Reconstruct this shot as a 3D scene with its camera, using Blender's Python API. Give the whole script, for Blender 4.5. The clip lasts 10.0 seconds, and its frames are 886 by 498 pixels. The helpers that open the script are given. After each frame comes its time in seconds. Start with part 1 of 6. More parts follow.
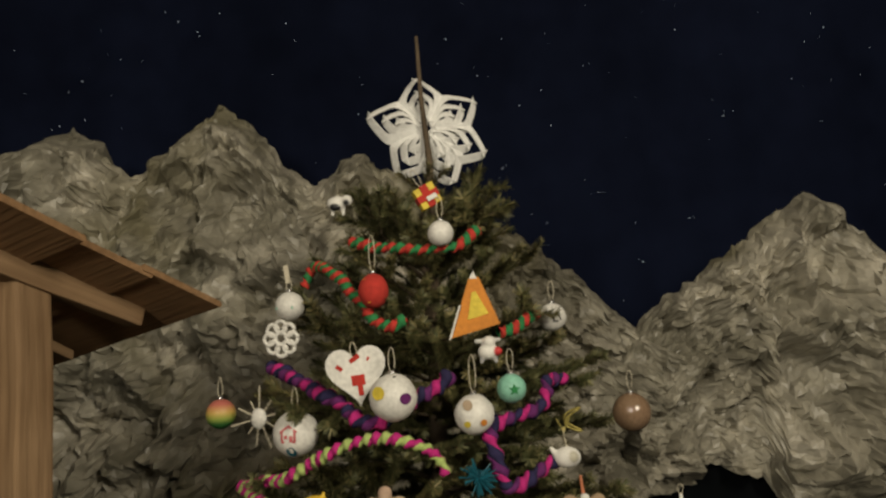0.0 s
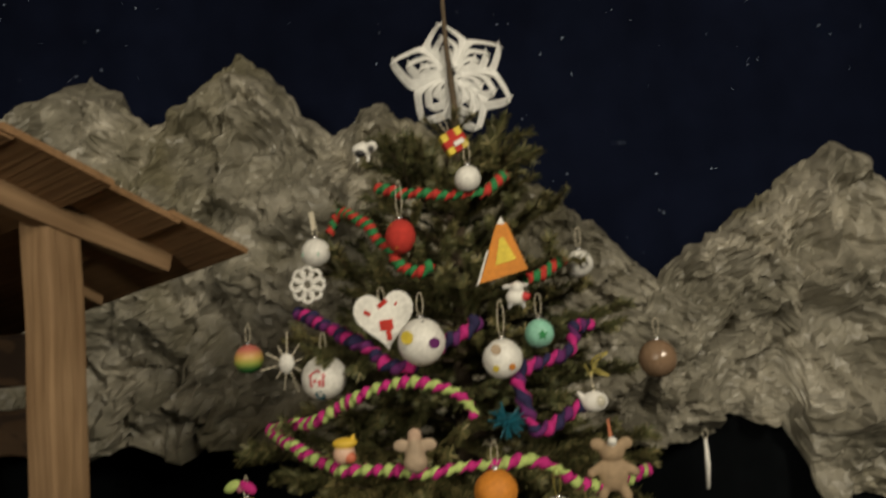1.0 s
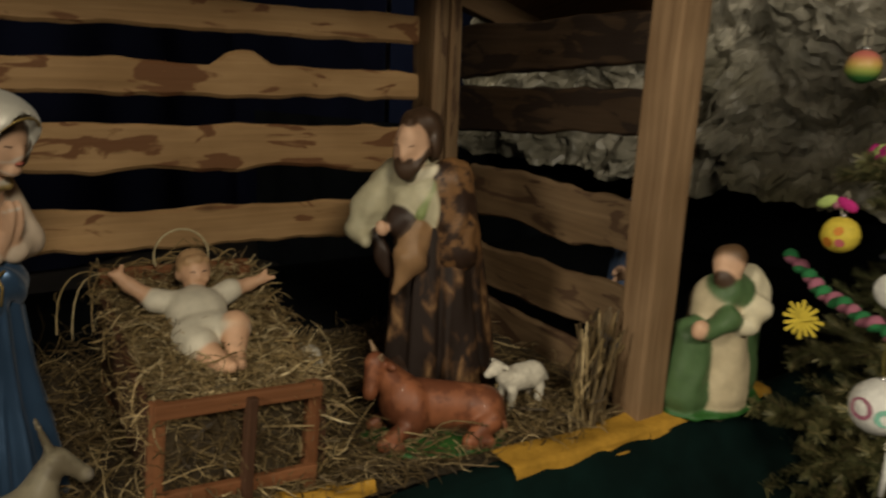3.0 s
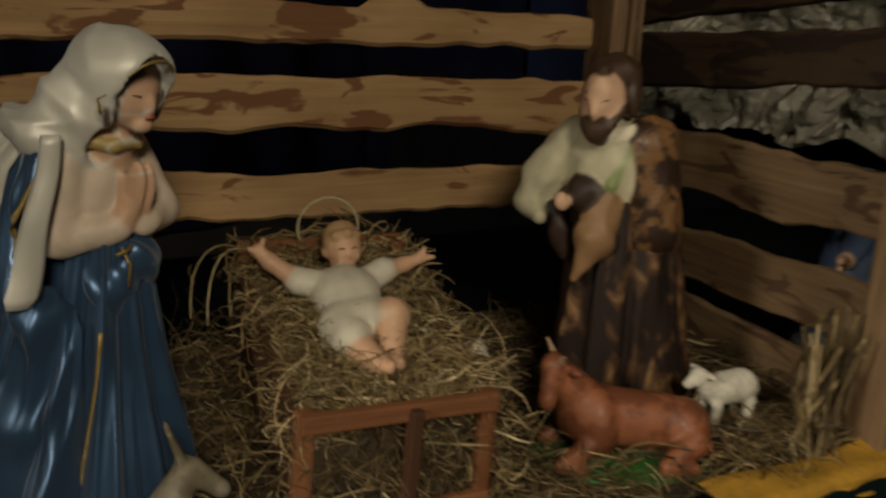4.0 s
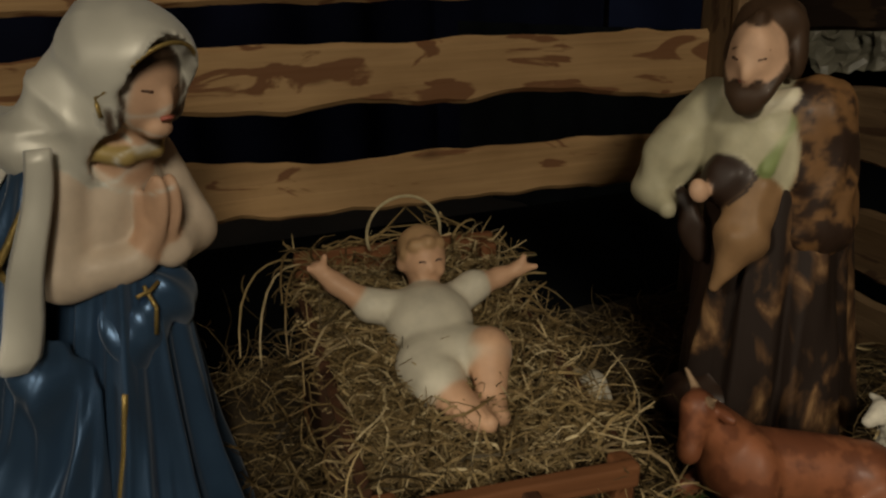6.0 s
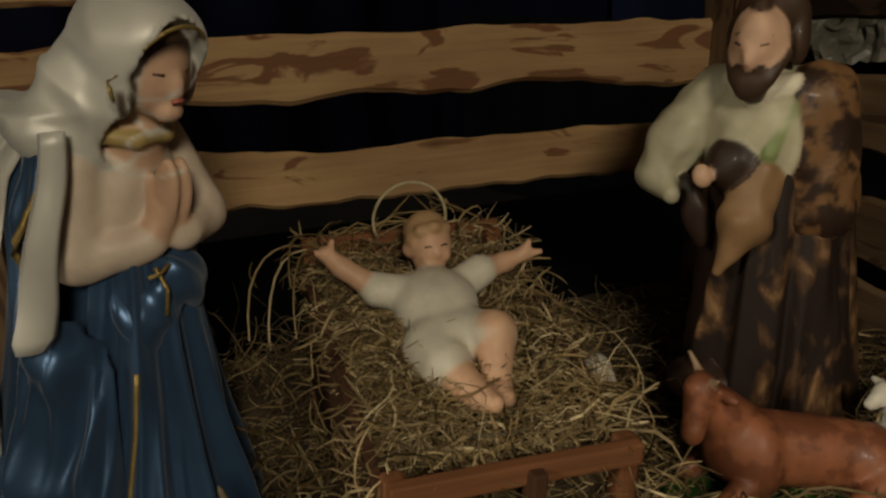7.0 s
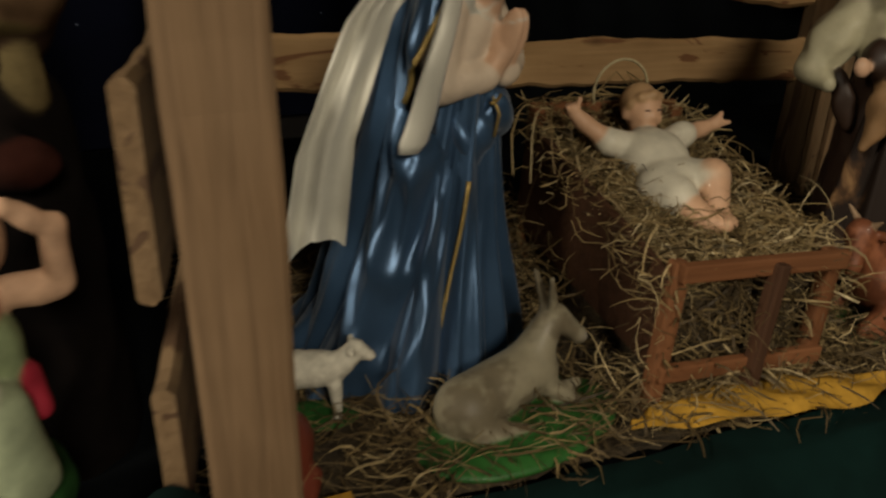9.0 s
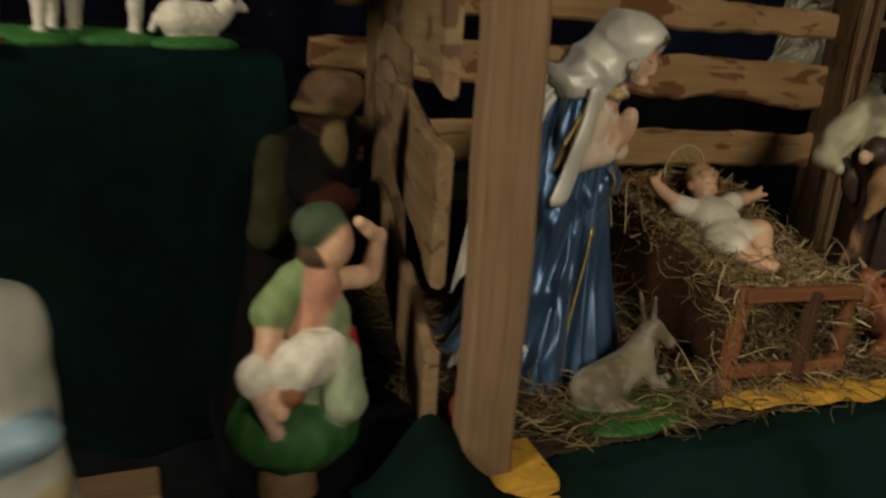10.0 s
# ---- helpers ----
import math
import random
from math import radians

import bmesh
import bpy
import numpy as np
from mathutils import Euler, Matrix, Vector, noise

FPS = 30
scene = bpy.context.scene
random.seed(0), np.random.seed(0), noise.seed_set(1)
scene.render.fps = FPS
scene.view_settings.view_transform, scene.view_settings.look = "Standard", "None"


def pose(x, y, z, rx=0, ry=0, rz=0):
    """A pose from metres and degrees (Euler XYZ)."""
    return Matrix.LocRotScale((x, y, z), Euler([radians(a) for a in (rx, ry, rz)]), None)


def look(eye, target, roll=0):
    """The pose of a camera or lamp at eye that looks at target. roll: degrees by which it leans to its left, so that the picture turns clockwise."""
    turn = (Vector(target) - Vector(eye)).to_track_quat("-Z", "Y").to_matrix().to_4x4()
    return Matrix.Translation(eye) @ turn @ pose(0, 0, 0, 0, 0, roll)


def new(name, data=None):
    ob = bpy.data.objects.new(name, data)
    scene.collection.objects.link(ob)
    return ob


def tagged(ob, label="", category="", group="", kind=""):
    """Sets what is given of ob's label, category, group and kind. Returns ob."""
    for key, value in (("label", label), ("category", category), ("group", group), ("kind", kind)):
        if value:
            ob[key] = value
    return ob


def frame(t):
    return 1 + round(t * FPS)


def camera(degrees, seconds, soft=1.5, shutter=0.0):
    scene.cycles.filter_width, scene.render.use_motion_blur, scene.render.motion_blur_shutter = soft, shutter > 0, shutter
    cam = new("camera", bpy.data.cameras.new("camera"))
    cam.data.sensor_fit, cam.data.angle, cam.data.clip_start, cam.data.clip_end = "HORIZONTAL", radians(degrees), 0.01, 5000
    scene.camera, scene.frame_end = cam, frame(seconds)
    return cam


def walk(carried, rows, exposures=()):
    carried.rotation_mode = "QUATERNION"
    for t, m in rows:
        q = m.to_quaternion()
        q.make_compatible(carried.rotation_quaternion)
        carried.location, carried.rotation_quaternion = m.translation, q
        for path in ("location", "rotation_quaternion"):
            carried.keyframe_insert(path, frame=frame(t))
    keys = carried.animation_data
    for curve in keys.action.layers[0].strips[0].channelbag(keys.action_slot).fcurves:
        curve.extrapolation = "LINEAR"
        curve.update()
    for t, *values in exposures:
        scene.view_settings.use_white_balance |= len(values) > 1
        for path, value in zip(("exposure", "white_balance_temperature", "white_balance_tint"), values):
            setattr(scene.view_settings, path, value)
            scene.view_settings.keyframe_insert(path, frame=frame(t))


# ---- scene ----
cam = camera(59.8, 10.0, soft=2.4, shutter=0.5)
PATH = [
    (0, (0.025, 0.099, 1.364), (-0.009, 2.091, 1.542), -3.2),
    (0.5, (0.005, 0.109, 1.358), (-0.027, 2.101, 1.533), -3.1),
    (1, (-0.005, 0.107, 1.347), (-0.079, 2.104, 1.411), -3.1),
    (1.5, (-0.011, 0.092, 1.322), (-0.478, 2.034, 1.231), -2.6),
    (1.8, (-0.030, 0.089, 1.302), (-0.741, 1.950, 1.140), -2.1),
    (2.1, (-0.072, 0.091, 1.276), (-0.967, 1.861, 1.000), -1.2),
    (2.5, (-0.193, 0.081, 1.215), (-1.227, 1.746, 0.815), 0.6),
    (2.7, (-0.26, 0.082, 1.185), (-1.296, 1.734, 0.738), 1.5),
    (3.8, (-0.526, 0.186, 1.126), (-1.74, 1.681, 0.586), 2.7),
    (4, (-0.575, 0.225, 1.114), (-1.858, 1.651, 0.545), 1.5),
    (4.5, (-0.696, 0.338, 1.121), (-2.034, 1.698, 0.522), -0.1),
    (5, (-0.771, 0.392, 1.122), (-2.157, 1.684, 0.482), -1.3),
    (5.5, (-0.777, 0.386, 1.118), (-2.162, 1.661, 0.444), -1.6),
    (7, (-0.765, 0.37, 1.105), (-2.155, 1.629, 0.408), -2.1),
    (7.5, (-0.78, 0.313, 1.088), (-2.158, 1.587, 0.397), -1.5),
    (8, (-0.806, 0.201, 1.058), (-2.147, 1.479, 0.305), -0.5),
    (8.5, (-0.831, 0.065, 1.052), (-2.124, 1.346, 0.224), 0.3),
    (9, (-0.85, -0.078, 1.051), (-2.121, 1.234, 0.237), 2.1),
    (9.5, (-0.824, -0.264, 1.063), (-2.105, 1.079, 0.32), 3.9),
    (10, (-0.769, -0.512, 1.1), (-2.071, 0.874, 0.48), 4.0),
]
walk(cam, [(t, look(eye, target, roll)) for t, eye, target, roll in PATH],
     ((0.0, 0.12), (1.5, 0.15), (2.5, 0.05), (4.0, -0.12), (4.5, -0.25), (7.5, -0.25), (8.5, -0.08), (10.0, -0.08)))

# ---- light ----
world = bpy.data.worlds.new("dim_hall")
world.use_nodes = True
world.node_tree.nodes["Background"].inputs[0].default_value = (0.45, 0.55, 0.9, 1)
world.node_tree.nodes["Background"].inputs[1].default_value = 0.012
scene.world = world


def area_lamp(name, eye, target, size, watts, colour):
    data = bpy.data.lights.new(name, "AREA")
    data.shape, data.size, data.energy, data.color = "DISK", size, watts, colour
    ob = new(name, data)
    ob.matrix_world = look(eye, target)
    return ob


# two warm hanging lamps of the hall behind and beside the camera
area_lamp("hanging_lamp_light", (1.8, -1.15, 2.85), (-0.7, 1.2, 0.9), 0.9, 92, (1.0, 0.89, 0.70))
area_lamp("hanging_lamp_light", (-1.5, -3.2, 2.75), (-0.5, 2.0, 1.1), 0.9, 116, (1.0, 0.90, 0.72))


# ---- materials ----
def nodes_of(name, rough=0.7, metal=0.0, spec=0.4):
    m = bpy.data.materials.new(name)
    m.use_nodes = True
    nt = m.node_tree
    b = nt.nodes["Principled BSDF"]
    b.inputs["Roughness"].default_value = rough
    b.inputs["Metallic"].default_value = metal
    b.inputs["Specular IOR Level"].default_value = spec
    return m, nt, b


def noise_node(nt, scale, detail=4.0, stretch=None, distort=0.0, coord="Object"):
    tc = nt.nodes.new("ShaderNodeTexCoord")
    n = nt.nodes.new("ShaderNodeTexNoise")
    n.inputs["Scale"].default_value, n.inputs["Detail"].default_value = scale, detail
    n.inputs["Distortion"].default_value = distort
    mp = nt.nodes.new("ShaderNodeMapping")
    mp.inputs["Scale"].default_value = stretch or (1, 1, 1)
    info = nt.nodes.new("ShaderNodeObjectInfo")
    off = nt.nodes.new("ShaderNodeVectorMath")
    off.operation = "SCALE"
    off.inputs[0].default_value = (7.1, 3.7, 5.3)
    nt.links.new(info.outputs["Random"], off.inputs["Scale"])
    nt.links.new(off.outputs[0], mp.inputs["Location"])
    nt.links.new(tc.outputs[coord], mp.inputs["Vector"])
    nt.links.new(mp.outputs[0], n.inputs["Vector"])
    return n


def ramp_node(nt, src, stops):
    r = nt.nodes.new("ShaderNodeValToRGB")
    e = r.color_ramp.elements
    while len(e) < len(stops):
        e.new(0.5)
    for el, (p, c) in zip(e, stops):
        el.position, el.color = p, (*c, 1)
    nt.links.new(src, r.inputs[0])
    return r


def bump_node(nt, b, src, strength, distance=0.01):
    bp = nt.nodes.new("ShaderNodeBump")
    bp.inputs["Strength"].default_value, bp.inputs["Distance"].default_value = strength, distance
    nt.links.new(src, bp.inputs["Height"])
    nt.links.new(bp.outputs[0], b.inputs["Normal"])
    return bp


def mixed(nt, fac, a, b_col, mode="MIX"):
    m = nt.nodes.new("ShaderNodeMix")
    m.data_type, m.blend_type = "RGBA", mode
    for sock, val in ((m.inputs[0], fac), (m.inputs[6], a), (m.inputs[7], b_col)):
        if isinstance(val, (int, float)):
            sock.default_value = val
        elif isinstance(val, tuple):
            sock.default_value = (*val, 1)
        else:
            nt.links.new(val, sock)
    return m.outputs[2]


def plain(name, colour, rough=0.6, vary=0.25, scale=30, bump=0.15, metal=0.0, spec=0.4, dist=0.004):
    """A surface with broad blotches and a fine grain of its own colour."""
    m, nt, b = nodes_of(name, rough, metal, spec)
    n1, n2 = noise_node(nt, scale * 0.25), noise_node(nt, scale * 2.0, 6)
    lo, hi = tuple(c * (1 - vary) for c in colour), tuple(min(1, c * (1 + vary * 0.6)) for c in colour)
    r = ramp_node(nt, n1.outputs["Fac"], [(0.3, lo), (0.7, hi)])
    g = ramp_node(nt, n2.outputs["Fac"], [(0.3, (0.8, 0.8, 0.8)), (0.7, (1, 1, 1))])
    nt.links.new(mixed(nt, 1.0, r.outputs[0], g.outputs[0], "MULTIPLY"), b.inputs["Base Color"])
    bump_node(nt, b, n2.outputs["Fac"], bump, dist)
    return m


def wood(name, pale, dark, bark=None, bark_from=0.56, rough=0.75, grain=(1.2, 26, 26)):
    """Sawn timber with the grain along the local x axis, and shreds of bark where bark is given."""
    m, nt, b = nodes_of(name, rough, 0, 0.25)
    g = noise_node(nt, 3.0, 8, grain, 0.6)
    big = noise_node(nt, 5.0, 3, (1, 2, 2))
    r = ramp_node(nt, g.outputs["Fac"], [(0.2, dark), (0.75, pale)])
    t = ramp_node(nt, big.outputs["Fac"], [(0.3, (0.72, 0.68, 0.62)), (0.7, (1, 1, 1))])
    col = mixed(nt, 1.0, r.outputs[0], t.outputs[0], "MULTIPLY")
    tc = nt.nodes.new("ShaderNodeTexCoord")
    mp = nt.nodes.new("ShaderNodeMapping")
    mp.inputs["Scale"].default_value = (3.2, 8.0, 8.0)
    vo = nt.nodes.new("ShaderNodeTexVoronoi")
    vo.inputs["Scale"].default_value = 1.0
    nt.links.new(tc.outputs["Object"], mp.inputs["Vector"])
    nt.links.new(mp.outputs[0], vo.inputs["Vector"])
    knots = ramp_node(nt, vo.outputs["Distance"], [(0.05, (0.35, 0.28, 0.24)), (0.13, (1, 1, 1))])
    col = mixed(nt, 1.0, col, knots.outputs[0], "MULTIPLY")
    if bark:
        k = noise_node(nt, 7.0, 5, (0.9, 3.2, 3.2), 0.8)
        mask = ramp_node(nt, k.outputs["Fac"], [(bark_from, (0, 0, 0)), (bark_from + 0.035, (1, 1, 1))])
        col = mixed(nt, mask.outputs[0], col, bark)
    nt.links.new(col, b.inputs["Base Color"])
    bump_node(nt, b, g.outputs["Fac"], 0.5, 0.004)
    return m


def tinted(name, rough=0.45, spec=0.4, blotch=0.18, coat=0.0, scale=40, bump=0.12):
    """Painted plaster that takes its colours from the mesh's own paint layer."""
    m, nt, b = nodes_of(name, rough, 0, spec)
    a = nt.nodes.new("ShaderNodeAttribute")
    a.attribute_name = "paint"
    n = noise_node(nt, scale, 5)
    g = ramp_node(nt, n.outputs["Fac"], [(0.3, (1 - blotch,) * 3), (0.7, (1, 1, 1))])
    nt.links.new(mixed(nt, 1.0, a.outputs["Color"], g.outputs[0], "MULTIPLY"), b.inputs["Base Color"])
    b.inputs["Coat Weight"].default_value = coat
    bump_node(nt, b, n.outputs["Fac"], bump, 0.003)
    return m


POST_WOOD = wood("sawn_post_wood", (0.27, 0.175, 0.095), (0.17, 0.105, 0.055))
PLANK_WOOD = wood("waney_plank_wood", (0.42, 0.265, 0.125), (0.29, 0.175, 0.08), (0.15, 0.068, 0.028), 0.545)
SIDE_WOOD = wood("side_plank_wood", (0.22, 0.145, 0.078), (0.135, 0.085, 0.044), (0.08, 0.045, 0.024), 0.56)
# side plank wood with the roof's shade put into its colours
SHADED_SIDE_WOOD = wood("roof_shaded_plank_wood", (0.075, 0.046, 0.025), (0.04, 0.025, 0.014), (0.022, 0.013, 0.008), 0.5)
ROOF_WOOD = wood("roof_board_wood", (0.30, 0.18, 0.09), (0.17, 0.10, 0.05))
CRIB_WOOD = wood("crib_wood", (0.22, 0.09, 0.036), (0.13, 0.052, 0.02))


# ---- mesh helpers ----
def mesh_of(name, bm, mats, smooth=True):
    me = bpy.data.meshes.new(name)
    bm.to_mesh(me)
    bm.free()
    for m in mats if isinstance(mats, (list, tuple)) else [mats]:
        me.materials.append(m)
    if smooth:
        for p in me.polygons:
            p.use_smooth = True
    return me


def part(name, bm, mats, parent=None, label="", m=None, smooth=False):
    ob = new(name, mesh_of(name, bm, mats, smooth))
    if parent is not None:
        ob.parent = parent
    if m is not None:
        ob.matrix_basis = m
    if label:
        ob["label"] = label
    return ob


def thing(name, m, label, category, group="", kind=""):
    ob = new(name)
    ob.empty_display_size = 0.05
    ob.matrix_world = m
    return tagged(ob, label, category, group, kind)


def box_bm(sx, sy, sz, bevel=0.004, cuts=0, wobble=0.0, seed=0):
    """A box from 0 to its sizes, bevelled; cut along x and made uneven where asked."""
    bm = bmesh.new()
    bmesh.ops.create_cube(bm, size=1)
    bmesh.ops.translate(bm, verts=bm.verts, vec=(0.5, 0.5, 0.5))
    bmesh.ops.scale(bm, verts=bm.verts, vec=(sx, sy, sz))
    if bevel:
        bmesh.ops.bevel(bm, geom=bm.edges[:], offset=bevel, segments=2, affect="EDGES", profile=0.6)
    if cuts:
        for i in range(1, cuts):
            bmesh.ops.bisect_plane(bm, geom=bm.verts[:] + bm.edges[:] + bm.faces[:], plane_co=(sx * i / cuts, 0, 0), plane_no=(1, 0, 0))
        for v in bm.verts:
            p = Vector((v.co.x * 4, v.co.y * 3 + seed * 3.1, v.co.z * 3))
            v.co.y += wobble * noise.noise(p)
            v.co.z += wobble * noise.noise(p + Vector((9, 4, seed)))
    return bm


def plank_bm(length, lo0, hi0, lo1, hi1, thick, seed, rough=0.012, step=0.02, hump=None):
    """A waney-edged board along x, standing in the xz plane: its lower and upper edges run unevenly from end to end."""
    n = max(6, int(length / step))
    bm = bmesh.new()
    rows = []
    for i in range(n + 1):
        f = i / n
        x = f * length
        lo = lo0 + (lo1 - lo0) * f + rough * (noise.noise((x * 5, seed * 7.3, 0)) + 0.5 * noise.noise((x * 17, seed * 7.3, 4)))
        hi = hi0 + (hi1 - hi0) * f + rough * (noise.noise((x * 4.3, seed * 5.1, 9)) + 0.5 * noise.noise((x * 15, seed * 3.3, 7)))
        if hump:
            hi += hump[1] * math.exp(-((x - hump[0]) / hump[2]) ** 4)
        e = thick * 0.35
        prof = [(0, lo + e), (e, lo), (thick - e * 0.4, lo + e * 0.4), (thick, lo + e), (thick, hi - e), (thick - e * 0.4, hi - e * 0.4), (e, hi), (0, hi - e)]
        rows.append([bm.verts.new((x + (0.006 * noise.noise((z * 40, seed, 2)) if i in (0, n) else 0), y + 0.004 * noise.noise((x * 3, z * 8, seed)), z)) for y, z in prof])
    k = len(rows[0])
    for a, b in zip(rows, rows[1:]):
        for j in range(k):
            bm.faces.new((a[j], b[j], b[(j + 1) % k], a[(j + 1) % k]))
    bm.faces.new(rows[0])
    bm.faces.new(rows[-1][::-1])
    bmesh.ops.recalc_face_normals(bm, faces=bm.faces[:])
    return bm


def tube_bm(points, radius, sides=8, bm=None, mat=0, taper=None):
    """A round rod along a line of points."""
    bm = bm or bmesh.new()
    pts = [Vector(p) for p in points]
    rings = []
    for i, p in enumerate(pts):
        d = (pts[min(i + 1, len(pts) - 1)] - pts[max(i - 1, 0)]).normalized()
        a = d.cross(Vector((0.31, 0.17, 0.93))).normalized()
        b = d.cross(a)
        r = radius * (taper[i] if taper else 1)
        rings.append([bm.verts.new(p + r * (a * math.cos(t) + b * math.sin(t))) for t in (2 * math.pi * k / sides for k in range(sides))])
    for q, r in zip(rings, rings[1:]):
        for k in range(sides):
            f = bm.faces.new((q[k], q[(k + 1) % sides], r[(k + 1) % sides], r[k]))
            f.material_index = mat
    bm.faces.new(rings[0][::-1]).material_index = mat
    bm.faces.new(rings[-1]).material_index = mat
    return bm


def sculpt(prims, cell=0.006, soft=0.012, warp=None):
    """A mesh round softly joined forms: ('ell', centre, radii, colour[, turn]) or ('cap', a, b, ra, rb, colour); ('cut', ...) takes an ellipsoid away from what stands before it. Returns verts, quads and colours."""
    lo = np.full(3, 1e9)
    hi = -lo
    for p in prims:
        if p[0] == "cut":
            continue
        if p[0] == "ell":
            c, r = np.array(p[1], float), max(p[2])
            lo, hi = np.minimum(lo, c - r), np.maximum(hi, c + r)
        else:
            for c, r in ((p[1], p[3]), (p[2], p[4])):
                lo, hi = np.minimum(lo, np.array(c, float) - r), np.maximum(hi, np.array(c, float) + r)
    lo, hi = lo - 3 * cell, hi + 3 * cell
    size = np.ceil((hi - lo) / cell).astype(int) + 1
    grid = np.stack(np.meshgrid(*[lo[i] + cell * np.arange(size[i]) for i in range(3)], indexing="ij"), -1)

    def dist(q, p):
        if p[0] != "cap":
            d = q - np.array(p[1], float)
            if len(p) > 4:
                d = d @ np.array(Euler([radians(a) for a in p[4]]).to_matrix())
            r = np.array(p[2], float)
            k0, k1 = np.linalg.norm(d / r, axis=-1), np.linalg.norm(d / r ** 2, axis=-1)
            return k0 * (k0 - 1) / np.maximum(k1, 1e-9)
        a, b = np.array(p[1], float), np.array(p[2], float)
        ab = b - a
        h = np.clip(((q - a) @ ab) / max(ab @ ab, 1e-12), 0, 1)
        return np.linalg.norm(q - a - h[..., None] * ab, axis=-1) - (p[3] + (p[4] - p[3]) * h)

    field = None
    for p in prims:
        d = dist(grid, p)
        if field is None:
            field = d
        elif p[0] == "cut":
            field = np.maximum(field, -d)
        else:
            h = np.clip(0.5 + 0.5 * (field - d) / soft, 0, 1)
            field = field + (d - field) * h - soft * h * (1 - h)
    if warp is not None:
        field = field + warp(grid)
    inside = field < 0
    cells = np.zeros(np.array(field.shape) - 1, int)
    corners = [(i, j, k) for i in (0, 1) for j in (0, 1) for k in (0, 1)]
    s = [slice(0, -1), slice(1, None)]
    for i, j, k in corners:
        cells += inside[s[i], s[j], s[k]]
    ids = np.argwhere((cells > 0) & (cells < 8))
    index = -np.ones(cells.shape, int)
    index[tuple(ids.T)] = np.arange(len(ids))
    acc, cnt = np.zeros((len(ids), 3)), np.zeros(len(ids))
    for a in corners:
        for ax in range(3):
            if a[ax] == 0:
                b = list(a)
                b[ax] = 1
                fa, fb = field[tuple((ids + a).T)], field[tuple((ids + b).T)]
                cross = (fa < 0) != (fb < 0)
                t = np.where(cross, fa / np.where(fa == fb, 1, fa - fb), 0)
                pos = (ids + a).astype(float)
                pos[:, ax] += t
                acc += pos * cross[:, None]
                cnt += cross
    verts = lo + cell * acc / cnt[:, None]
    quads = []
    for ax in range(3):
        u, v = (ax + 1) % 3, (ax + 2) % 3
        sa = [slice(None)] * 3
        sb = [slice(None)] * 3
        sa[ax], sb[ax] = slice(0, -1), slice(1, None)
        e = np.argwhere(inside[tuple(sa)] != inside[tuple(sb)])
        e = e[(e[:, u] > 0) & (e[:, v] > 0)]
        flip = inside[tuple(e.T)]
        def at(du, dv):
            c = e.copy()
            c[:, u] -= du
            c[:, v] -= dv
            return index[tuple(c.T)]
        q = np.stack([at(1, 1), at(0, 1), at(0, 0), at(1, 0)], 1)
        q[~flip] = q[~flip][:, ::-1]
        quads.append(q)
    quads = np.concatenate(quads)
    ds = np.stack([dist(verts, p) for p in prims], 1)
    if any(p[0] == "cut" for p in prims):
        ds = np.abs(ds)
    w = np.exp(-np.maximum(ds - ds.min(1, keepdims=True), 0) / (cell * 0.22))
    cols = np.array([p[5] if p[0] == "cap" else p[3] for p in prims], float)
    return verts, quads, (w @ cols) / w.sum(1, keepdims=True)


def sculpted(name, prims, m, label, category, mat, cell=0.006, soft=0.012, warp=None, extra=None, group="", mats=(), mottle=(), cloth=()):
    """One plain mesh for a figure. extra: more (verts, faces, colour, material index) laid into the same mesh."""
    v, q, c = sculpt(prims, cell, soft, warp)
    for base, other, scale in mottle:
        near = np.linalg.norm(c - np.array(base), axis=1) < 0.03 + 0.25 * np.linalg.norm(base)
        for i in np.nonzero(near)[0]:
            p = Vector(v[i]) * scale
            k = noise.noise(p) + 0.6 * noise.noise(p * 2.7) + 0.35 * noise.noise(p * 7)
            f = min(1.0, max(0.0, 0.5 + 2.6 * k))
            c[i] = c[i] * (1 - f) + np.array(other) * f
    verts, faces, cols, idx = [tuple(p) for p in v], [tuple(int(i) for i in f) for f in q], [tuple(k) for k in c], [0] * len(q)
    for tone, slot in cloth:
        like = np.linalg.norm(c[q].mean(1) - np.array(tone), axis=1) < 0.07
        idx = [slot if l else i for l, i in zip(like, idx)]
    for ev, ef, ec, mi in extra or ():
        base = len(verts)
        verts += [tuple(p) for p in ev]
        faces += [tuple(base + i for i in f) for f in ef]
        cols += [ec] * len(ev)
        idx += [mi] * len(ef)
    me = bpy.data.meshes.new(name)
    me.from_pydata(verts, [], faces)
    me.materials.append(mat)
    for k in mats:
        me.materials.append(k)
    me.polygons.foreach_set("material_index", idx)
    me.polygons.foreach_set("use_smooth", [True] * len(faces))
    layer = me.color_attributes.new("paint", "FLOAT_COLOR", "POINT")
    layer.data.foreach_set("color", np.c_[np.array(cols), np.ones(len(cols))].astype(np.float32).ravel())
    me.update()
    ob = new(name, me)
    ob.matrix_world = m
    return tagged(ob, label, category, group)


# ---- the stable's own ground plan: x along its open front, y towards its back wall, z up from the stage ----
STAGE = 0.47
S = pose(-1.31, 0.22, STAGE, 0, 0, 66.4)

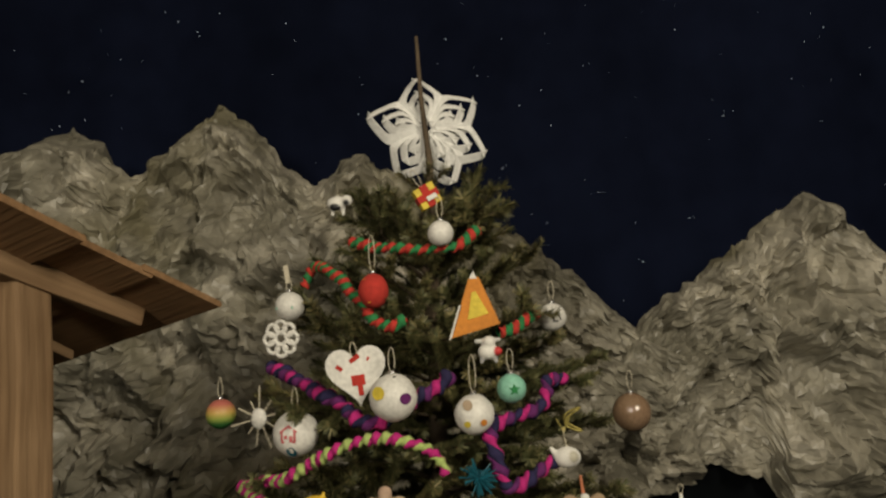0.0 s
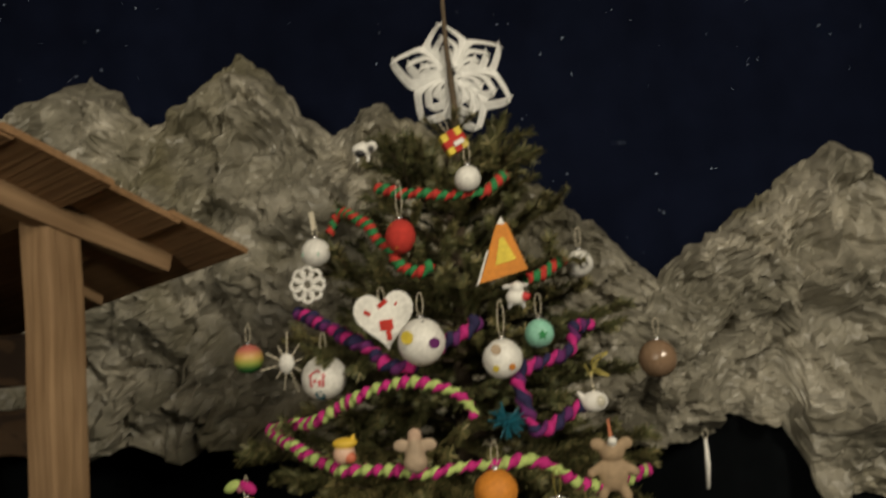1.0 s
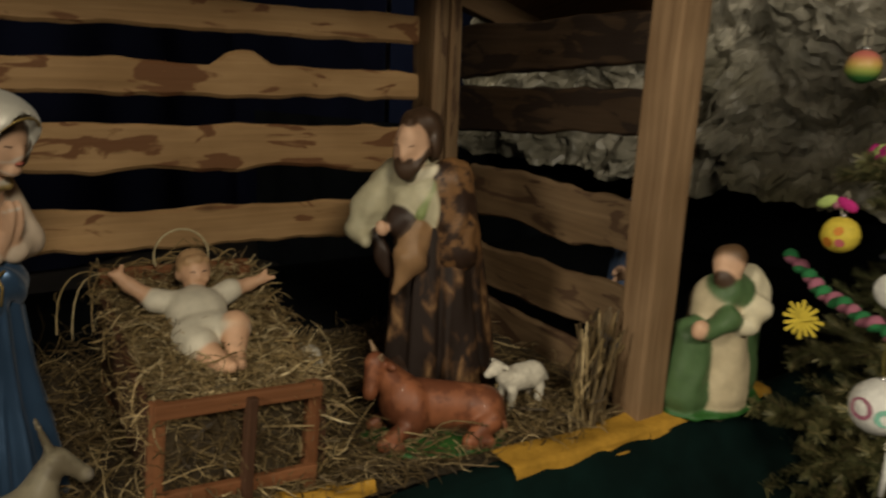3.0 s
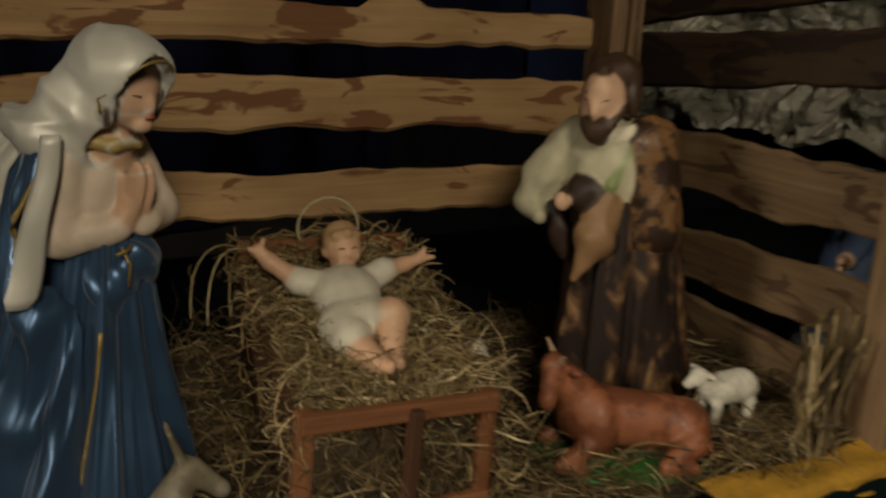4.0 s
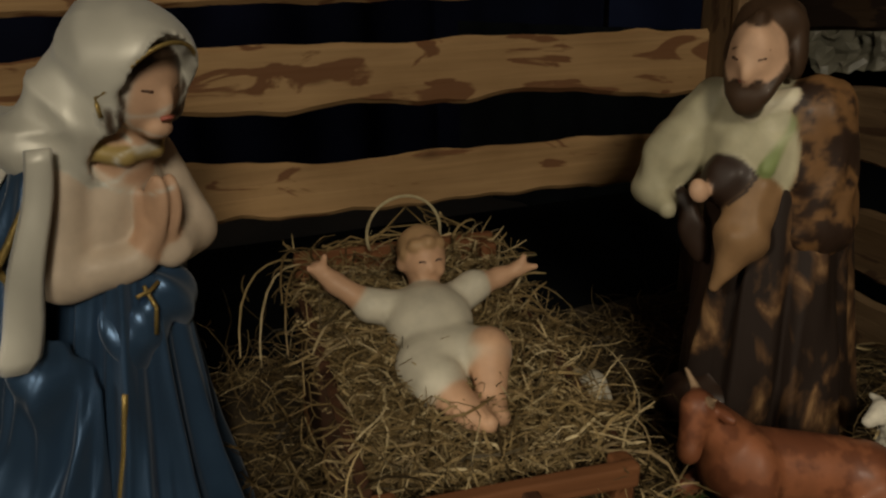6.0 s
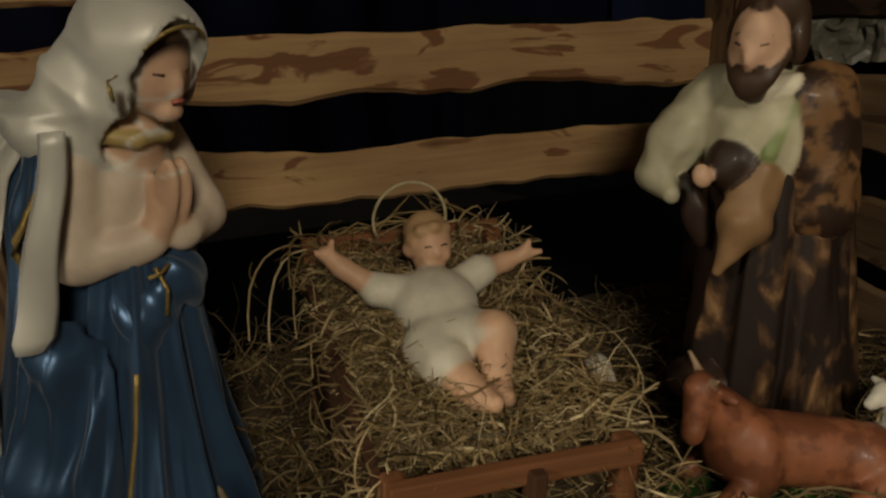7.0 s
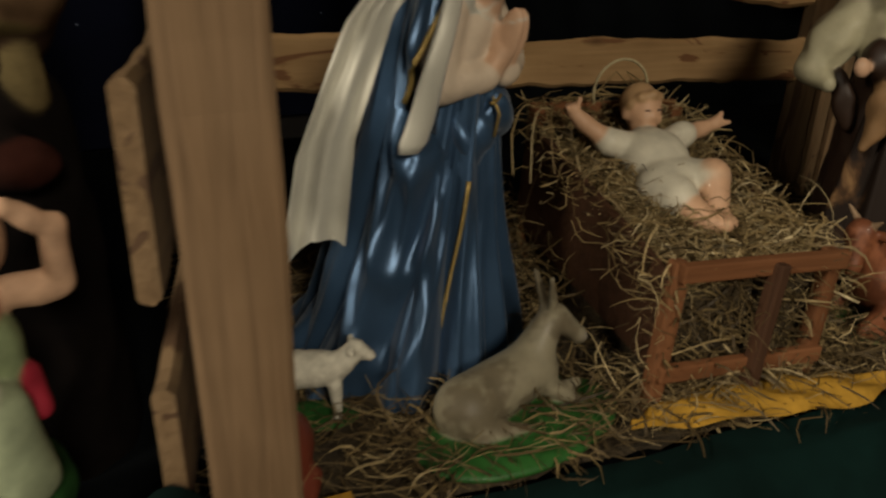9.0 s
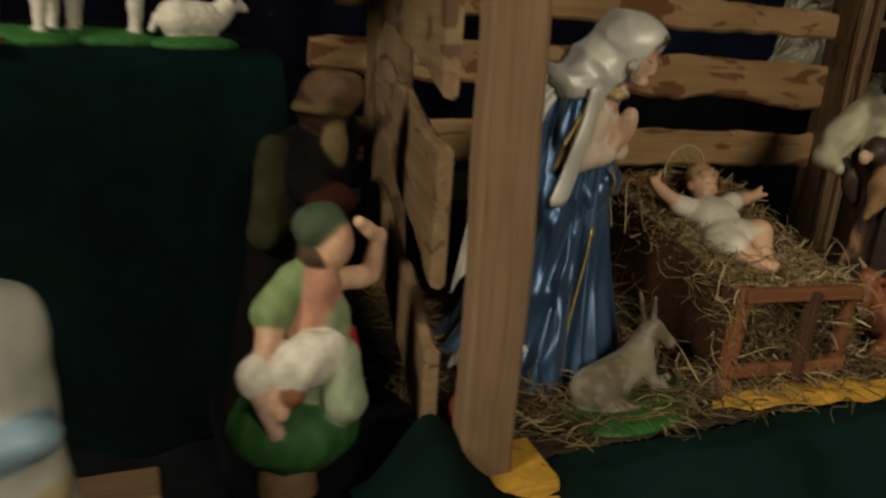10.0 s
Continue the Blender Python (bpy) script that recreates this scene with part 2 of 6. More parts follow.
# ---- the hall round the crib ----
CLOTH_NIGHT = plain("night_sky_cloth", (0.0070, 0.0102, 0.026), 0.95, 0.4, 3, 0.1, spec=0.05)
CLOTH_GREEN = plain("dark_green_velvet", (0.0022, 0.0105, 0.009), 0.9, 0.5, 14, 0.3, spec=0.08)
CLOTH_BLACK = plain("black_drape", (0.004, 0.005, 0.006), 0.95, 0.3, 8, 0.2, spec=0.05)
CLOTH_YELLOW = plain("yellow_cloth", (0.40, 0.22, 0.03), 0.85, 0.2, 40, 0.3, spec=0.1)
PLASTER = plain("hall_plaster", (0.50, 0.45, 0.37), 0.9, 0.15, 6, 0.1)
STONE_FLOOR = plain("hall_stone_floor", (0.022, 0.019, 0.017), 0.6, 0.3, 8, 0.1)


def slab(name, x0, y0, z0, x1, y1, z1, mat, label, category):
    ob = part(name, box_bm(x1 - x0, y1 - y0, z1 - z0, 0), mat)
    ob.location = (x0, y0, z0)
    return tagged(ob, label, category, kind="structure")


slab("floor", -4.5, -4.2, -0.12, 4.5, 4.2, 0, STONE_FLOOR, "dark brown stone hall floor under the stage", "floor")
slab("wall_north", -4.5, 4.2, 0, 4.5, 4.35, 4.4, PLASTER, "plain hall wall behind the night cloth", "wall")
slab("wall_south", -4.5, -4.35, 0, 4.5, -4.2, 4.4, PLASTER, "plain plastered hall wall", "wall")
slab("wall_west", -4.65, -4.2, 0, -4.5, 4.2, 4.4, PLASTER, "plain plastered hall wall", "wall")
slab("wall_east", 4.5, -4.2, 0, 4.65, 4.2, 4.4, PLASTER, "plain plastered hall wall", "wall")
slab("ceiling", -4.5, -4.2, 4.4, 4.5, 4.2, 4.55, PLASTER, "plain plastered hall ceiling", "ceiling")


def cloth_sheet(name, path, z0, z1, mat, label, category, fold=0.03, pitch=0.22, seed=1, kind="structure"):
    """A hanging cloth with soft folds along a line on the plan."""
    pts = [Vector((*p, 0)) for p in path]
    seg = [(b - a).length for a, b in zip(pts, pts[1:])]
    n = max(8, int(sum(seg) / 0.03))
    bm = bmesh.new()
    cols = []
    for i in range(n + 1):
        s, k = sum(seg) * i / n, 0
        while k < len(seg) - 1 and s > seg[k]:
            s -= seg[k]
            k += 1
        d = (pts[k + 1] - pts[k]).normalized()
        p, nrm = pts[k] + d * s, Vector((-d.y, d.x, 0))
        a = i / n * sum(seg) / pitch * 6.28
        col = []
        for j in range(13):
            f = j / 12
            w = fold * (math.sin(a + 1.5 * noise.noise((i * 0.05, f * 1.5, seed))) + 0.6 * noise.noise((i * 0.11, f * 2, seed + 5)))
            q = p + nrm * w
            col.append(bm.verts.new((q.x, q.y, z0 + (z1 - z0) * f)))
        cols.append(col)
    for a, b in zip(cols, cols[1:]):
        for j in range(12):
            bm.faces.new((a[j], b[j], b[j + 1], a[j + 1]))
    ob = part(name, bm, mat, smooth=True)
    return tagged(ob, label, category, kind=kind)


night = cloth_sheet("backdrop", [(-3.3, 3.95), (4.2, 3.95), (4.2, -1.2)], 0.02, 4.3, CLOTH_NIGHT,
                    "dark blue night sky cloth with tiny stars", "backdrop", 0.02, 0.6)

cloth_sheet("side_drape", [(-4.2, -3.0), (-4.2, 3.5), (-3.3, 3.9)], 0.02, 4.3, plain("dark_navy_cloth", (0.0035, 0.0045, 0.012), 0.95, 0.4, 3, 0.1, spec=0.05), "near black navy drape hanging at the side", "drape", 0.03, 0.5)
cloth_sheet("skirt_drape", [(-3.6, 3.12), (4.1, 3.12)], 0.01, 0.86, CLOTH_BLACK, "black cloth hanging below the paper mountains", "drape", 0.02, 0.3)

# tiny star specks on the night cloth, with a faint glow added to them
m_star, nt_s, b_s = nodes_of("glowing_star_speck", 0.6)
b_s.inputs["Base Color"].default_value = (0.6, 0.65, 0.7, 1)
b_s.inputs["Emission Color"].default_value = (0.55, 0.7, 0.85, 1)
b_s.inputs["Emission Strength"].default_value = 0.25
bm = bmesh.new()
rnd = random.Random(4)
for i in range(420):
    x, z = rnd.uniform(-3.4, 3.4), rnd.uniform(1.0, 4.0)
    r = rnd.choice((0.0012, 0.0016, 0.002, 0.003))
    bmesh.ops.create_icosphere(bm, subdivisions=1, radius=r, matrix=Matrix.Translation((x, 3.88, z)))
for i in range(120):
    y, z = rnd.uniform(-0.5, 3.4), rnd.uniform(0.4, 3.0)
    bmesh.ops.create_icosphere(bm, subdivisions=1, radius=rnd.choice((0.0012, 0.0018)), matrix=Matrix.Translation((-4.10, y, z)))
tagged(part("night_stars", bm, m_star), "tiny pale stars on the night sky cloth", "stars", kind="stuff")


# ---- crumpled paper mountains ----
def rock_material():
    m, nt, b = nodes_of("crumpled_paper_rock", 0.42, 0, 0.5)
    n1, n2 = noise_node(nt, 2.6, 6, distort=0.6), noise_node(nt, 14, 6)
    r = ramp_node(nt, n1.outputs["Fac"], [(0.34, (0.20, 0.188, 0.142)), (0.5, (0.34, 0.318, 0.252)), (0.66, (0.52, 0.485, 0.395))])
    g = ramp_node(nt, n2.outputs["Fac"], [(0.3, (0.62, 0.62, 0.62)), (0.65, (1, 1, 1))])
    col = mixed(nt, 1.0, r.outputs[0], g.outputs[0], "MULTIPLY")
    moss = noise_node(nt, 1.7, 4)
    mk = ramp_node(nt, moss.outputs["Fac"], [(0.52, (0, 0, 0)), (0.68, (0.6, 0.6, 0.6))])
    nt.links.new(mixed(nt, mk.outputs[0], col, (0.13, 0.115, 0.05)), b.inputs["Base Color"])
    bump_node(nt, b, n2.outputs["Fac"], 0.6, 0.012)
    return m


ROCK = rock_material()


def lerp_line(pts, x):
    if x <= pts[0][0]:
        return pts[0][1]
    for (x0, y0), (x1, y1) in zip(pts, pts[1:]):
        if x <= x1:
            return y0 + (y1 - y0) * (x - x0) / (x1 - x0)
    return pts[-1][1]


def facets(p, seed):
    """Crumple: flat facets between sharp creases."""
    d, pts = noise.voronoi(p + Vector((seed, 0, 0)))
    a = noise.cell_vector(pts[0] * 7.0)
    q = (p + Vector((seed, 0, 0))) - pts[0]
    return (d[1] - d[0]) * 0.5 + q.dot(a - Vector((0.5, 0.5, 0.5))) * 1.1


def crumple(p, seed):
    """Big creased folds with smaller sharp-edged facets on them."""
    q = p + Vector((0.09 * noise.noise(p * 3.1), 0.0, 0.09 * noise.noise(p * 3.1 + Vector((5, 5, 5)))))
    s = Vector((seed, seed * 0.7, 0))
    ridge = 1 - abs(noise.noise(q * 2.4 + s)) * 2.0
    ridge2 = 1 - abs(noise.noise(q * 5.6 + s * 2)) * 2.0
    return 0.13 * ridge + 0.075 * ridge2 + 0.10 * facets(q * 4.2, seed) + 0.062 * facets(q * 9.0, seed + 7) + 0.034 * facets(q * 19.0, seed + 3)


def mountain(name, top, bottom, y0, slope, seed, label):
    """A range of crumpled paper: a sheet that leans back to a jagged crest, with a thickness of folds."""
    x0, x1 = top[0][0], top[-1][0]
    nx, nz = int((x1 - x0) / 0.017), 80
    bm = bmesh.new()
    grid = []
    rj = random.Random(int(seed))
    for i in range(nx + 1):
        x = x0 + (x1 - x0) * i / nx
        hi = lerp_line(top, x) - 0.012 + 0.03 * noise.noise((x * 9, seed, 0)) + 0.018 * noise.noise((x * 27, seed, 3))
        lo = lerp_line(bottom, x) + 0.05 * noise.noise((x * 6, seed, 8))
        col = []
        for j in range(nz + 7):
            f = min(1.0, j / nz)
            z = lo + (hi - lo) * f
            back = max(0, j - nz) * 0.06
            p = Vector((x, 0, z))
            big = noise.noise(p * 1.6 + Vector((seed, 2, 0))) * 0.16
            y = y0 + slope * (f - 0.5) - big - 1.3 * crumple(p, seed) * (1.0 if f < 0.9 else 1.0 - 5.0 * (f - 0.9)) + 0.06 * max(0, f - 0.93) / 0.07 + back
            jig = 0.006 if 0 < i < nx else 0
            col.append(bm.verts.new((x + 0.02 * noise.noise(p * 9 + Vector((1, 8, 2))) + rj.uniform(-jig, jig), y, z - back * 0.8 + rj.uniform(-jig, jig))))
        grid.append(col)
    for a, b in zip(grid, grid[1:]):
        for j in range(len(a) - 1):
            if (j * 7 + len(bm.faces)) % 3:
                bm.faces.new((a[j], b[j], b[j + 1]))
                bm.faces.new((a[j], b[j + 1], a[j + 1]))
            else:
                bm.faces.new((a[j], b[j], a[j + 1]))
                bm.faces.new((b[j], b[j + 1], a[j + 1]))
    ob = part(name, bm, ROCK)
    return tagged(ob, label, "mountain")


mountain("paper_mountain", [(-2.18, 1.2), (-2.12, 1.7), (-2.06, 1.98), (-1.98, 2.08), (-1.76, 2.17), (-1.60, 2.27), (-1.47, 2.20), (-1.33, 2.03), (-1.2, 2.12), (-1.06, 2.23), (-0.93, 2.32), (-0.83, 2.26),
                            (-0.68, 2.06), (-0.56, 1.95), (-0.44, 2.03), (-0.34, 2.08), (-0.14, 1.93), (0.20, 1.74), (0.36, 1.64), (0.54, 1.49), (0.70, 1.33), (0.85, 1.2)],
         [(-2.18, 0.80), (-1.6, 0.77), (-0.95, 0.76), (-0.3, 0.7), (0.85, 0.7)], 3.18, 0.22, 3.0, "grey brown mountain range of crumpled rock paper")
mountain("paper_mountain", [(0.62, 1.2), (0.73, 1.33), (0.93, 1.47), (1.18, 1.62), (1.30, 1.71), (1.40, 1.79), (1.52, 1.73), (1.67, 1.60), (1.75, 1.44), (1.84, 1.42), (2.2, 1.38), (2.7, 1.25)],
         [(0.62, 0.75), (1.04, 0.74), (1.12, 0.72), (1.20, 0.46), (1.36, 0.42), (2.7, 0.42)], 3.15, 0.06, 11.0, "tall grey brown crumpled paper mountain peak")

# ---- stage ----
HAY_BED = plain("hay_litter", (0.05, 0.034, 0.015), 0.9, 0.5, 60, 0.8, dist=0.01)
stage = part("stage", box_bm(3.4, 1.5, 0.05, 0.004), CLOTH_BLACK, m=S @ pose(-0.35, 0.02, -0.065))
tagged(stage, "low stage boards under black cloth", "stage", kind="structure")
bm = bmesh.new()
n = 90
g = [[bm.verts.new((-0.04 + 1.5 * i / n, 0.05 + 0.75 * j / 45, 0.002 + 0.010 * noise.noise((i * 0.16, j * 0.16, 0)) + 0.01 * noise.noise((i * 0.6, j * 0.6, 3)))) for j in range(46)] for i in range(n + 1)]
for a, b in zip(g, g[1:]):
    for j in range(45):
        bm.faces.new((a[j], b[j], b[j + 1], a[j + 1]))
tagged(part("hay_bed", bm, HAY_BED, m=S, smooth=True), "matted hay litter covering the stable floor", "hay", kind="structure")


def drape(name, top, drop, out, mat, label, seed, x0, x1, lift=lambda x: 0.0):
    """Cloth that lies on the stage edge and hangs over its front."""
    bm = bmesh.new()
    n = int((x1 - x0) / 0.012)
    rows = []
    for i in range(n + 1):
        x = x0 + (x1 - x0) * i / n
        col = []
        for j in range(26):
            f = j / 25
            if f < 0.25:
                y, z = top - (top + 0.02) * f / 0.25, 0.004
            else:
                k = (f - 0.25) / 0.75
                y, z = -0.02 - out * k ** 0.7, -drop * k
            w = 0.014 * noise.noise((x * 6, f * 3, seed)) + 0.010 * math.sin(x * 26 + 2.2 * noise.noise((x * 3, f * 2, seed))) * min(1, f * 2)
            col.append(bm.verts.new((x, y - abs(w) * 0.9 * f, z + w * 0.5 + lift(x) * (1 - f * 0.6) + 0.006 * noise.noise((x * 9, f * 7, seed + 2)))))
        rows.append(col)
    for a, b in zip(rows, rows[1:]):
        for j in range(25):
            bm.faces.new((a[j], b[j], b[j + 1], a[j + 1]))
    return tagged(part(name, bm, mat, m=S, smooth=True), label, "cloth")


drape("green_stage_cloth", 0.036, 0.52, 0.30, CLOTH_GREEN, "dark green velvet cloth draped over the stage edge", 2.0, -0.21, 3.0, lambda x: 0.004 + 0.10 * math.exp(-((x + 0.105) / 0.06) ** 2))
for x0, x1, edge in ((-0.03, 0.07, 0.075), (1.03, 1.36, 0.045), (1.36, 1.74, 0.062)):
    drape("yellow_cloth", edge, 0.030, 0.003, CLOTH_YELLOW, "mustard yellow cloth showing along the stage edge", 5.0 + x0, x0, x1, lambda x: 0.017 + 0.004 * noise.noise((x * 8, 1, 1)))
bm = bmesh.new()
rows = []
for i in range(61):
    x = 0.41 + 0.39 * i / 60
    back = lerp_line([(0.41, 0.072), (0.46, 0.098), (0.51, 0.112), (0.62, 0.108), (0.72, 0.088), (0.80, 0.058)], x) + 0.006 * noise.noise((x * 22, 1, 0))
    front = lerp_line([(0.41, 0.066), (0.50, 0.050), (0.62, 0.030), (0.74, 0.014), (0.80, 0.040)], x)
    rows.append([bm.verts.new((x, front + (back - front) * j / 14, 0.019 + 0.012 * math.sin(math.pi * j / 14) + 0.007 * noise.noise((x * 16, j * 0.22, 4)) + 0.004 * math.sin(x * 60 + j * 0.5))) for j in range(15)])
for a, b in zip(rows, rows[1:]):
    for j in range(14):
        bm.faces.new((a[j], b[j], b[j + 1], a[j + 1]))
tagged(part("yellow_cloth", bm, CLOTH_YELLOW, m=S, smooth=True), "crumpled mustard yellow cloth before the crib", "cloth")

# ---- stable ----
def beam(name, a, b, w, h, mat, seed=0, label="", wobble=0.006, parent=None):
    """A timber from a to b; its local x runs along it."""
    a, b = Vector(a), Vector(b)
    d = (b - a)
    x = d.normalized()
    up = Vector((0, 0, 1)) if abs(x.z) < 0.9 else Vector((0, 1, 0))
    y = up.cross(x).normalized()
    z = x.cross(y)
    m = Matrix((x, y, z)).transposed().to_4x4()
    m.translation = a - y * w / 2 - z * h / 2
    return part(name, box_bm(d.length, w, h, min(0.006, w * 0.2, h * 0.2), max(2, int(d.length / 0.05)), wobble, seed), mat, parent or stable, label, m)


stable = thing("stable", S, "open rustic wooden stable with waney plank walls and board roof", "stable")


beam("post", (1.397, 0.05, -0.04), (1.406, 0.05, 1.10), 0.076, 0.076, POST_WOOD, 1, wobble=0.008)
# left front post: darker post wood, its shade put into the colour
beam("post", (-0.018, 0.018, -0.06), (-0.054, 0.018, 1.10), 0.080, 0.036, wood("shaded_post_wood", (0.225, 0.142, 0.078), (0.145, 0.09, 0.048)), 2, wobble=0.012)
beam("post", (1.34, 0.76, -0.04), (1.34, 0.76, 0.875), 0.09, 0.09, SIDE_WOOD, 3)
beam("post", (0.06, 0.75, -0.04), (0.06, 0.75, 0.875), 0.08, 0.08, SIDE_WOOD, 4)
# front and back rafters, tie beams, ridge and king post
for v, low, tone in ((0.03, 0.0, POST_WOOD), (0.74, 0.175, POST_WOOD)):
    beam("rafter", (1.66, v, 0.938 - low), (0.68, v, 1.278 - low), 0.05, 0.062, tone, 5)
    beam("rafter", (-0.32, v, 0.955 - low), (0.68, v, 1.295 - low), 0.05, 0.062, tone, 6)
beam("tie_beam", (-0.05, 0.13, 1.075), (1.40, 0.13, 1.075), 0.05, 0.065, POST_WOOD, 7)
beam("tie_beam", (0.06, 0.71, 0.90), (1.34, 0.71, 0.90), 0.05, 0.05, SIDE_WOOD, 8)
beam("king_post", (0.72, 0.67, 0.845), (0.72, 0.67, 1.10), 0.06, 0.06, SIDE_WOOD, 9)
beam("wall_plate", (-0.05, 0.02, 1.02), (0.06, 0.80, 0.85), 0.06, 0.05, SIDE_WOOD, 11)
beam("strut", (1.46, 0.10, 0.90), (1.60, 0.16, 0.86), 0.02, 0.022, POST_WOOD, 12)
beam("batten", (1.300, 0.708, 0.0), (1.300, 0.708, 0.87), 0.014, 0.016, POST_WOOD, 13, "pale narrow batten", 0.003)
beam("batten", (1.345, 0.706, 0.0), (1.345, 0.706, 0.86), 0.012, 0.014, POST_WOOD, 14, "pale narrow batten", 0.003)
# roof boards, overlapping down each slope
for side in (1, -1):
    for k in range(6):
        reach = 1.04 if side > 0 else 1.13
        u0, u1 = k / 6.0 * reach, (k + 1) / 6.0 * reach + 0.03
        za, zb = 1.304 - u0 * 0.345 + 0.010, 1.304 - u1 * 0.345 - 0.002
        bm = plank_bm(0.97, 0, math.hypot(u1 - u0, za - zb), 0, math.hypot(u1 - u0, za - zb), 0.014, 40 + k + side, 0.004)
        down = Vector((side * (u1 - u0), 0, zb - za)).normalized()
        x = Vector((0, 1, -0.218)).normalized()
        down = (down - x * down.dot(x)).normalized()
        m = Matrix((x, -down.cross(x) * side, down)).transposed().to_4x4()
        m.translation = (0.68 + side * u0, -0.09 - 0.02 * (k % 2), za + 0.02)
        part("roof_board", bm, ROOF_WOOD, stable, m=m)
# back wall planks: end to end heights
for i, (u0, u1, a, b, c, d, r) in enumerate(((0.0, 1.30, 0.285, 0.385, 0.248, 0.338, 0.016), (-0.10, 1.31, 0.462, 0.552, 0.412, 0.530, 0.016), (-0.05, 1.31, 0.602, 0.685, 0.592, 0.655, 0.012),
                                             (-0.06, 1.30, 0.745, 0.815, 0.728, 0.793, 0.009), (-0.06, 1.30, 0.842, 0.90, 0.838, 0.889, 0.008))):
    part("plank", plank_bm(u1 - u0, a, b, c, d, 0.022, 3 + i * 2, r, hump=(0.89, 0.030, 0.055) if i == 2 else None), PLANK_WOOD, stable, m=pose(u0, 0.775, 0))
# right and left side walls; the right one's upper two planks carry painted roof shade
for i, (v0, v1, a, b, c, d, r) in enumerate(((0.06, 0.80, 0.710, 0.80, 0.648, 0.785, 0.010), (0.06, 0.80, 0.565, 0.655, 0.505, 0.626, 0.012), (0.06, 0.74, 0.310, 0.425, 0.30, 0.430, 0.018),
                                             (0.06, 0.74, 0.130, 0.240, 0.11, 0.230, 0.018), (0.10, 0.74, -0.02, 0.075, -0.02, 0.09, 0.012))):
    part("plank", plank_bm(v1 - v0, a, b, c, d, 0.02, 23 + i * 2, r), SHADED_SIDE_WOOD if i < 2 else SIDE_WOOD, stable, m=pose(1.462, v0, 0, 0, 0, 90))
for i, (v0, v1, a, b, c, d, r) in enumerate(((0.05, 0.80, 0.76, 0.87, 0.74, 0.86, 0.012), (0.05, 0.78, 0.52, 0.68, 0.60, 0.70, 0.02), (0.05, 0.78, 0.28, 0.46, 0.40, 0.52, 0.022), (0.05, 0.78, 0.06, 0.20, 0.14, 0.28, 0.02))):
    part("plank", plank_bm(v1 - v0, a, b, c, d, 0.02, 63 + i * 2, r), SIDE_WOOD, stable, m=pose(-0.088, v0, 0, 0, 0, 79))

# ---- painted figures in the stable ----
FIGURE = tinted("painted_plaster", 0.52, 0.35, 0.2, 0.04)
FIGURE_MATT = tinted("matt_painted_plaster", 0.7, 0.25, 0.3, 0.0, 60, 0.3)
SKIN, CREAM, WHITE, HAIR = (0.58, 0.36, 0.23), (0.62, 0.50, 0.38), (0.62, 0.60, 0.52), (0.055, 0.03, 0.016)


def satin(name, colour, rough, metal=0.0, crease=0.5):
    """Satin with soft creases and a fine weave."""
    m, nt, b = nodes_of(name, rough, metal, 0.55)
    n, f, w = noise_node(nt, 9, 4), noise_node(nt, 420, 2, (1, 1, 0.15)), noise_node(nt, 12, 2, (1, 1, 0.5), 0.8)
    r = ramp_node(nt, n.outputs["Fac"], [(0.3, tuple(c * 0.72 for c in colour)), (0.7, colour)])
    nt.links.new(r.outputs[0], b.inputs["Base Color"])
    b.inputs["Sheen Weight"].default_value = 0.25
    b.inputs["Sheen Tint"].default_value = (0.7, 0.76, 0.85, 1)
    b.inputs["Anisotropic"].default_value = 0.4
    big = nt.nodes.new("ShaderNodeBump")
    big.inputs["Strength"].default_value, big.inputs["Distance"].default_value = crease, 0.012
    nt.links.new(w.outputs["Fac"], big.inputs["Height"])
    fine = bump_node(nt, b, f.outputs["Fac"], 0.08, 0.002)
    nt.links.new(big.outputs[0], fine.inputs["Normal"])
    return m


BLUE_SATIN = satin("blue_satin", (0.046, 0.098, 0.185), 0.35, 0.55, 0.25)
WHITE_SATIN = satin("ivory_satin", (0.60, 0.575, 0.49), 0.46, 0.15, 0.45)
GOLD = plain("gold_braid", (0.42, 0.30, 0.10), 0.4, 0.3, 200, 0.4, metal=0.6)


def loft(profile, around=180, closed=True, seed=0, a0=0.0, a1=2 * math.pi):
    """profile(theta, k) gives a point for k from 0 to 1; returns verts and faces of the sheet."""
    rows = 70
    vs, fs = [], []
    cnt = around if closed else around + 1
    for k in range(rows + 1):
        for i in range(cnt):
            vs.append(profile(a0 + (a1 - a0) * i / around, k / rows))
    for k in range(rows):
        for i in range(around):
            j = (i + 1) % cnt
            fs.append((k * cnt + i, k * cnt + j, (k + 1) * cnt + j, (k + 1) * cnt + i))
    return vs, fs


def folds(th, k, seed, depth):
    """Cloth that falls in long rounded pleats."""
    w = 1.7 * noise.noise((math.cos(th) * 1.3, math.sin(th) * 1.3, k * 0.9 + seed)) + 0.9 * noise.noise((math.cos(th) * 3, math.sin(th) * 3, k * 1.5 + seed))
    a = (0.5 + 0.5 * math.sin(9.0 * th + 3.6 * w)) ** 0.7
    b = 0.5 + 0.5 * math.sin(19.0 * th + 5.0 * w + 1.0)
    return depth * (0.80 * (a - 0.6) + 0.20 * (b - 0.5) + 0.5 * w * 0.40)


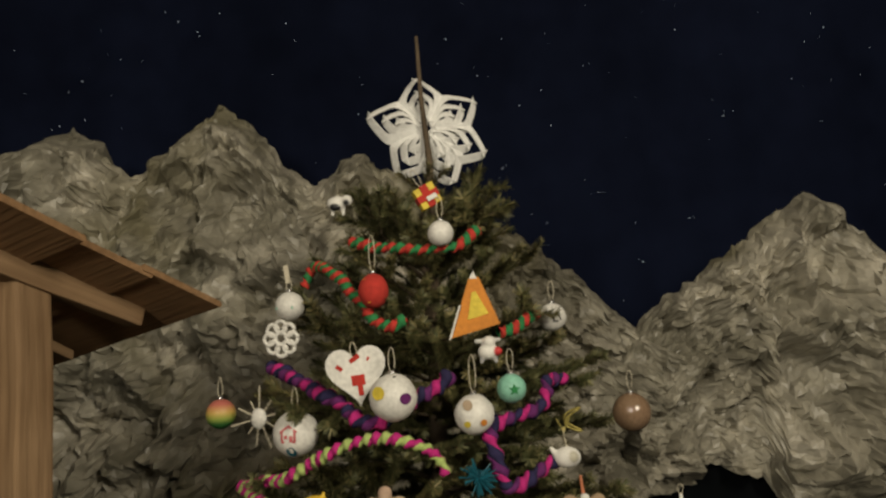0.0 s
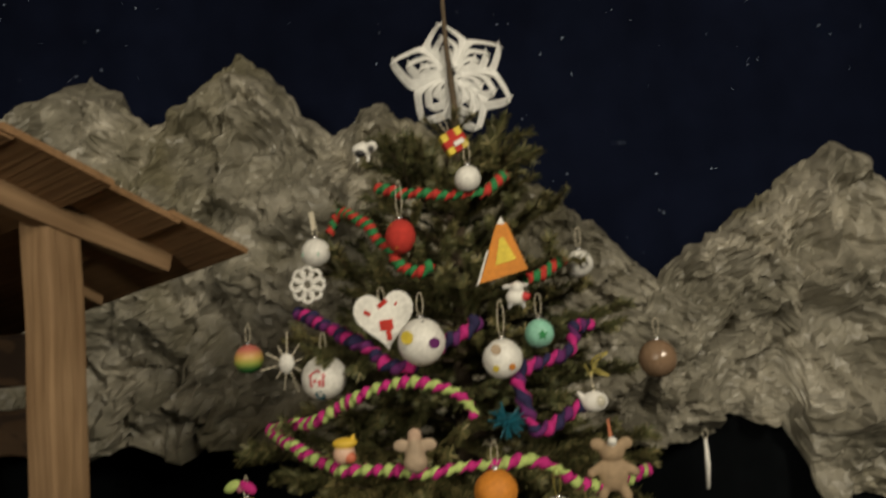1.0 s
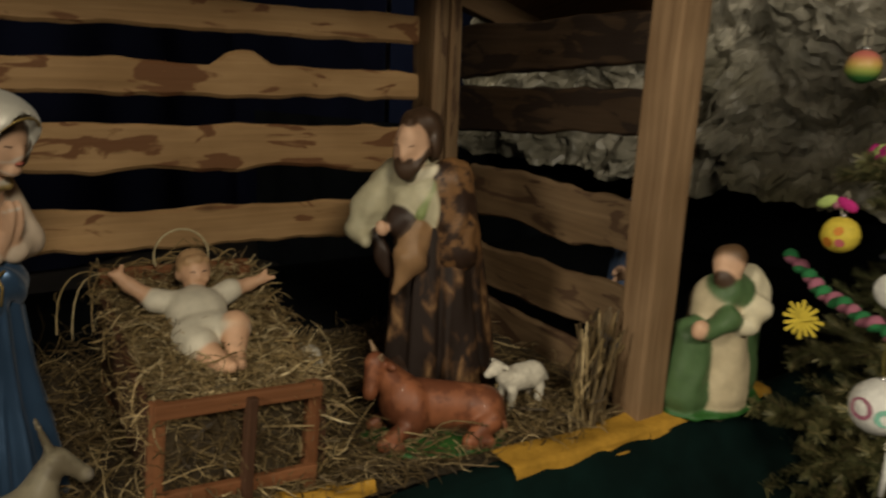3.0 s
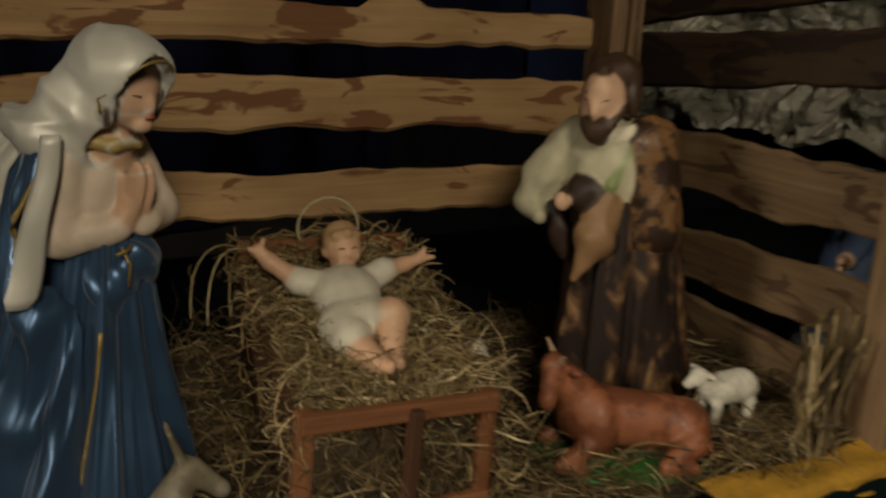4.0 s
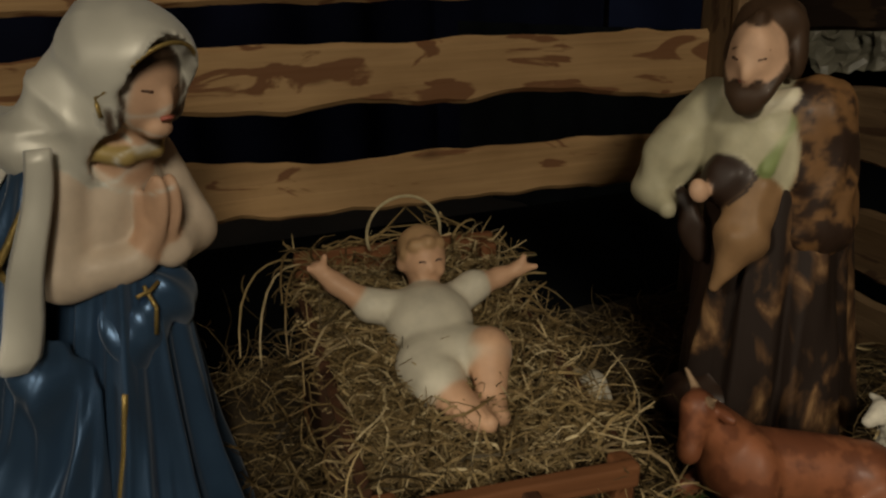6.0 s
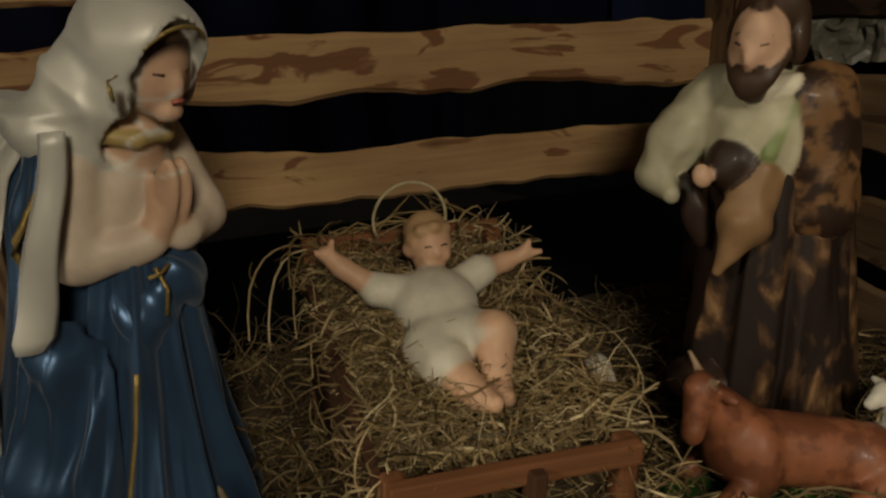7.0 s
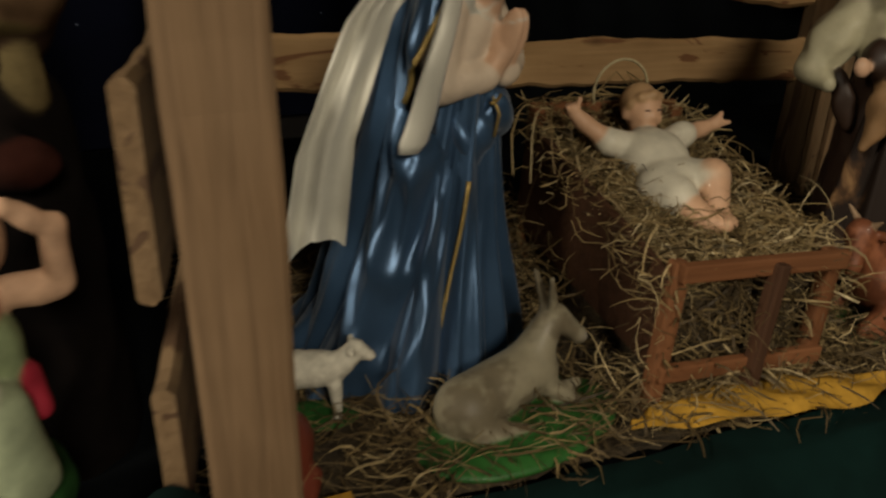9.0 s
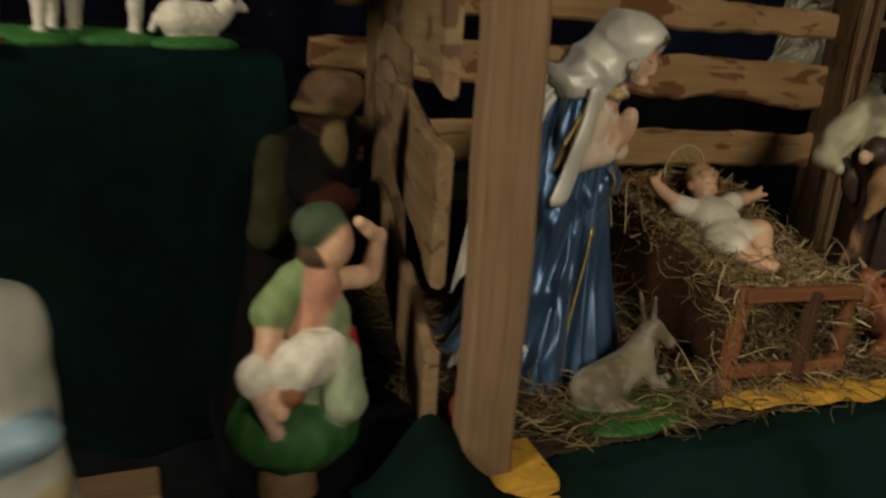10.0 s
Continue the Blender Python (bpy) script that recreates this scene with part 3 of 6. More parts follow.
def pleats(th, z, seed, count):
    """Narrow rounded ridges with broad hollows between them, which wander as they fall."""
    w = 0.9 * noise.noise((math.cos(th) * 1.4, math.sin(th) * 1.4, z * 1.8 + seed)) + 0.30 * noise.noise((math.cos(th) * 4, math.sin(th) * 4, z * 3.5 + seed))
    a = (0.5 + 0.5 * math.sin(count * th + 3.4 * w + seed)) ** 1.4
    b = (0.5 + 0.5 * math.sin((count * 2 + 1) * th - 4.0 * w + seed * 2)) ** 1.5
    return a + 0.30 * b - 0.5


def swag(th, z, mid, wide):
    """Folds that hang in a bow between two gathered places."""
    u = math.remainder(th - mid, 2 * math.pi) / wide
    return (0.5 + 0.5 * math.sin(2 * math.pi * (z / 0.125 - 1.2 * u * u))) ** 2.2 * math.exp(-1.3 * u ** 4)


def mary_gown(th, k):
    z = 0.375 * k
    r = lerp_line([(0, 0.142), (0.05, 0.128), (0.10, 0.113), (0.16, 0.092), (0.21, 0.078), (0.29, 0.064), (0.375, 0.052)], z)
    cx, cy = lerp_line([(0, -0.04), (0.1, -0.03), (0.21, -0.015), (0.375, 0.0)], z), lerp_line([(0, 0.005), (0.21, 0.03), (0.375, 0.042)], z)
    r *= 1 + 0.28 * max(0.0, 1 - z / 0.16) * max(0.0, math.cos(th - radians(217)))
    deep = 0.009 + 0.026 * max(0.0, 1 - z / 0.36)
    r += deep * pleats(th, z, 2.0, 11)
    return (cx + r * math.cos(th), cy + r * math.sin(th), z + 0.001)


def mary_sash(th, k):
    a = k * 2 * math.pi
    tw = 1 + 0.20 * math.sin(4 * th + 2 * math.sin(a)) + 0.12 * math.sin(9 * th + 3 * a)
    R, r = 0.034, 0.023 * tw
    return (0.022 + (R * 0.7 + r * math.cos(a)) * math.cos(th), 0.046 + (R + r * math.cos(a)) * math.sin(th) * 0.95, 0.330 + 0.020 * math.cos(th - 1.2) + r * 1.5 * math.sin(a))


def mary_mantle(th, k):
    """Blue cloth from the shoulders down the back and her right side; below it swings out into the gown's folds."""
    z = 0.508 - 0.50 * k
    r = lerp_line([(0.0, 0.158), (0.1, 0.140), (0.2, 0.128), (0.28, 0.118), (0.38, 0.106), (0.45, 0.098), (0.49, 0.086), (0.508, 0.058)], z)
    cx, cy = lerp_line([(0, -0.03), (0.38, 0.0), (0.5, 0.002)], z), lerp_line([(0, 0.012), (0.38, 0.036), (0.5, 0.042)], z)
    if math.cos(th - radians(90)) > 0:
        r *= 1 - 0.25 * math.cos(th - radians(90))
    r *= 1 - 0.11 * max(0.0, math.cos(th - radians(277))) * min(1.0, max(0.0, (z - 0.15) / 0.15))
    meet = max(0.0, min(1.0, (th - radians(246)) / radians(56))) * max(0.0, min(1.0, (0.37 - z) / 0.06))
    gx, gy, _ = mary_gown(th, min(1.0, z / 0.375))
    r += (math.hypot(gx - cx, gy - cy) + 0.007 - r) * meet * meet * (3 - 2 * meet)
    r += (1 - 0.45 * meet) * (0.010 + 0.024 * k) * pleats(th, z, 7.0, 11) + (1 - 0.6 * meet) * 0.020 * swag(th, z, radians(278), 0.50) * min(1, k * 4) * min(1, max(0.0, z / 0.06))
    return (cx + r * math.cos(th), cy + r * math.sin(th), z)


def mantle_edge(k):
    """Where the mantle's front edge runs: open over the sleeve, then swung forward to the waist."""
    return radians(lerp_line([(0, 296), (0.06, 282), (0.28, 263), (0.36, 288), (0.46, 308), (1.0, 314)], k))


def thick_sheet(sheet, t, mid):
    """Gives a sheet a second skin t inside of it."""
    vs, fs = sheet
    n = len(vs)
    inner = []
    for x, y, z in vs:
        d = Vector((x - mid[0], y - mid[1], 0))
        d = d.normalized() * t if d.length > 1e-6 else Vector((0, 0, t))
        inner.append((x - d.x, y - d.y, z - t * 0.3))
    return vs + inner, fs + [tuple(n + i for i in f[::-1]) for f in fs]


def cloth_warp(amp, freq):
    return lambda g: amp * np.sin(freq * g[..., 0] + 2.1 * np.sin(freq * 0.35 * g[..., 2])) * np.sin(freq * 0.8 * g[..., 1] + 1.0)


def strokes(lines):
    """Thin painted lines laid on a figure: (points, radius, colour)."""
    out = []
    for pts, r, col in lines:
        t = tube_bm(pts, r, 6)
        t.verts.index_update()
        out.append(([tuple(v.co) for v in t.verts], [tuple(v.index for v in f.verts) for f in t.faces], col, 0))
        t.free()
    return out


def face_lines(f, z, s=1.0):
    """Lowered lids, brows and mouth for a face that looks along x, its middle at (f, 0, z)."""
    rows = []
    for l in (-1, 1):
        rows.append(([(f - 0.003 * s, l * 0.006 * s, z + 0.006 * s), (f - 0.001 * s, l * 0.012 * s, z + 0.004 * s), (f - 0.006 * s, l * 0.019 * s, z + 0.006 * s)], 0.0017 * s, (0.10, 0.05, 0.03)))
        rows.append(([(f - 0.004 * s, l * 0.006 * s, z + 0.015 * s), (f - 0.004 * s, l * 0.013 * s, z + 0.018 * s), (f - 0.010 * s, l * 0.021 * s, z + 0.015 * s)], 0.0014 * s, (0.16, 0.08, 0.04)))
    rows.append(([(f - 0.002 * s, -0.007 * s, z - 0.020 * s), (f + 0.002 * s, 0, z - 0.0195 * s), (f - 0.002 * s, 0.007 * s, z - 0.020 * s)], 0.0020 * s, (0.36, 0.10, 0.07)))
    return strokes(rows)


BRAID = (0.40, 0.29, 0.10)
mary_prims = [
    ("ell", (0.058, 0.045, 0.578), (0.068, 0.054, 0.053), WHITE, (0, 10, 0)), ("cap", (0.040, 0.045, 0.566), (-0.004, 0.036, 0.510), 0.056, 0.064, WHITE), ("cap", (0.015, 0.030, 0.545), (-0.006, -0.012, 0.508), 0.042, 0.036, WHITE),
    ("cap", (-0.01, 0.05, 0.53), (-0.015, 0.09, 0.500), 0.040, 0.030, WHITE), ("ell", (-0.028, -0.014, 0.516), (0.040, 0.036, 0.020), WHITE, (0, 18, 0)),
    ("cut", (0.112, 0.046, 0.535), (0.062, 0.044, 0.062), WHITE, (0, 14, 0)), ("cut", (0.060, 0.046, 0.490), (0.044, 0.050, 0.034), WHITE),
    ("ell", (0.068, 0.046, 0.552), (0.034, 0.032, 0.043), SKIN, (0, 22, 0)), ("ell", (0.0995, 0.046, 0.541), (0.007, 0.0055, 0.012), SKIN, (0, 14, 0)), ("ell", (0.084, 0.046, 0.518), (0.013, 0.014, 0.011), SKIN),
    ("ell", (0.056, 0.046, 0.574), (0.046, 0.041, 0.040), HAIR), ("ell", (0.056, 0.080, 0.550), (0.030, 0.008, 0.036), HAIR), ("ell", (0.056, 0.012, 0.550), (0.030, 0.008, 0.036), HAIR), ("cap", (0.045, 0.045, 0.53), (0.022, 0.045, 0.475), 0.025, 0.030, SKIN),
    ("ell", (-0.004, 0.045, 0.432), (0.050, 0.066, 0.078), CREAM), ("ell", (0.014, 0.045, 0.455), (0.036, 0.050, 0.042), CREAM), ("cap", (0.008, -0.006, 0.474), (0.006, -0.020, 0.388), 0.026, 0.025, CREAM), ("cap", (0.002, 0.096, 0.476), (0.030, 0.106, 0.402), 0.026, 0.030, CREAM),
    ("cap", (0.006, -0.020, 0.386), (0.044, 0.028, 0.392), 0.026, 0.019, CREAM), ("cap", (0.030, 0.106, 0.400), (0.052, 0.066, 0.396), 0.030, 0.022, CREAM),
    ("cap", (0.046, 0.034, 0.396), (0.058, 0.044, 0.418), 0.016, 0.013, SKIN), ("cap", (0.052, 0.064, 0.398), (0.060, 0.056, 0.420), 0.016, 0.012, SKIN),
    ("ell", (0.066, 0.0435, 0.438), (0.017, 0.0072, 0.038), SKIN, (0, 16, 0)), ("ell", (0.068, 0.0570, 0.438), (0.017, 0.0072, 0.036), SKIN, (0, 16, 0)), ("cap", (0.052, 0.040, 0.425), (0.050, 0.041, 0.455), 0.0065, 0.005, SKIN),
    ("cap", (0.030, 0.008, 0.500), (0.056, 0.030, 0.494), 0.008, 0.008, BRAID), ("cap", (0.056, 0.030, 0.494), (0.056, 0.062, 0.494), 0.008, 0.008, BRAID), ("cap", (0.056, 0.062, 0.494), (0.034, 0.082, 0.500), 0.008, 0.008, BRAID),
]


def hanging_strip(line, across, t=0.004):
    """A flat band of cloth with rounded sides along a line."""
    ac = Vector(across)
    vs, fs = [], []
    n = len(line)
    prof = [(-1, 0), (-0.7, 0.8), (0, 1.2), (0.7, 0.8), (1, 0), (0.7, -0.8), (0, -0.6), (-0.7, -0.8)]
    for i, (p, w) in enumerate(line):
        p = Vector(p)
        d = (Vector(line[min(i + 1, n - 1)][0]) - Vector(line[max(i - 1, 0)][0])).normalized()
        up = d.cross(ac).normalized()
        for a, b in prof:
            vs.append(tuple(p + ac * a * w + up * b * t))
    for i in range(n - 1):
        for k in range(8):
            fs.append((i * 8 + k, i * 8 + (k + 1) % 8, (i + 1) * 8 + (k + 1) % 8, (i + 1) * 8 + k))
    fs.append(tuple(range(7, -1, -1)))
    fs.append(tuple((n - 1) * 8 + k for k in range(8)))
    return vs, fs


def mary_train(a, k):
    """The veil's long end, hanging down the back and out to her right in soft flutes."""
    z = 0.525 - 0.335 * k - 0.030 * k * abs(a) + 0.02 * k * a
    x, y = lerp_line([(0, -0.030), (0.18, -0.064), (0.6, -0.104), (1, -0.118)], k), lerp_line([(0, -0.020), (0.18, -0.058), (0.6, -0.096), (1, -0.112)], k)
    w = 0.022 + 0.020 * k ** 0.7
    out = 0.008 * math.sin(5.5 * a + 1.2 * k) * (0.3 + k) + 0.004 * noise.noise((a * 2, k * 4, 3))
    return (x + 0.83 * w * a + 0.56 * out, y + 0.56 * w * a - 0.83 * out, z)


def fluted(fn, across, rows):
    vs = [fn(-1 + 2 * i / across, k / rows) for k in range(rows + 1) for i in range(across + 1)]
    n = across + 1
    fs = [(k * n + i, k * n + i + 1, (k + 1) * n + i + 1, (k + 1) * n + i) for k in range(rows) for i in range(across)]
    inner = [(x - 0.0012, y + 0.0022, z) for x, y, z in vs]
    m = len(vs)
    return vs + inner, fs + [tuple(m + i for i in f[::-1]) for f in fs]


def edge_loft(fn, rows=80, around=150):
    """The mantle as a sheet from behind her left shoulder to its wandering front edge."""
    vs, fs, n = [], [], around + 1
    for j in range(rows + 1):
        k = j / rows
        a0, a1 = radians(105), mantle_edge(k)
        vs += [fn(a0 + (a1 - a0) * i / around, k) for i in range(n)]
    for j in range(rows):
        fs += [(j * n + i, j * n + i + 1, (j + 1) * n + i + 1, (j + 1) * n + i) for i in range(around)]
    return vs, fs


lappet = hanging_strip([((0.036 - 0.030 * q + 0.006 * math.sin(q * 3), -0.038 - 0.047 * q + 0.003 * math.sin(q * 9), 0.512 - 0.196 * q), 0.011 + 0.008 * q - (0.006 if q > 0.97 else 0)) for q in (i / 16 for i in range(17))], (0.62, 0.78, 0.0), 0.004)
train = fluted(mary_train, 26, 40)
mantle = thick_sheet(edge_loft(mary_mantle), 0.003, (0.0, 0.035))
hem_bm = bmesh.new()
tube_bm([Vector(mary_mantle(mantle_edge(k), k)) + Vector((0.002, -0.002, 0)) for k in (i / 40 for i in range(2, 12))], 0.0036, 6, hem_bm)
tube_bm([Vector(mary_gown(radians(322 - 10 * f), 0.72 - 0.70 * f)) for f in (i / 24 for i in range(25))], 0.0032, 6, hem_bm)
tube_bm([(0.062, 0.020, 0.372), (0.070, 0.024, 0.350), (0.066, 0.022, 0.322)], 0.0022, 6, hem_bm)
tube_bm([(0.066, 0.008, 0.366), (0.066, 0.022, 0.366), (0.066, 0.034, 0.372)], 0.0022, 6, hem_bm)
rim = []
for i in range(31):
    a = radians(-15 + 210 * i / 30)
    y, z = 0.046 + 0.046 * math.cos(a), 0.546 + 0.046 * math.sin(a)
    inside = 1 - ((y - 0.045) / 0.054) ** 2 - ((z - 0.578) / 0.053) ** 2
    rim.append((0.056 + 0.066 * math.sqrt(max(0.05, inside)), y, z))
tube_bm(rim, 0.0020, 6, hem_bm)
hem_bm.verts.index_update()
hem_sheet = ([tuple(v.co) for v in hem_bm.verts], [tuple(v.index for v in f.verts) for f in hem_bm.faces])
hem_bm.free()


def veil_warp(g):
    """Soft pulls in the satin over the head and shoulders."""
    x, y, z = g[..., 0], g[..., 1], g[..., 2]
    over = np.clip((z - 0.495) / 0.02, 0, 1) * np.clip((0.075 - x) / 0.03, 0, 1)
    return over * (0.0085 * (np.abs(np.sin(34 * y + 30 * x + 1.3 * np.sin(34 * z))) - 0.6) + 0.0025 * np.abs(np.sin(80 * y - 45 * x + 2 * np.sin(60 * z)))) + 0.0010 * np.sin(120 * x + 2 * np.sin(50 * z)) * np.sin(100 * y)


MARY = S @ pose(0.258, 0.332, 0, 0, 0, -50)
sculpted("kneeling_woman_statue", mary_prims, MARY, "plaster statue of a praying woman in blue satin and ivory veil", "statue", FIGURE, 0.0032, 0.006, veil_warp,
         extra=[(*loft(mary_gown, 260), (0.03, 0.08, 0.2), 1), (*loft(mary_sash, 80), (0.03, 0.08, 0.2), 1), (*mantle, (0.03, 0.08, 0.2), 1), (*lappet, WHITE, 2), (*train, WHITE, 2), (*hem_sheet, BRAID, 3)] + [([(p[0] - 0.019, p[1] + 0.046, p[2]) for p in v], f, c, m) for v, f, c, m in face_lines(0.120, 0.548)],
         mats=(BLUE_SATIN, WHITE_SATIN, GOLD), cloth=((WHITE, 2),))

BROWN, DARK, TAN = (0.17, 0.085, 0.032), (0.028, 0.014, 0.008), (0.24, 0.135, 0.06)


def joseph_cloak(th, k):
    z = 0.47 - 0.465 * k
    r = 0.060 + 0.065 * k ** 0.8
    f = 1 + folds(th, 1 - k, 12.0, 0.10 + 0.14 * k)
    return (0.012 - 0.045 * k + r * 0.98 * f * math.cos(th), 0.02 - 0.012 * k + r * 1.08 * f * math.sin(th), z)


mcl, ntc, bcl = nodes_of("worn_brown_plaster", 0.62, 0, 0.3)
nk = noise_node(ntc, 17, 5, (1, 1, 0.55), 0.5)
rk = ramp_node(ntc, nk.outputs["Fac"], [(0.50, (0.016, 0.009, 0.006)), (0.57, (0.08, 0.04, 0.017)), (0.64, TAN)])
ntc.links.new(rk.outputs[0], bcl.inputs["Base Color"])
bump_node(ntc, bcl, nk.outputs["Fac"], 0.3, 0.006)
cloak = thick_sheet(loft(joseph_cloak, 120, False, 0, radians(-32), radians(205)), 0.004, (0, 0.02))
joseph_prims = [
    ("ell", (0.085, 0, 0.532), (0.035, 0.032, 0.046), SKIN, (0, 18, 0)), ("ell", (0.118, 0, 0.522), (0.008, 0.006, 0.013), SKIN), ("ell", (0.046, 0, 0.565), (0.045, 0.042, 0.038), HAIR), ("ell", (0.098, 0.002, 0.574), (0.012, 0.011, 0.014), HAIR),
    ("ell", (0.103, 0, 0.490), (0.017, 0.020, 0.024), HAIR), ("cap", (0.085, -0.030, 0.520), (0.100, -0.018, 0.495), 0.009, 0.010, HAIR), ("cap", (0.085, 0.030, 0.520), (0.100, 0.018, 0.495), 0.009, 0.010, HAIR), ("cap", (0.108, -0.010, 0.507), (0.108, 0.010, 0.507), 0.006, 0.006, HAIR), ("ell", (0.054, -0.036, 0.535), (0.018, 0.011, 0.028), HAIR), ("ell", (0.054, 0.036, 0.535), (0.018, 0.011, 0.028), HAIR),
    ("ell", (0.035, 0, 0.42), (0.060, 0.074, 0.088), (0.46, 0.42, 0.28)), ("cap", (0.03, -0.06, 0.465), (0.055, -0.105, 0.40), 0.036, 0.040, (0.46, 0.42, 0.28)),
    ("cap", (0.055, -0.105, 0.40), (0.075, -0.125, 0.355), 0.036, 0.026, (0.46, 0.42, 0.28)), ("ell", (0.116, -0.044, 0.372), (0.011, 0.012, 0.016), SKIN),
    ("ell", (0.086, -0.016, 0.382), (0.024, 0.038, 0.036), DARK, (-25, 0, 0)), ("cap", (0.070, 0.010, 0.372), (0.090, 0.006, 0.315), 0.034, 0.032, (0.26, 0.148, 0.068)), ("cap", (0.090, 0.006, 0.315), (0.112, -0.014, 0.250), 0.032, 0.007, (0.26, 0.148, 0.068)), ("cap", (0.076, -0.120, 0.352), (0.100, -0.090, 0.340), 0.022, 0.014, (0.46, 0.42, 0.28)), ("ell", (0.074, -0.066, 0.312), (0.014, 0.018, 0.050), DARK, (20, 0, 0)),
    ("cap", (0.058, 0.052, 0.482), (0.092, 0.026, 0.405), 0.008, 0.007, (0.22, 0.27, 0.10)), ("cap", (0.03, 0.06, 0.465), (0.02, 0.07, 0.33), 0.045, 0.05, BROWN),
    # the shade over his lower body is put into this near black paint
    ("cap", (0.0, 0, 0.34), (-0.02, 0, 0.06), 0.07, 0.095, DARK), ("ell", (0.065, -0.03, 0.05), (0.05, 0.06, 0.05), DARK),
    ("cap", (0.055, -0.035, 0.487), (0.085, 0, 0.472), 0.011, 0.011, (0.66, 0.6, 0.44)), ("cap", (0.085, 0, 0.472), (0.06, 0.04, 0.485), 0.011, 0.011, (0.66, 0.6, 0.44)),
]
sculpted("bearded_man_statue", joseph_prims, S @ pose(1.085, 0.365, 0, 0, 0, 212), "plaster statue of a bearded man in worn brown cloak", "statue", FIGURE, 0.0038, 0.008, cloth_warp(0.0022, 140),
         extra=[(*cloak, BROWN, 1)] + face_lines(0.119, 0.530), mats=(mcl,), mottle=((BROWN, DARK, 22),))

# ---- crib with its hay and the infant doll ----
DARK_CRIB = wood("dark_crib_wood", (0.085, 0.038, 0.018), (0.045, 0.020, 0.010))
crib = thing("crib", S, "reddish brown wooden crib with slatted front on the hay", "crib")
beam("leg", (0.470, 0.115, 0.0), (0.490, 0.125, 0.205), 0.022, 0.022, CRIB_WOOD, 21, wobble=0.002, parent=crib)
beam("leg", (0.706, 0.105, 0.0), (0.724, 0.115, 0.195), 0.022, 0.022, CRIB_WOOD, 22, wobble=0.002, parent=crib)
beam("leg", (0.480, 0.50, 0.0), (0.490, 0.50, 0.30), 0.022, 0.022, CRIB_WOOD, 23, wobble=0.002, parent=crib)
beam("leg", (0.735, 0.49, 0.0), (0.740, 0.49, 0.29), 0.022, 0.022, CRIB_WOOD, 24, wobble=0.002, parent=crib)
beam("rail", (0.480, 0.108, 0.198), (0.730, 0.098, 0.187), 0.014, 0.024, CRIB_WOOD, 25, wobble=0.002, parent=crib)
beam("rail", (0.468, 0.104, 0.062), (0.718, 0.094, 0.052), 0.014, 0.022, CRIB_WOOD, 26, wobble=0.002, parent=crib)
beam("strut", (0.600, 0.088, 0.008), (0.618, 0.094, 0.198), 0.016, 0.022, DARK_CRIB, 27, "dark brown centre strut", 0.002, crib)
for u, z in ((0.474, 0.0), (0.738, -0.012)):
    bm = bmesh.new()
    quad = [(u, 0.125, 0.05 + z), (u, 0.51, 0.10 + z), (u, 0.51, 0.282 + z), (u, 0.125, 0.188 + z)]
    f = bm.faces.new([bm.verts.new(p) for p in quad])
    ext = bmesh.ops.extrude_face_region(bm, geom=[f])
    bmesh.ops.translate(bm, verts=[g for g in ext["geom"] if isinstance(g, bmesh.types.BMVert)], vec=(0.012, 0, 0))
    bmesh.ops.recalc_face_normals(bm, faces=bm.faces[:])
    bmesh.ops.bevel(bm, geom=bm.edges[:], offset=0.002, segments=2, affect="EDGES")
    part("side_board", bm, DARK_CRIB, crib)
beam("back_board", (0.478, 0.512, 0.21), (0.752, 0.512, 0.20), 0.012, 0.19, CRIB_WOOD, 28, wobble=0.002, parent=crib)


def straw_material(name, tones):
    m, nt, b = nodes_of(name, 0.6, 0, 0.3)
    g = nt.nodes.new("ShaderNodeNewGeometry")
    r = ramp_node(nt, g.outputs["Random Per Island"], tones)
    n = noise_node(nt, 70, 3)
    v = ramp_node(nt, n.outputs["Fac"], [(0.3, (0.65, 0.65, 0.65)), (0.7, (1, 1, 1))])
    nt.links.new(mixed(nt, 1.0, r.outputs[0], v.outputs[0], "MULTIPLY"), b.inputs["Base Color"])
    return m


STRAW = straw_material("straw", [(0.0, (0.06, 0.042, 0.016)), (0.4, (0.21, 0.142, 0.06)), (0.75, (0.38, 0.275, 0.125)), (1.0, (0.64, 0.52, 0.30))])
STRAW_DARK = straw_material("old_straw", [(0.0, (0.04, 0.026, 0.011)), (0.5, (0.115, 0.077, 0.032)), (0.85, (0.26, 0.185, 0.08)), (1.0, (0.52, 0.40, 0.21))])


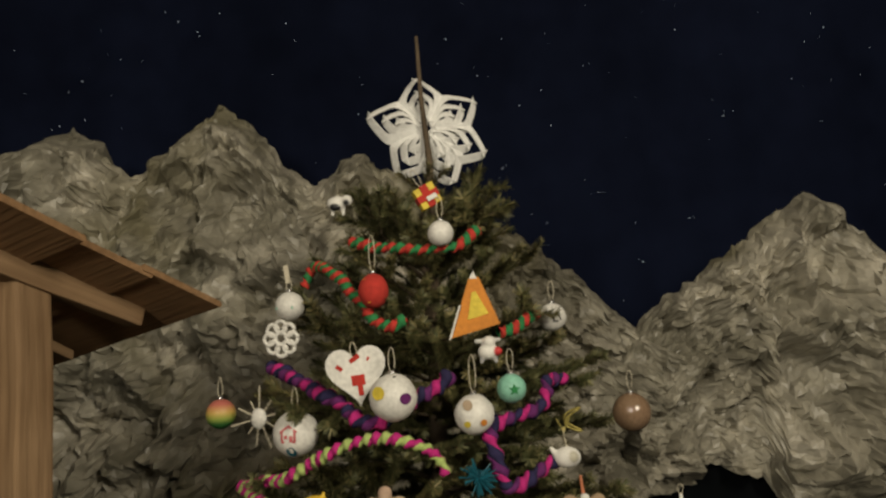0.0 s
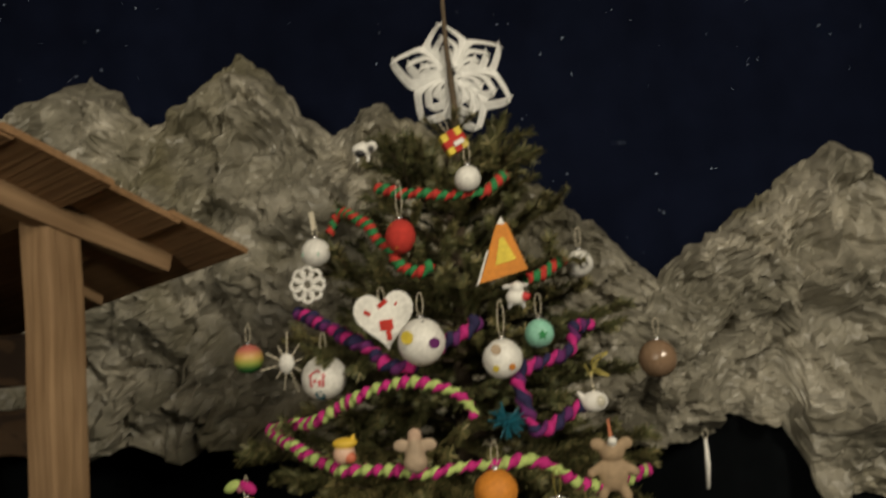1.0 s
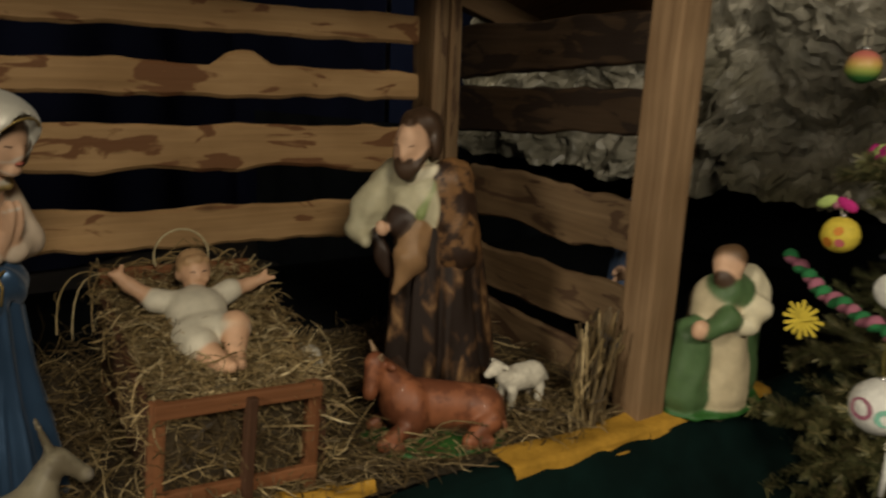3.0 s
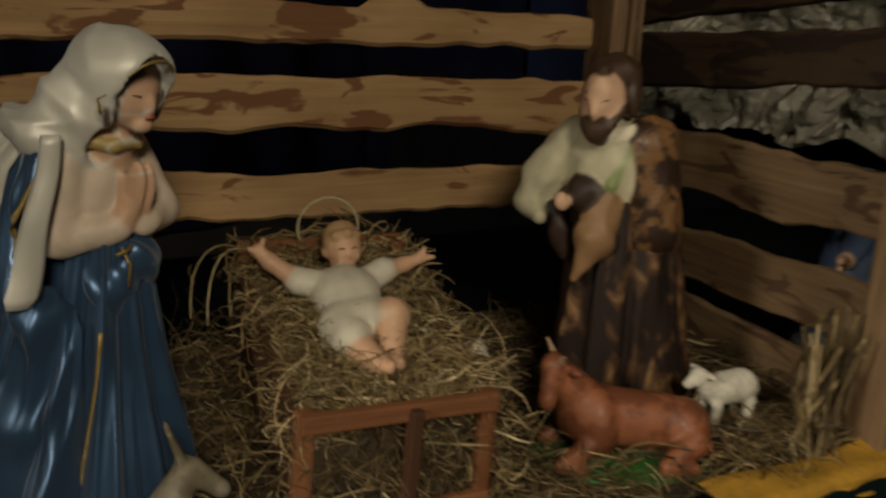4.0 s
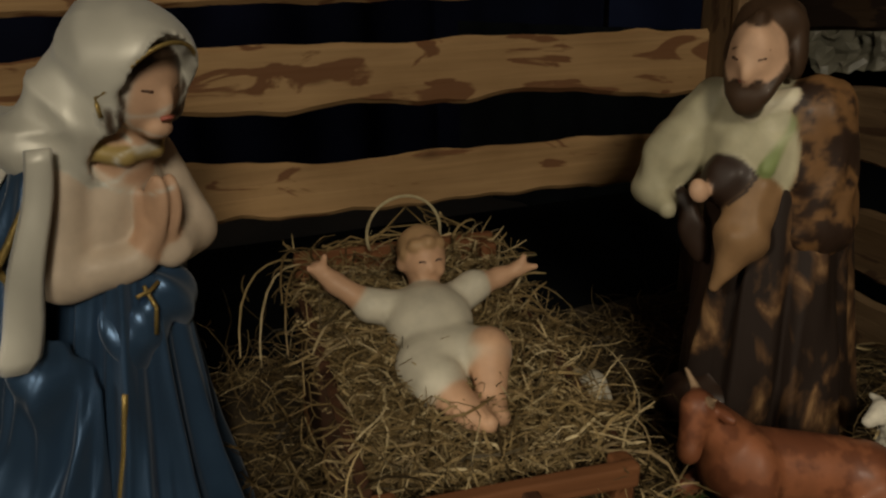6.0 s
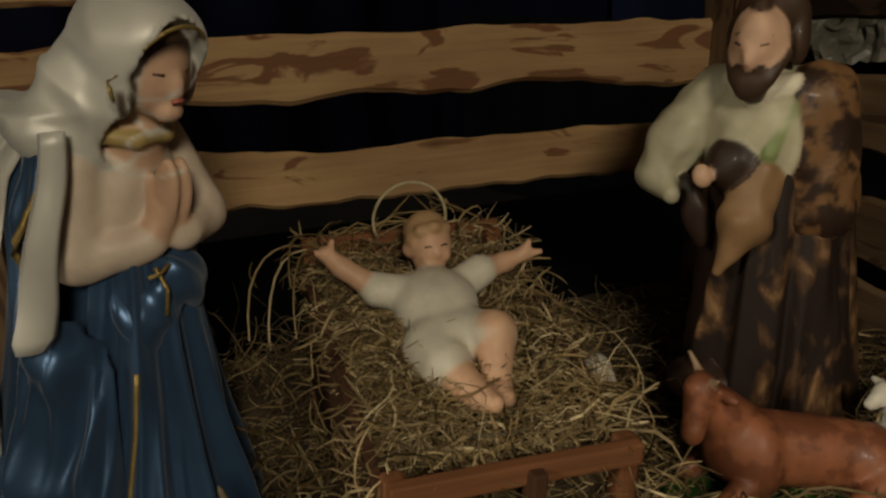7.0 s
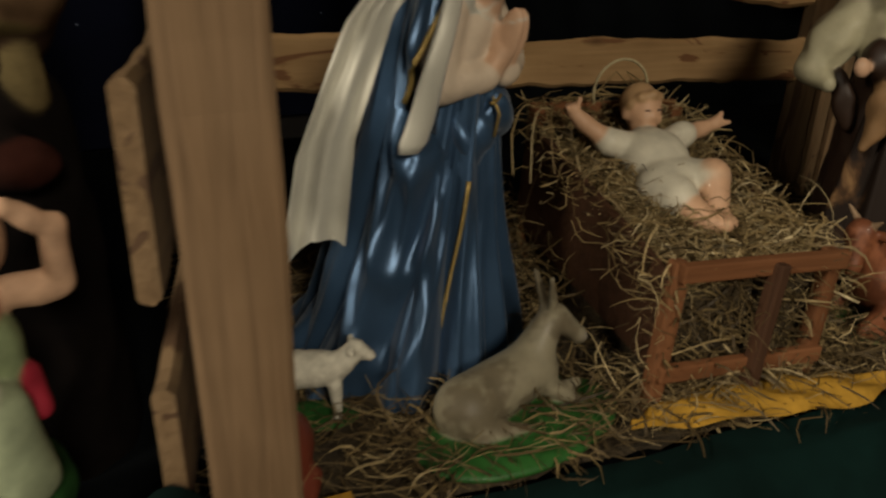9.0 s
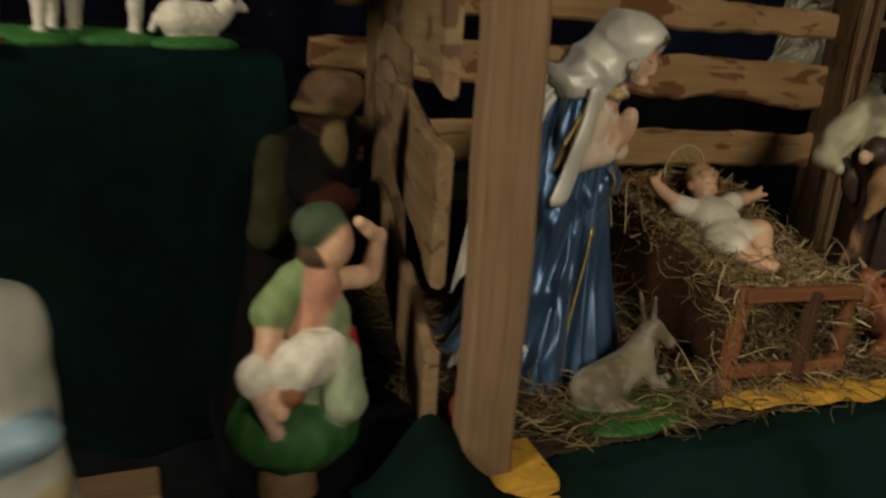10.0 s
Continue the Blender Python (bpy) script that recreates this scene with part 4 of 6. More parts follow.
def straws(name, spots, mat, label, seed, flat=0.35, lo=0.035, hi=0.13, thick=0.0009):
    """Loose stalks: each a curled three-sided blade. spots: a function that gives a place and a chance-made direction bias."""
    rnd = random.Random(seed)
    verts, faces = [], []
    for p, bias in spots(rnd):
        L = rnd.uniform(lo, hi)
        d = Vector((rnd.gauss(0, 1), rnd.gauss(0, 1), rnd.gauss(0, flat))) + bias
        d.normalize()
        side = d.cross(Vector((rnd.gauss(0, 1), rnd.gauss(0, 1), rnd.gauss(0, 1)))).normalized()
        r = thick * rnd.choice((0.55, 0.7, 0.8, 1.0, 1.3, 2.0))
        up = side.cross(d)
        curl, sway, kink = rnd.gauss(0, 0.24) * L, rnd.gauss(0, 0.10) * L, rnd.uniform(-0.25, 0.25) * L * (rnd.random() < 0.25)
        base = len(verts)
        for k in range(7):
            f = k / 6
            c = Vector(p) + d * L * (f - 0.5) + up * (curl * 2 * f * (1 - f)) + side * sway * math.sin(6.283 * f) + up * kink * max(0.0, f - 0.6)
            for q in (side * r, -side * r * 0.6 + up * r * 0.8, -side * r * 0.6 - up * r * 0.8):
                verts.append(tuple(c + q * (0.5 if k in (0, 6) else 1.0)))
        for k in range(6):
            for j in range(3):
                a, b = base + k * 3 + j, base + k * 3 + (j + 1) % 3
                faces.append((a, b, b + 3, a + 3))
    me = bpy.data.meshes.new(name)
    me.from_pydata(verts, [], faces)
    me.materials.append(mat)
    ob = new(name, me)
    ob.matrix_world = S
    return tagged(ob, label, "hay", kind="stuff")


def crib_top(u, v):
    return 0.172 + 0.27 * (v - 0.12) + 0.014 * noise.noise((u * 14, v * 14, 1)) - 0.03 * max(0, abs(u - 0.62) - 0.11) / 0.05


def crib_spots(rnd):
    for i in range(2900):
        u, v = rnd.uniform(0.492, 0.724), rnd.uniform(0.145, 0.51)
        rim = 0.03 * max(0, 1 - abs(u - 0.49) / 0.03) + 0.03 * max(0, 1 - abs(v - 0.51) / 0.04)
        yield (u, v, crib_top(u, v) + rim * rnd.random() - abs(rnd.gauss(0, 0.012))), Vector((0, 0, 0.0))
    for i in range(30):
        v = rnd.uniform(0.10, 0.5)
        yield (rnd.gauss(0.464, 0.010), v, crib_top(0.49, v) - abs(rnd.gauss(0, 0.03))), Vector((-0.1, -0.3, -0.7))
    for i in range(260):
        v = rnd.uniform(0.12, 0.53)
        if i % 2:
            yield (rnd.gauss(0.488, 0.010), v, crib_top(0.55, v) + 0.006 + abs(rnd.gauss(0, 0.008))), Vector((0, 0.5, 0))
        yield (rnd.gauss(0.737, 0.012), v, crib_top(0.70, v) - 0.006 + abs(rnd.gauss(0, 0.010))), Vector((0.3, 0.2, -0.1))
    for i in range(300):
        v = rnd.uniform(0.10, 0.5)
        yield (rnd.gauss(0.752, 0.008), v, rnd.uniform(0.0, crib_top(0.75, v))), Vector((0.2, 0, -0.4))


straws("crib_hay", crib_spots, STRAW, "dry tan hay heaped in the wooden crib", 3, hi=0.11)


def floor_spots(rnd):
    for i in range(6500):
        u, v = rnd.uniform(-0.06, 1.42), rnd.uniform(0.05, 0.74) ** 1.0
        d = min(abs(u - 0.60), 0.6)
        if noise.noise((u * 5, v * 5, 2)) + 0.25 - 0.5 * d + (0.35 if v < 0.2 else 0) < rnd.uniform(-0.4, 0.5):
            continue
        yield (u, v, 0.012 + abs(rnd.gauss(0, 0.010))), Vector((0, 0, 0))
    for i in range(900):
        yield (rnd.uniform(0.485, 0.73), rnd.gauss(0.136, 0.008), rnd.uniform(0.0, 0.18)), Vector((0, 0, -0.6))
    for i in range(600):
        yield (rnd.gauss(0.62, 0.13), rnd.gauss(0.13, 0.04), 0.012 + abs(rnd.gauss(0, 0.02))), Vector((0, 0, 0.1))
    for i in range(500):
        yield (rnd.gauss(1.2, 0.08), rnd.gauss(0.13, 0.05), 0.012 + abs(rnd.gauss(0, 0.018))), Vector((0, 0, 0.1))
    for i in range(700):
        yield (rnd.gauss(0.43, 0.05), rnd.gauss(0.50, 0.08), 0.02 + abs(rnd.gauss(0, 0.06))), Vector((0, 0, 0.4))
    for i in range(350):
        yield (rnd.gauss(0.84, 0.04), rnd.gauss(0.40, 0.08), 0.02 + abs(rnd.gauss(0, 0.04))), Vector((0, 0, 0.3))


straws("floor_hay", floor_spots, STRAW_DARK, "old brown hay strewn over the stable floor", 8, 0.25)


def heap_side(name, cu, cv, ru, rv, h, seed, label):
    bm = bmesh.new()
    bmesh.ops.create_icosphere(bm, subdivisions=4, radius=1)
    for v in bm.verts:
        v.co *= 1 + 0.18 * noise.noise(v.co * 3 + Vector((seed, 0, 0)))
        v.co = Vector((cu + v.co.x * ru, cv + v.co.y * rv, v.co.z * h))
    return tagged(part(name, bm, HAY_BED, m=S, smooth=True), label, "hay", kind="stuff")


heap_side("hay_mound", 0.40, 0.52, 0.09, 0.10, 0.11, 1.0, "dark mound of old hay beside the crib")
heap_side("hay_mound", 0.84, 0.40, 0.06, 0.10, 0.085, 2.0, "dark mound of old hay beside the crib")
bm = bmesh.new()
g = [[bm.verts.new((0.488 + 0.262 * i / 20, 0.128 + 0.38 * j / 24, crib_top(0.488 + 0.262 * i / 20, 0.128 + 0.38 * j / 24) - 0.02)) for j in range(25)] for i in range(21)]
gb = [[bm.verts.new((0.488 + 0.262 * i / 20, 0.128 + 0.38 * j / 24, 0.02)) for j in range(25)] for i in range(21)]
for i in range(20):
    for j in range(24):
        bm.faces.new((g[i][j], g[i + 1][j], g[i + 1][j + 1], g[i][j + 1]))
for j in range(24):
    bm.faces.new((g[0][j], g[0][j + 1], gb[0][j + 1], gb[0][j]))
    bm.faces.new((g[20][j + 1], g[20][j], gb[20][j], gb[20][j + 1]))
for i in range(20):
    bm.faces.new((g[i + 1][0], g[i][0], gb[i][0], gb[i + 1][0]))
    bm.faces.new((g[i][24], g[i + 1][24], gb[i + 1][24], gb[i][24]))
tagged(part("hay_filling", bm, HAY_BED, m=S, smooth=True), "packed dark hay filling of the crib", "hay", kind="stuff")
# long loose stalks that arch out of the crib's head end
bm = bmesh.new()
rnd = random.Random(12)
for i in range(5):
    s0 = Vector((0.50 + rnd.gauss(0, 0.01), 0.48 + rnd.gauss(0, 0.02), 0.302 + rnd.random() * 0.02))
    reach, drop = rnd.uniform(0.03, 0.085), rnd.uniform(0.02, 0.16)
    tube_bm([s0 + Vector((-reach * math.sin(a), -0.10 * f + rnd.gauss(0, 0.002), 0.02 * math.sin(3.1 * f) - drop * f * f)) for f in (k / 7 for k in range(8)) for a in (f * 1.5,)], 0.0012, 4, bm)
    tube_bm([Vector((0.52 + 0.24 * f, 0.51 + rnd.gauss(0, 0.008), 0.295 + 0.05 * math.sin(3.1 * f) * rnd.random() + rnd.random() * 0.012)) for f in (k / 6 * rnd.uniform(0.5, 1) for k in range(7))], 0.0012, 4, bm)
tagged(part("straw_wisps", bm, STRAW, m=S), "long pale straw stalks arching out of the crib", "hay", kind="stuff")

BLOND, IVORY, PINK = (0.42, 0.26, 0.13), (0.64, 0.59, 0.47), (0.60, 0.36, 0.22)
infant_prims = [
    ("ell", (0.628, 0.423, 0.288), (0.027, 0.027, 0.033), PINK), ("ell", (0.628, 0.436, 0.298), (0.030, 0.027, 0.031), BLOND), ("ell", (0.614, 0.411, 0.312), (0.009, 0.008, 0.008), BLOND), ("ell", (0.630, 0.407, 0.316), (0.009, 0.008, 0.008), BLOND), ("ell", (0.645, 0.413, 0.311), (0.008, 0.008, 0.008), BLOND), ("ell", (0.604, 0.422, 0.300), (0.007, 0.008, 0.009), BLOND), ("ell", (0.629, 0.3955, 0.285), (0.004, 0.005, 0.005), PINK), ("ell", (0.600, 0.428, 0.284), (0.006, 0.007, 0.009), PINK), ("cap", (0.618, 0.402, 0.280), (0.618, 0.403, 0.279), 0.007, 0.007, PINK), ("cap", (0.640, 0.402, 0.280), (0.640, 0.403, 0.279), 0.007, 0.007, PINK),
    ("cap", (0.624, 0.415, 0.262), (0.618, 0.39, 0.25), 0.018, 0.02, PINK), ("ell", (0.612, 0.362, 0.236), (0.052, 0.055, 0.038), IVORY, (14, 0, 0)), ("ell", (0.612, 0.312, 0.212), (0.050, 0.040, 0.036), IVORY),
    ("cap", (0.575, 0.385, 0.248), (0.549, 0.388, 0.255), 0.022, 0.021, IVORY), ("cap", (0.650, 0.385, 0.243), (0.680, 0.390, 0.256), 0.022, 0.021, IVORY),
    ("cap", (0.549, 0.388, 0.255), (0.512, 0.405, 0.283), 0.016, 0.012, PINK), ("cap", (0.512, 0.405, 0.283), (0.495, 0.415, 0.300), 0.012, 0.010, PINK), ("cap", (0.497, 0.412, 0.297), (0.483, 0.405, 0.306), 0.006, 0.004, PINK), ("cap", (0.499, 0.41, 0.30), (0.503, 0.404, 0.318), 0.005, 0.004, PINK),
    ("cap", (0.680, 0.390, 0.256), (0.716, 0.392, 0.262), 0.016, 0.012, PINK), ("cap", (0.716, 0.392, 0.262), (0.741, 0.390, 0.270), 0.011, 0.009, PINK), ("cap", (0.741, 0.390, 0.270), (0.762, 0.384, 0.272), 0.007, 0.004, PINK), ("cap", (0.740, 0.390, 0.272), (0.748, 0.388, 0.286), 0.005, 0.004, PINK),
    ("cap", (0.588, 0.305, 0.208), (0.592, 0.272, 0.204), 0.034, 0.030, IVORY), ("cap", (0.640, 0.305, 0.214), (0.652, 0.282, 0.222), 0.033, 0.028, IVORY),
    ("cap", (0.592, 0.268, 0.202), (0.615, 0.222, 0.184), 0.024, 0.016, PINK), ("cap", (0.654, 0.280, 0.228), (0.640, 0.238, 0.186), 0.025, 0.015, PINK),
    ("cap", (0.615, 0.222, 0.184), (0.622, 0.200, 0.188), 0.015, 0.010, PINK), ("cap", (0.640, 0.236, 0.184), (0.640, 0.212, 0.184), 0.014, 0.010, PINK),
]
halo_bm = tube_bm([(0.619 + 0.049 * math.cos(a), 0.475, 0.308 + 0.049 * math.sin(a)) for a in (radians(-20 + 10 * k) for k in range(23))], 0.0022, 6)
halo_bm.verts.index_update()
halo = ([tuple(v.co) for v in halo_bm.verts], [tuple(v.index for v in f.verts) for f in halo_bm.faces])
halo_bm.free()
infant_lines = strokes([
    ([(0.615, 0.4005, 0.294), (0.619, 0.3985, 0.2955), (0.623, 0.3980, 0.294)], 0.0013, (0.10, 0.06, 0.05)), ([(0.634, 0.3980, 0.294), (0.638, 0.3985, 0.2955), (0.643, 0.4005, 0.294)], 0.0013, (0.10, 0.06, 0.05)),
    ([(0.625, 0.3985, 0.2745), (0.629, 0.3975, 0.2738), (0.633, 0.3985, 0.2745)], 0.0017, (0.40, 0.11, 0.08))])
sculpted("infant_doll", infant_prims, S @ Matrix.Translation((0, 0, 0.017)), "painted infant doll in ivory shirt with wire halo, lying on hay", "doll", FIGURE, 0.0035, 0.007, extra=[(*halo, (0.4, 0.32, 0.16), 1)] + infant_lines, mats=(plain("pale_gold_wire", (0.50, 0.42, 0.24), 0.5, 0.2, 300, 0.4),))

# ---- animal figurines ----
OX, OXD = (0.25, 0.088, 0.038), (0.17, 0.036, 0.018)
MEADOW = (0.022, 0.10, 0.018)
sculpted("ox_figurine", [
    ("cap", (0.885, 0.205, 0.168), (0.868, 0.195, 0.128), 0.025, 0.017, OX), ("ell", (0.864, 0.192, 0.120), (0.017, 0.016, 0.016), OX), ("cap", (0.896, 0.225, 0.184), (0.896, 0.250, 0.202), 0.007, 0.003, (0.3, 0.2, 0.12)), ("cap", (0.890, 0.190, 0.184), (0.880, 0.168, 0.200), 0.007, 0.003, (0.3, 0.2, 0.12)),
    ("ell", (0.905, 0.172, 0.172), (0.009, 0.020, 0.008), OX), ("cap", (0.893, 0.210, 0.160), (0.945, 0.200, 0.105), 0.027, 0.044, OX), ("cap", (0.945, 0.195, 0.086), (1.10, 0.140, 0.068), 0.050, 0.047, OX), ("ell", (1.125, 0.125, 0.062), (0.058, 0.050, 0.050), OX), ("ell", (0.96, 0.175, 0.075), (0.045, 0.05, 0.06), OX),
    ("cap", (0.935, 0.150, 0.050), (0.868, 0.138, 0.032), 0.021, 0.012, OX), ("cap", (0.868, 0.138, 0.032), (0.905, 0.122, 0.028), 0.012, 0.011, OX), ("cap", (0.955, 0.235, 0.045), (0.895, 0.240, 0.03), 0.02, 0.012, OX), ("cap", (1.12, 0.085, 0.055), (1.05, 0.070, 0.030), 0.028, 0.014, OX), ("cap", (1.05, 0.070, 0.030), (1.10, 0.055, 0.026), 0.013, 0.011, OX),
    ("cap", (1.17, 0.115, 0.07), (1.16, 0.075, 0.03), 0.007, 0.006, OX), ("ell", (1.01, 0.155, 0.012), (0.18, 0.090, 0.014), MEADOW, (0, 0, -20))],
    S @ Matrix.Translation((0.862, 0.185, 0)) @ Matrix.Diagonal((0.79, 0.85, 0.95, 1)) @ Matrix.Translation((-0.862, -0.185, 0)), "glazed reddish brown ox figurine lying on a green base", "figurine", FIGURE, 0.004, 0.006, mottle=((OX, (0.15, 0.050, 0.022), 22),))
DONKEY, DONKD = (0.28, 0.245, 0.165), (0.17, 0.14, 0.09)
sculpted("donkey_figurine", [
    ("cap", (0.360, 0.185, 0.138), (0.392, 0.180, 0.108), 0.019, 0.013, DONKEY), ("ell", (0.397, 0.178, 0.103), (0.012, 0.012, 0.012), (0.30, 0.27, 0.22)), ("cap", (0.350, 0.178, 0.152), (0.334, 0.164, 0.212), 0.008, 0.004, DONKEY), ("cap", (0.348, 0.198, 0.152), (0.332, 0.206, 0.206), 0.008, 0.004, DONKEY),
    ("cap", (0.352, 0.186, 0.138), (0.318, 0.175, 0.080), 0.019, 0.032, DONKEY), ("cap", (0.318, 0.172, 0.068), (0.225, 0.145, 0.052), 0.040, 0.042, DONKEY), ("ell", (0.205, 0.135, 0.048), (0.045, 0.045, 0.046), DONKEY),
    ("cap", (0.335, 0.145, 0.05), (0.378, 0.135, 0.022), 0.015, 0.009, DONKEY), ("cap", (0.345, 0.15, 0.035), (0.385, 0.155, 0.04), 0.012, 0.008, DONKEY), ("cap", (0.215, 0.105, 0.03), (0.275, 0.095, 0.02), 0.021, 0.010, DONKEY), ("ell", (0.285, 0.125, 0.010), (0.165, 0.092, 0.018), MEADOW, (0, 0, 14))],
    S @ Matrix.Translation((0.300, 0.155, 0)) @ Matrix.Diagonal((0.88, 0.88, 0.86, 1)) @ Matrix.Translation((-0.286, -0.150, 0)), "glazed grey donkey figurine lying on a green base", "figurine", FIGURE, 0.0045, 0.008, mottle=((DONKEY, DONKD, 16),))
WOOL = (0.58, 0.54, 0.44)


def sheep_prims(s=1.0, lying=False):
    h = 0.045 if lying else 0.098
    legs = [] if lying else [("cap", (x, y, 0.075), (x + 0.004, y, 0.004), 0.012, 0.006, WOOL) for x in (-0.045, 0.035) for y in (-0.018, 0.018)]
    return [("ell", (0, 0, h), (0.060, 0.031, 0.032), WOOL), ("ell", (-0.032, 0, h), (0.036, 0.031, 0.033), WOOL), ("cap", (0.048, 0, h + 0.012), (0.068, 0, h + 0.032), 0.022, 0.017, WOOL), ("cap", (0.070, 0, h + 0.034), (0.092, 0, h + 0.022), 0.016, 0.010, WOOL),
            ("ell", (0.062, 0.022, h + 0.042), (0.006, 0.014, 0.006), WOOL), ("ell", (0.062, -0.022, h + 0.042), (0.006, 0.014, 0.006), WOOL), ("cap", (-0.068, 0, h), (-0.078, 0, h - 0.02), 0.008, 0.005, WOOL)] + legs


def woolly(g):
    return 0.0016 * np.sin(330 * g[..., 0]) * np.sin(330 * g[..., 1]) * np.sin(330 * g[..., 2])


GREENBASE = [("ell", (0, 0, 0.004), (0.075, 0.045, 0.008), MEADOW)]
sculpted("sheep_figurine", sheep_prims(), S @ pose(1.185, 0.165, 0.008, 0, 0, 178) @ Matrix.Scale(0.84, 4), "white woolly sheep figurine standing on the hay", "figurine", FIGURE_MATT, 0.004, 0.007, woolly, group="sheep of the crib scene")
sculpted("sheep_figurine", sheep_prims() + GREENBASE, S @ pose(0.068, 0.232, 0.004, 0, 0, -14) @ Matrix.Scale(0.72, 4), "white spotted lamb figurine standing on the hay", "figurine", FIGURE_MATT, 0.004, 0.007, woolly, group="sheep of the crib scene")
sculpted("sheep_figurine", sheep_prims(lying=True), S @ pose(0.785, 0.315, 0.13, 0, 0, 120) @ Matrix.Scale(0.62, 4), "small white lamb figurine lying half hidden in the hay", "figurine", FIGURE_MATT, 0.004, 0.007, woolly, group="sheep of the crib scene")
sculpted("calf_figurine", [("ell", (0, 0, 0.04), (0.07, 0.04, 0.04), OXD), ("cap", (-0.05, 0, 0.06), (-0.085, 0.0, 0.10), 0.026, 0.022, OXD), ("cap", (-0.085, 0, 0.10), (-0.11, 0, 0.09), 0.02, 0.013, OXD), ("cap", (0.0, -0.04, 0.02), (-0.06, -0.05, 0.014), 0.014, 0.01, OXD)],
         S @ pose(-0.0, 0.13, 0.0, 0, 0, 60), "dark reddish brown calf figurine lying on the hay", "figurine", FIGURE, 0.005, 0.009)

# ---- other figures ----
GREENROBE = (0.07, 0.13, 0.05)
sculpted("kneeling_shepherd_statue", [
    ("cap", (1.555, 0.015, 0.23), (1.565, 0.02, 0.05), 0.055, 0.078, (0.50, 0.42, 0.27)), ("cap", (1.49, 0.02, 0.17), (1.485, 0.02, 0.05), 0.038, 0.05, GREENROBE), ("cap", (1.645, 0.03, 0.19), (1.655, 0.04, 0.05), 0.045, 0.055, GREENROBE),
    ("ell", (1.625, 0.005, 0.235), (0.046, 0.048, 0.070), (0.60, 0.54, 0.38)), ("ell", (1.56, 0.0, 0.255), (0.05, 0.045, 0.045), GREENROBE), ("ell", (1.545, -0.005, 0.312), (0.028, 0.026, 0.034), SKIN), ("ell", (1.555, 0.0, 0.328), (0.032, 0.030, 0.028), (0.10, 0.055, 0.025)), ("ell", (1.528, -0.012, 0.29), (0.018, 0.016, 0.020), HAIR),
    ("cap", (1.52, -0.04, 0.215), (1.46, -0.03, 0.195), 0.024, 0.018, GREENROBE), ("ell", (1.445, -0.03, 0.20), (0.017, 0.014, 0.020), SKIN), ("cap", (1.60, -0.04, 0.225), (1.555, -0.055, 0.20), 0.030, 0.020, (0.60, 0.54, 0.38)), ("ell", (1.57, 0.02, 0.012), (0.13, 0.08, 0.013), MEADOW)],
    S @ Matrix.Translation((0.0, -0.01, 0.008)), "painted kneeling shepherd statue in cream robe and green mantle", "statue", FIGURE, 0.005, 0.010, cloth_warp(0.0030, 95))
sculpted("blue_cloaked_statue", [
    ("cap", (1.66, 0.34, 0.26), (1.68, 0.34, 0.05), 0.05, 0.085, (0.035, 0.055, 0.10)), ("ell", (1.65, 0.33, 0.345), (0.032, 0.032, 0.038), SKIN), ("ell", (1.655, 0.34, 0.355), (0.038, 0.037, 0.036), (0.03, 0.045, 0.08)), ("cap", (1.63, 0.31, 0.26), (1.555, 0.27, 0.235), 0.028, 0.020, (0.035, 0.055, 0.10)),
    ("cap", (1.555, 0.27, 0.235), (1.505, 0.245, 0.245), 0.014, 0.008, SKIN), ("cap", (1.545, 0.265, 0.23), (1.51, 0.25, 0.222), 0.009, 0.006, SKIN), ("ell", (1.68, 0.34, 0.01), (0.10, 0.10, 0.012), (0.05, 0.05, 0.05))],
    S, "small statue in dark blue cloak reaching out beside the stable", "statue", FIGURE, 0.0055, 0.010)
# sheaf of dry stalks against the right post
bm = bmesh.new()
rnd = random.Random(5)
for i in range(90):
    b0 = Vector((1.285 + rnd.gauss(0, 0.018), 0.07 + rnd.gauss(0, 0.016), 0.005))
    t0 = Vector((1.315 + rnd.gauss(0, 0.022), 0.085 + rnd.gauss(0, 0.02), rnd.uniform(0.12, 0.235)))
    mid = (b0 + t0) / 2 + Vector((rnd.gauss(-0.01, 0.012), rnd.gauss(0, 0.012), 0))
    tube_bm([b0, mid, t0], 0.0022, 4, bm)
tagged(part("straw_sheaf", bm, STRAW_DARK, m=S), "small sheaf of dry stalks leaning on the post", "hay", kind="stuff")

# ---- to the left of the stable: draped ledge, boy, dark king, white figure ----
STUMP = wood("stump_wood", (0.16, 0.10, 0.05), (0.09, 0.055, 0.028))
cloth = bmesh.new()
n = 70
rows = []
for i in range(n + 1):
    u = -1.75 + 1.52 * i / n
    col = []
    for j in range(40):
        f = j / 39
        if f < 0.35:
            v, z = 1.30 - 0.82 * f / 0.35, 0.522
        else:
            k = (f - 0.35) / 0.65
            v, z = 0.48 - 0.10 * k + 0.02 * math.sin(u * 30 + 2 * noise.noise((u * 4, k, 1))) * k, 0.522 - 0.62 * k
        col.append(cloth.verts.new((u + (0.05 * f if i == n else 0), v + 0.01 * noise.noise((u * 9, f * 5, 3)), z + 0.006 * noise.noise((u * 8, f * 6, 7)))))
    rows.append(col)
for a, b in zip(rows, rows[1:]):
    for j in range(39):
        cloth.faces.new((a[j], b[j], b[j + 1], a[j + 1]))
# the stage's green velvet again, with the ledge's shade put into its colour
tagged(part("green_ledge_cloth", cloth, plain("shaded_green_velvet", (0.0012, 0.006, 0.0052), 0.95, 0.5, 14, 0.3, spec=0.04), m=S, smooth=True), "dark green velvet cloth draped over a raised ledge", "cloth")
low = bmesh.new()
rows = []
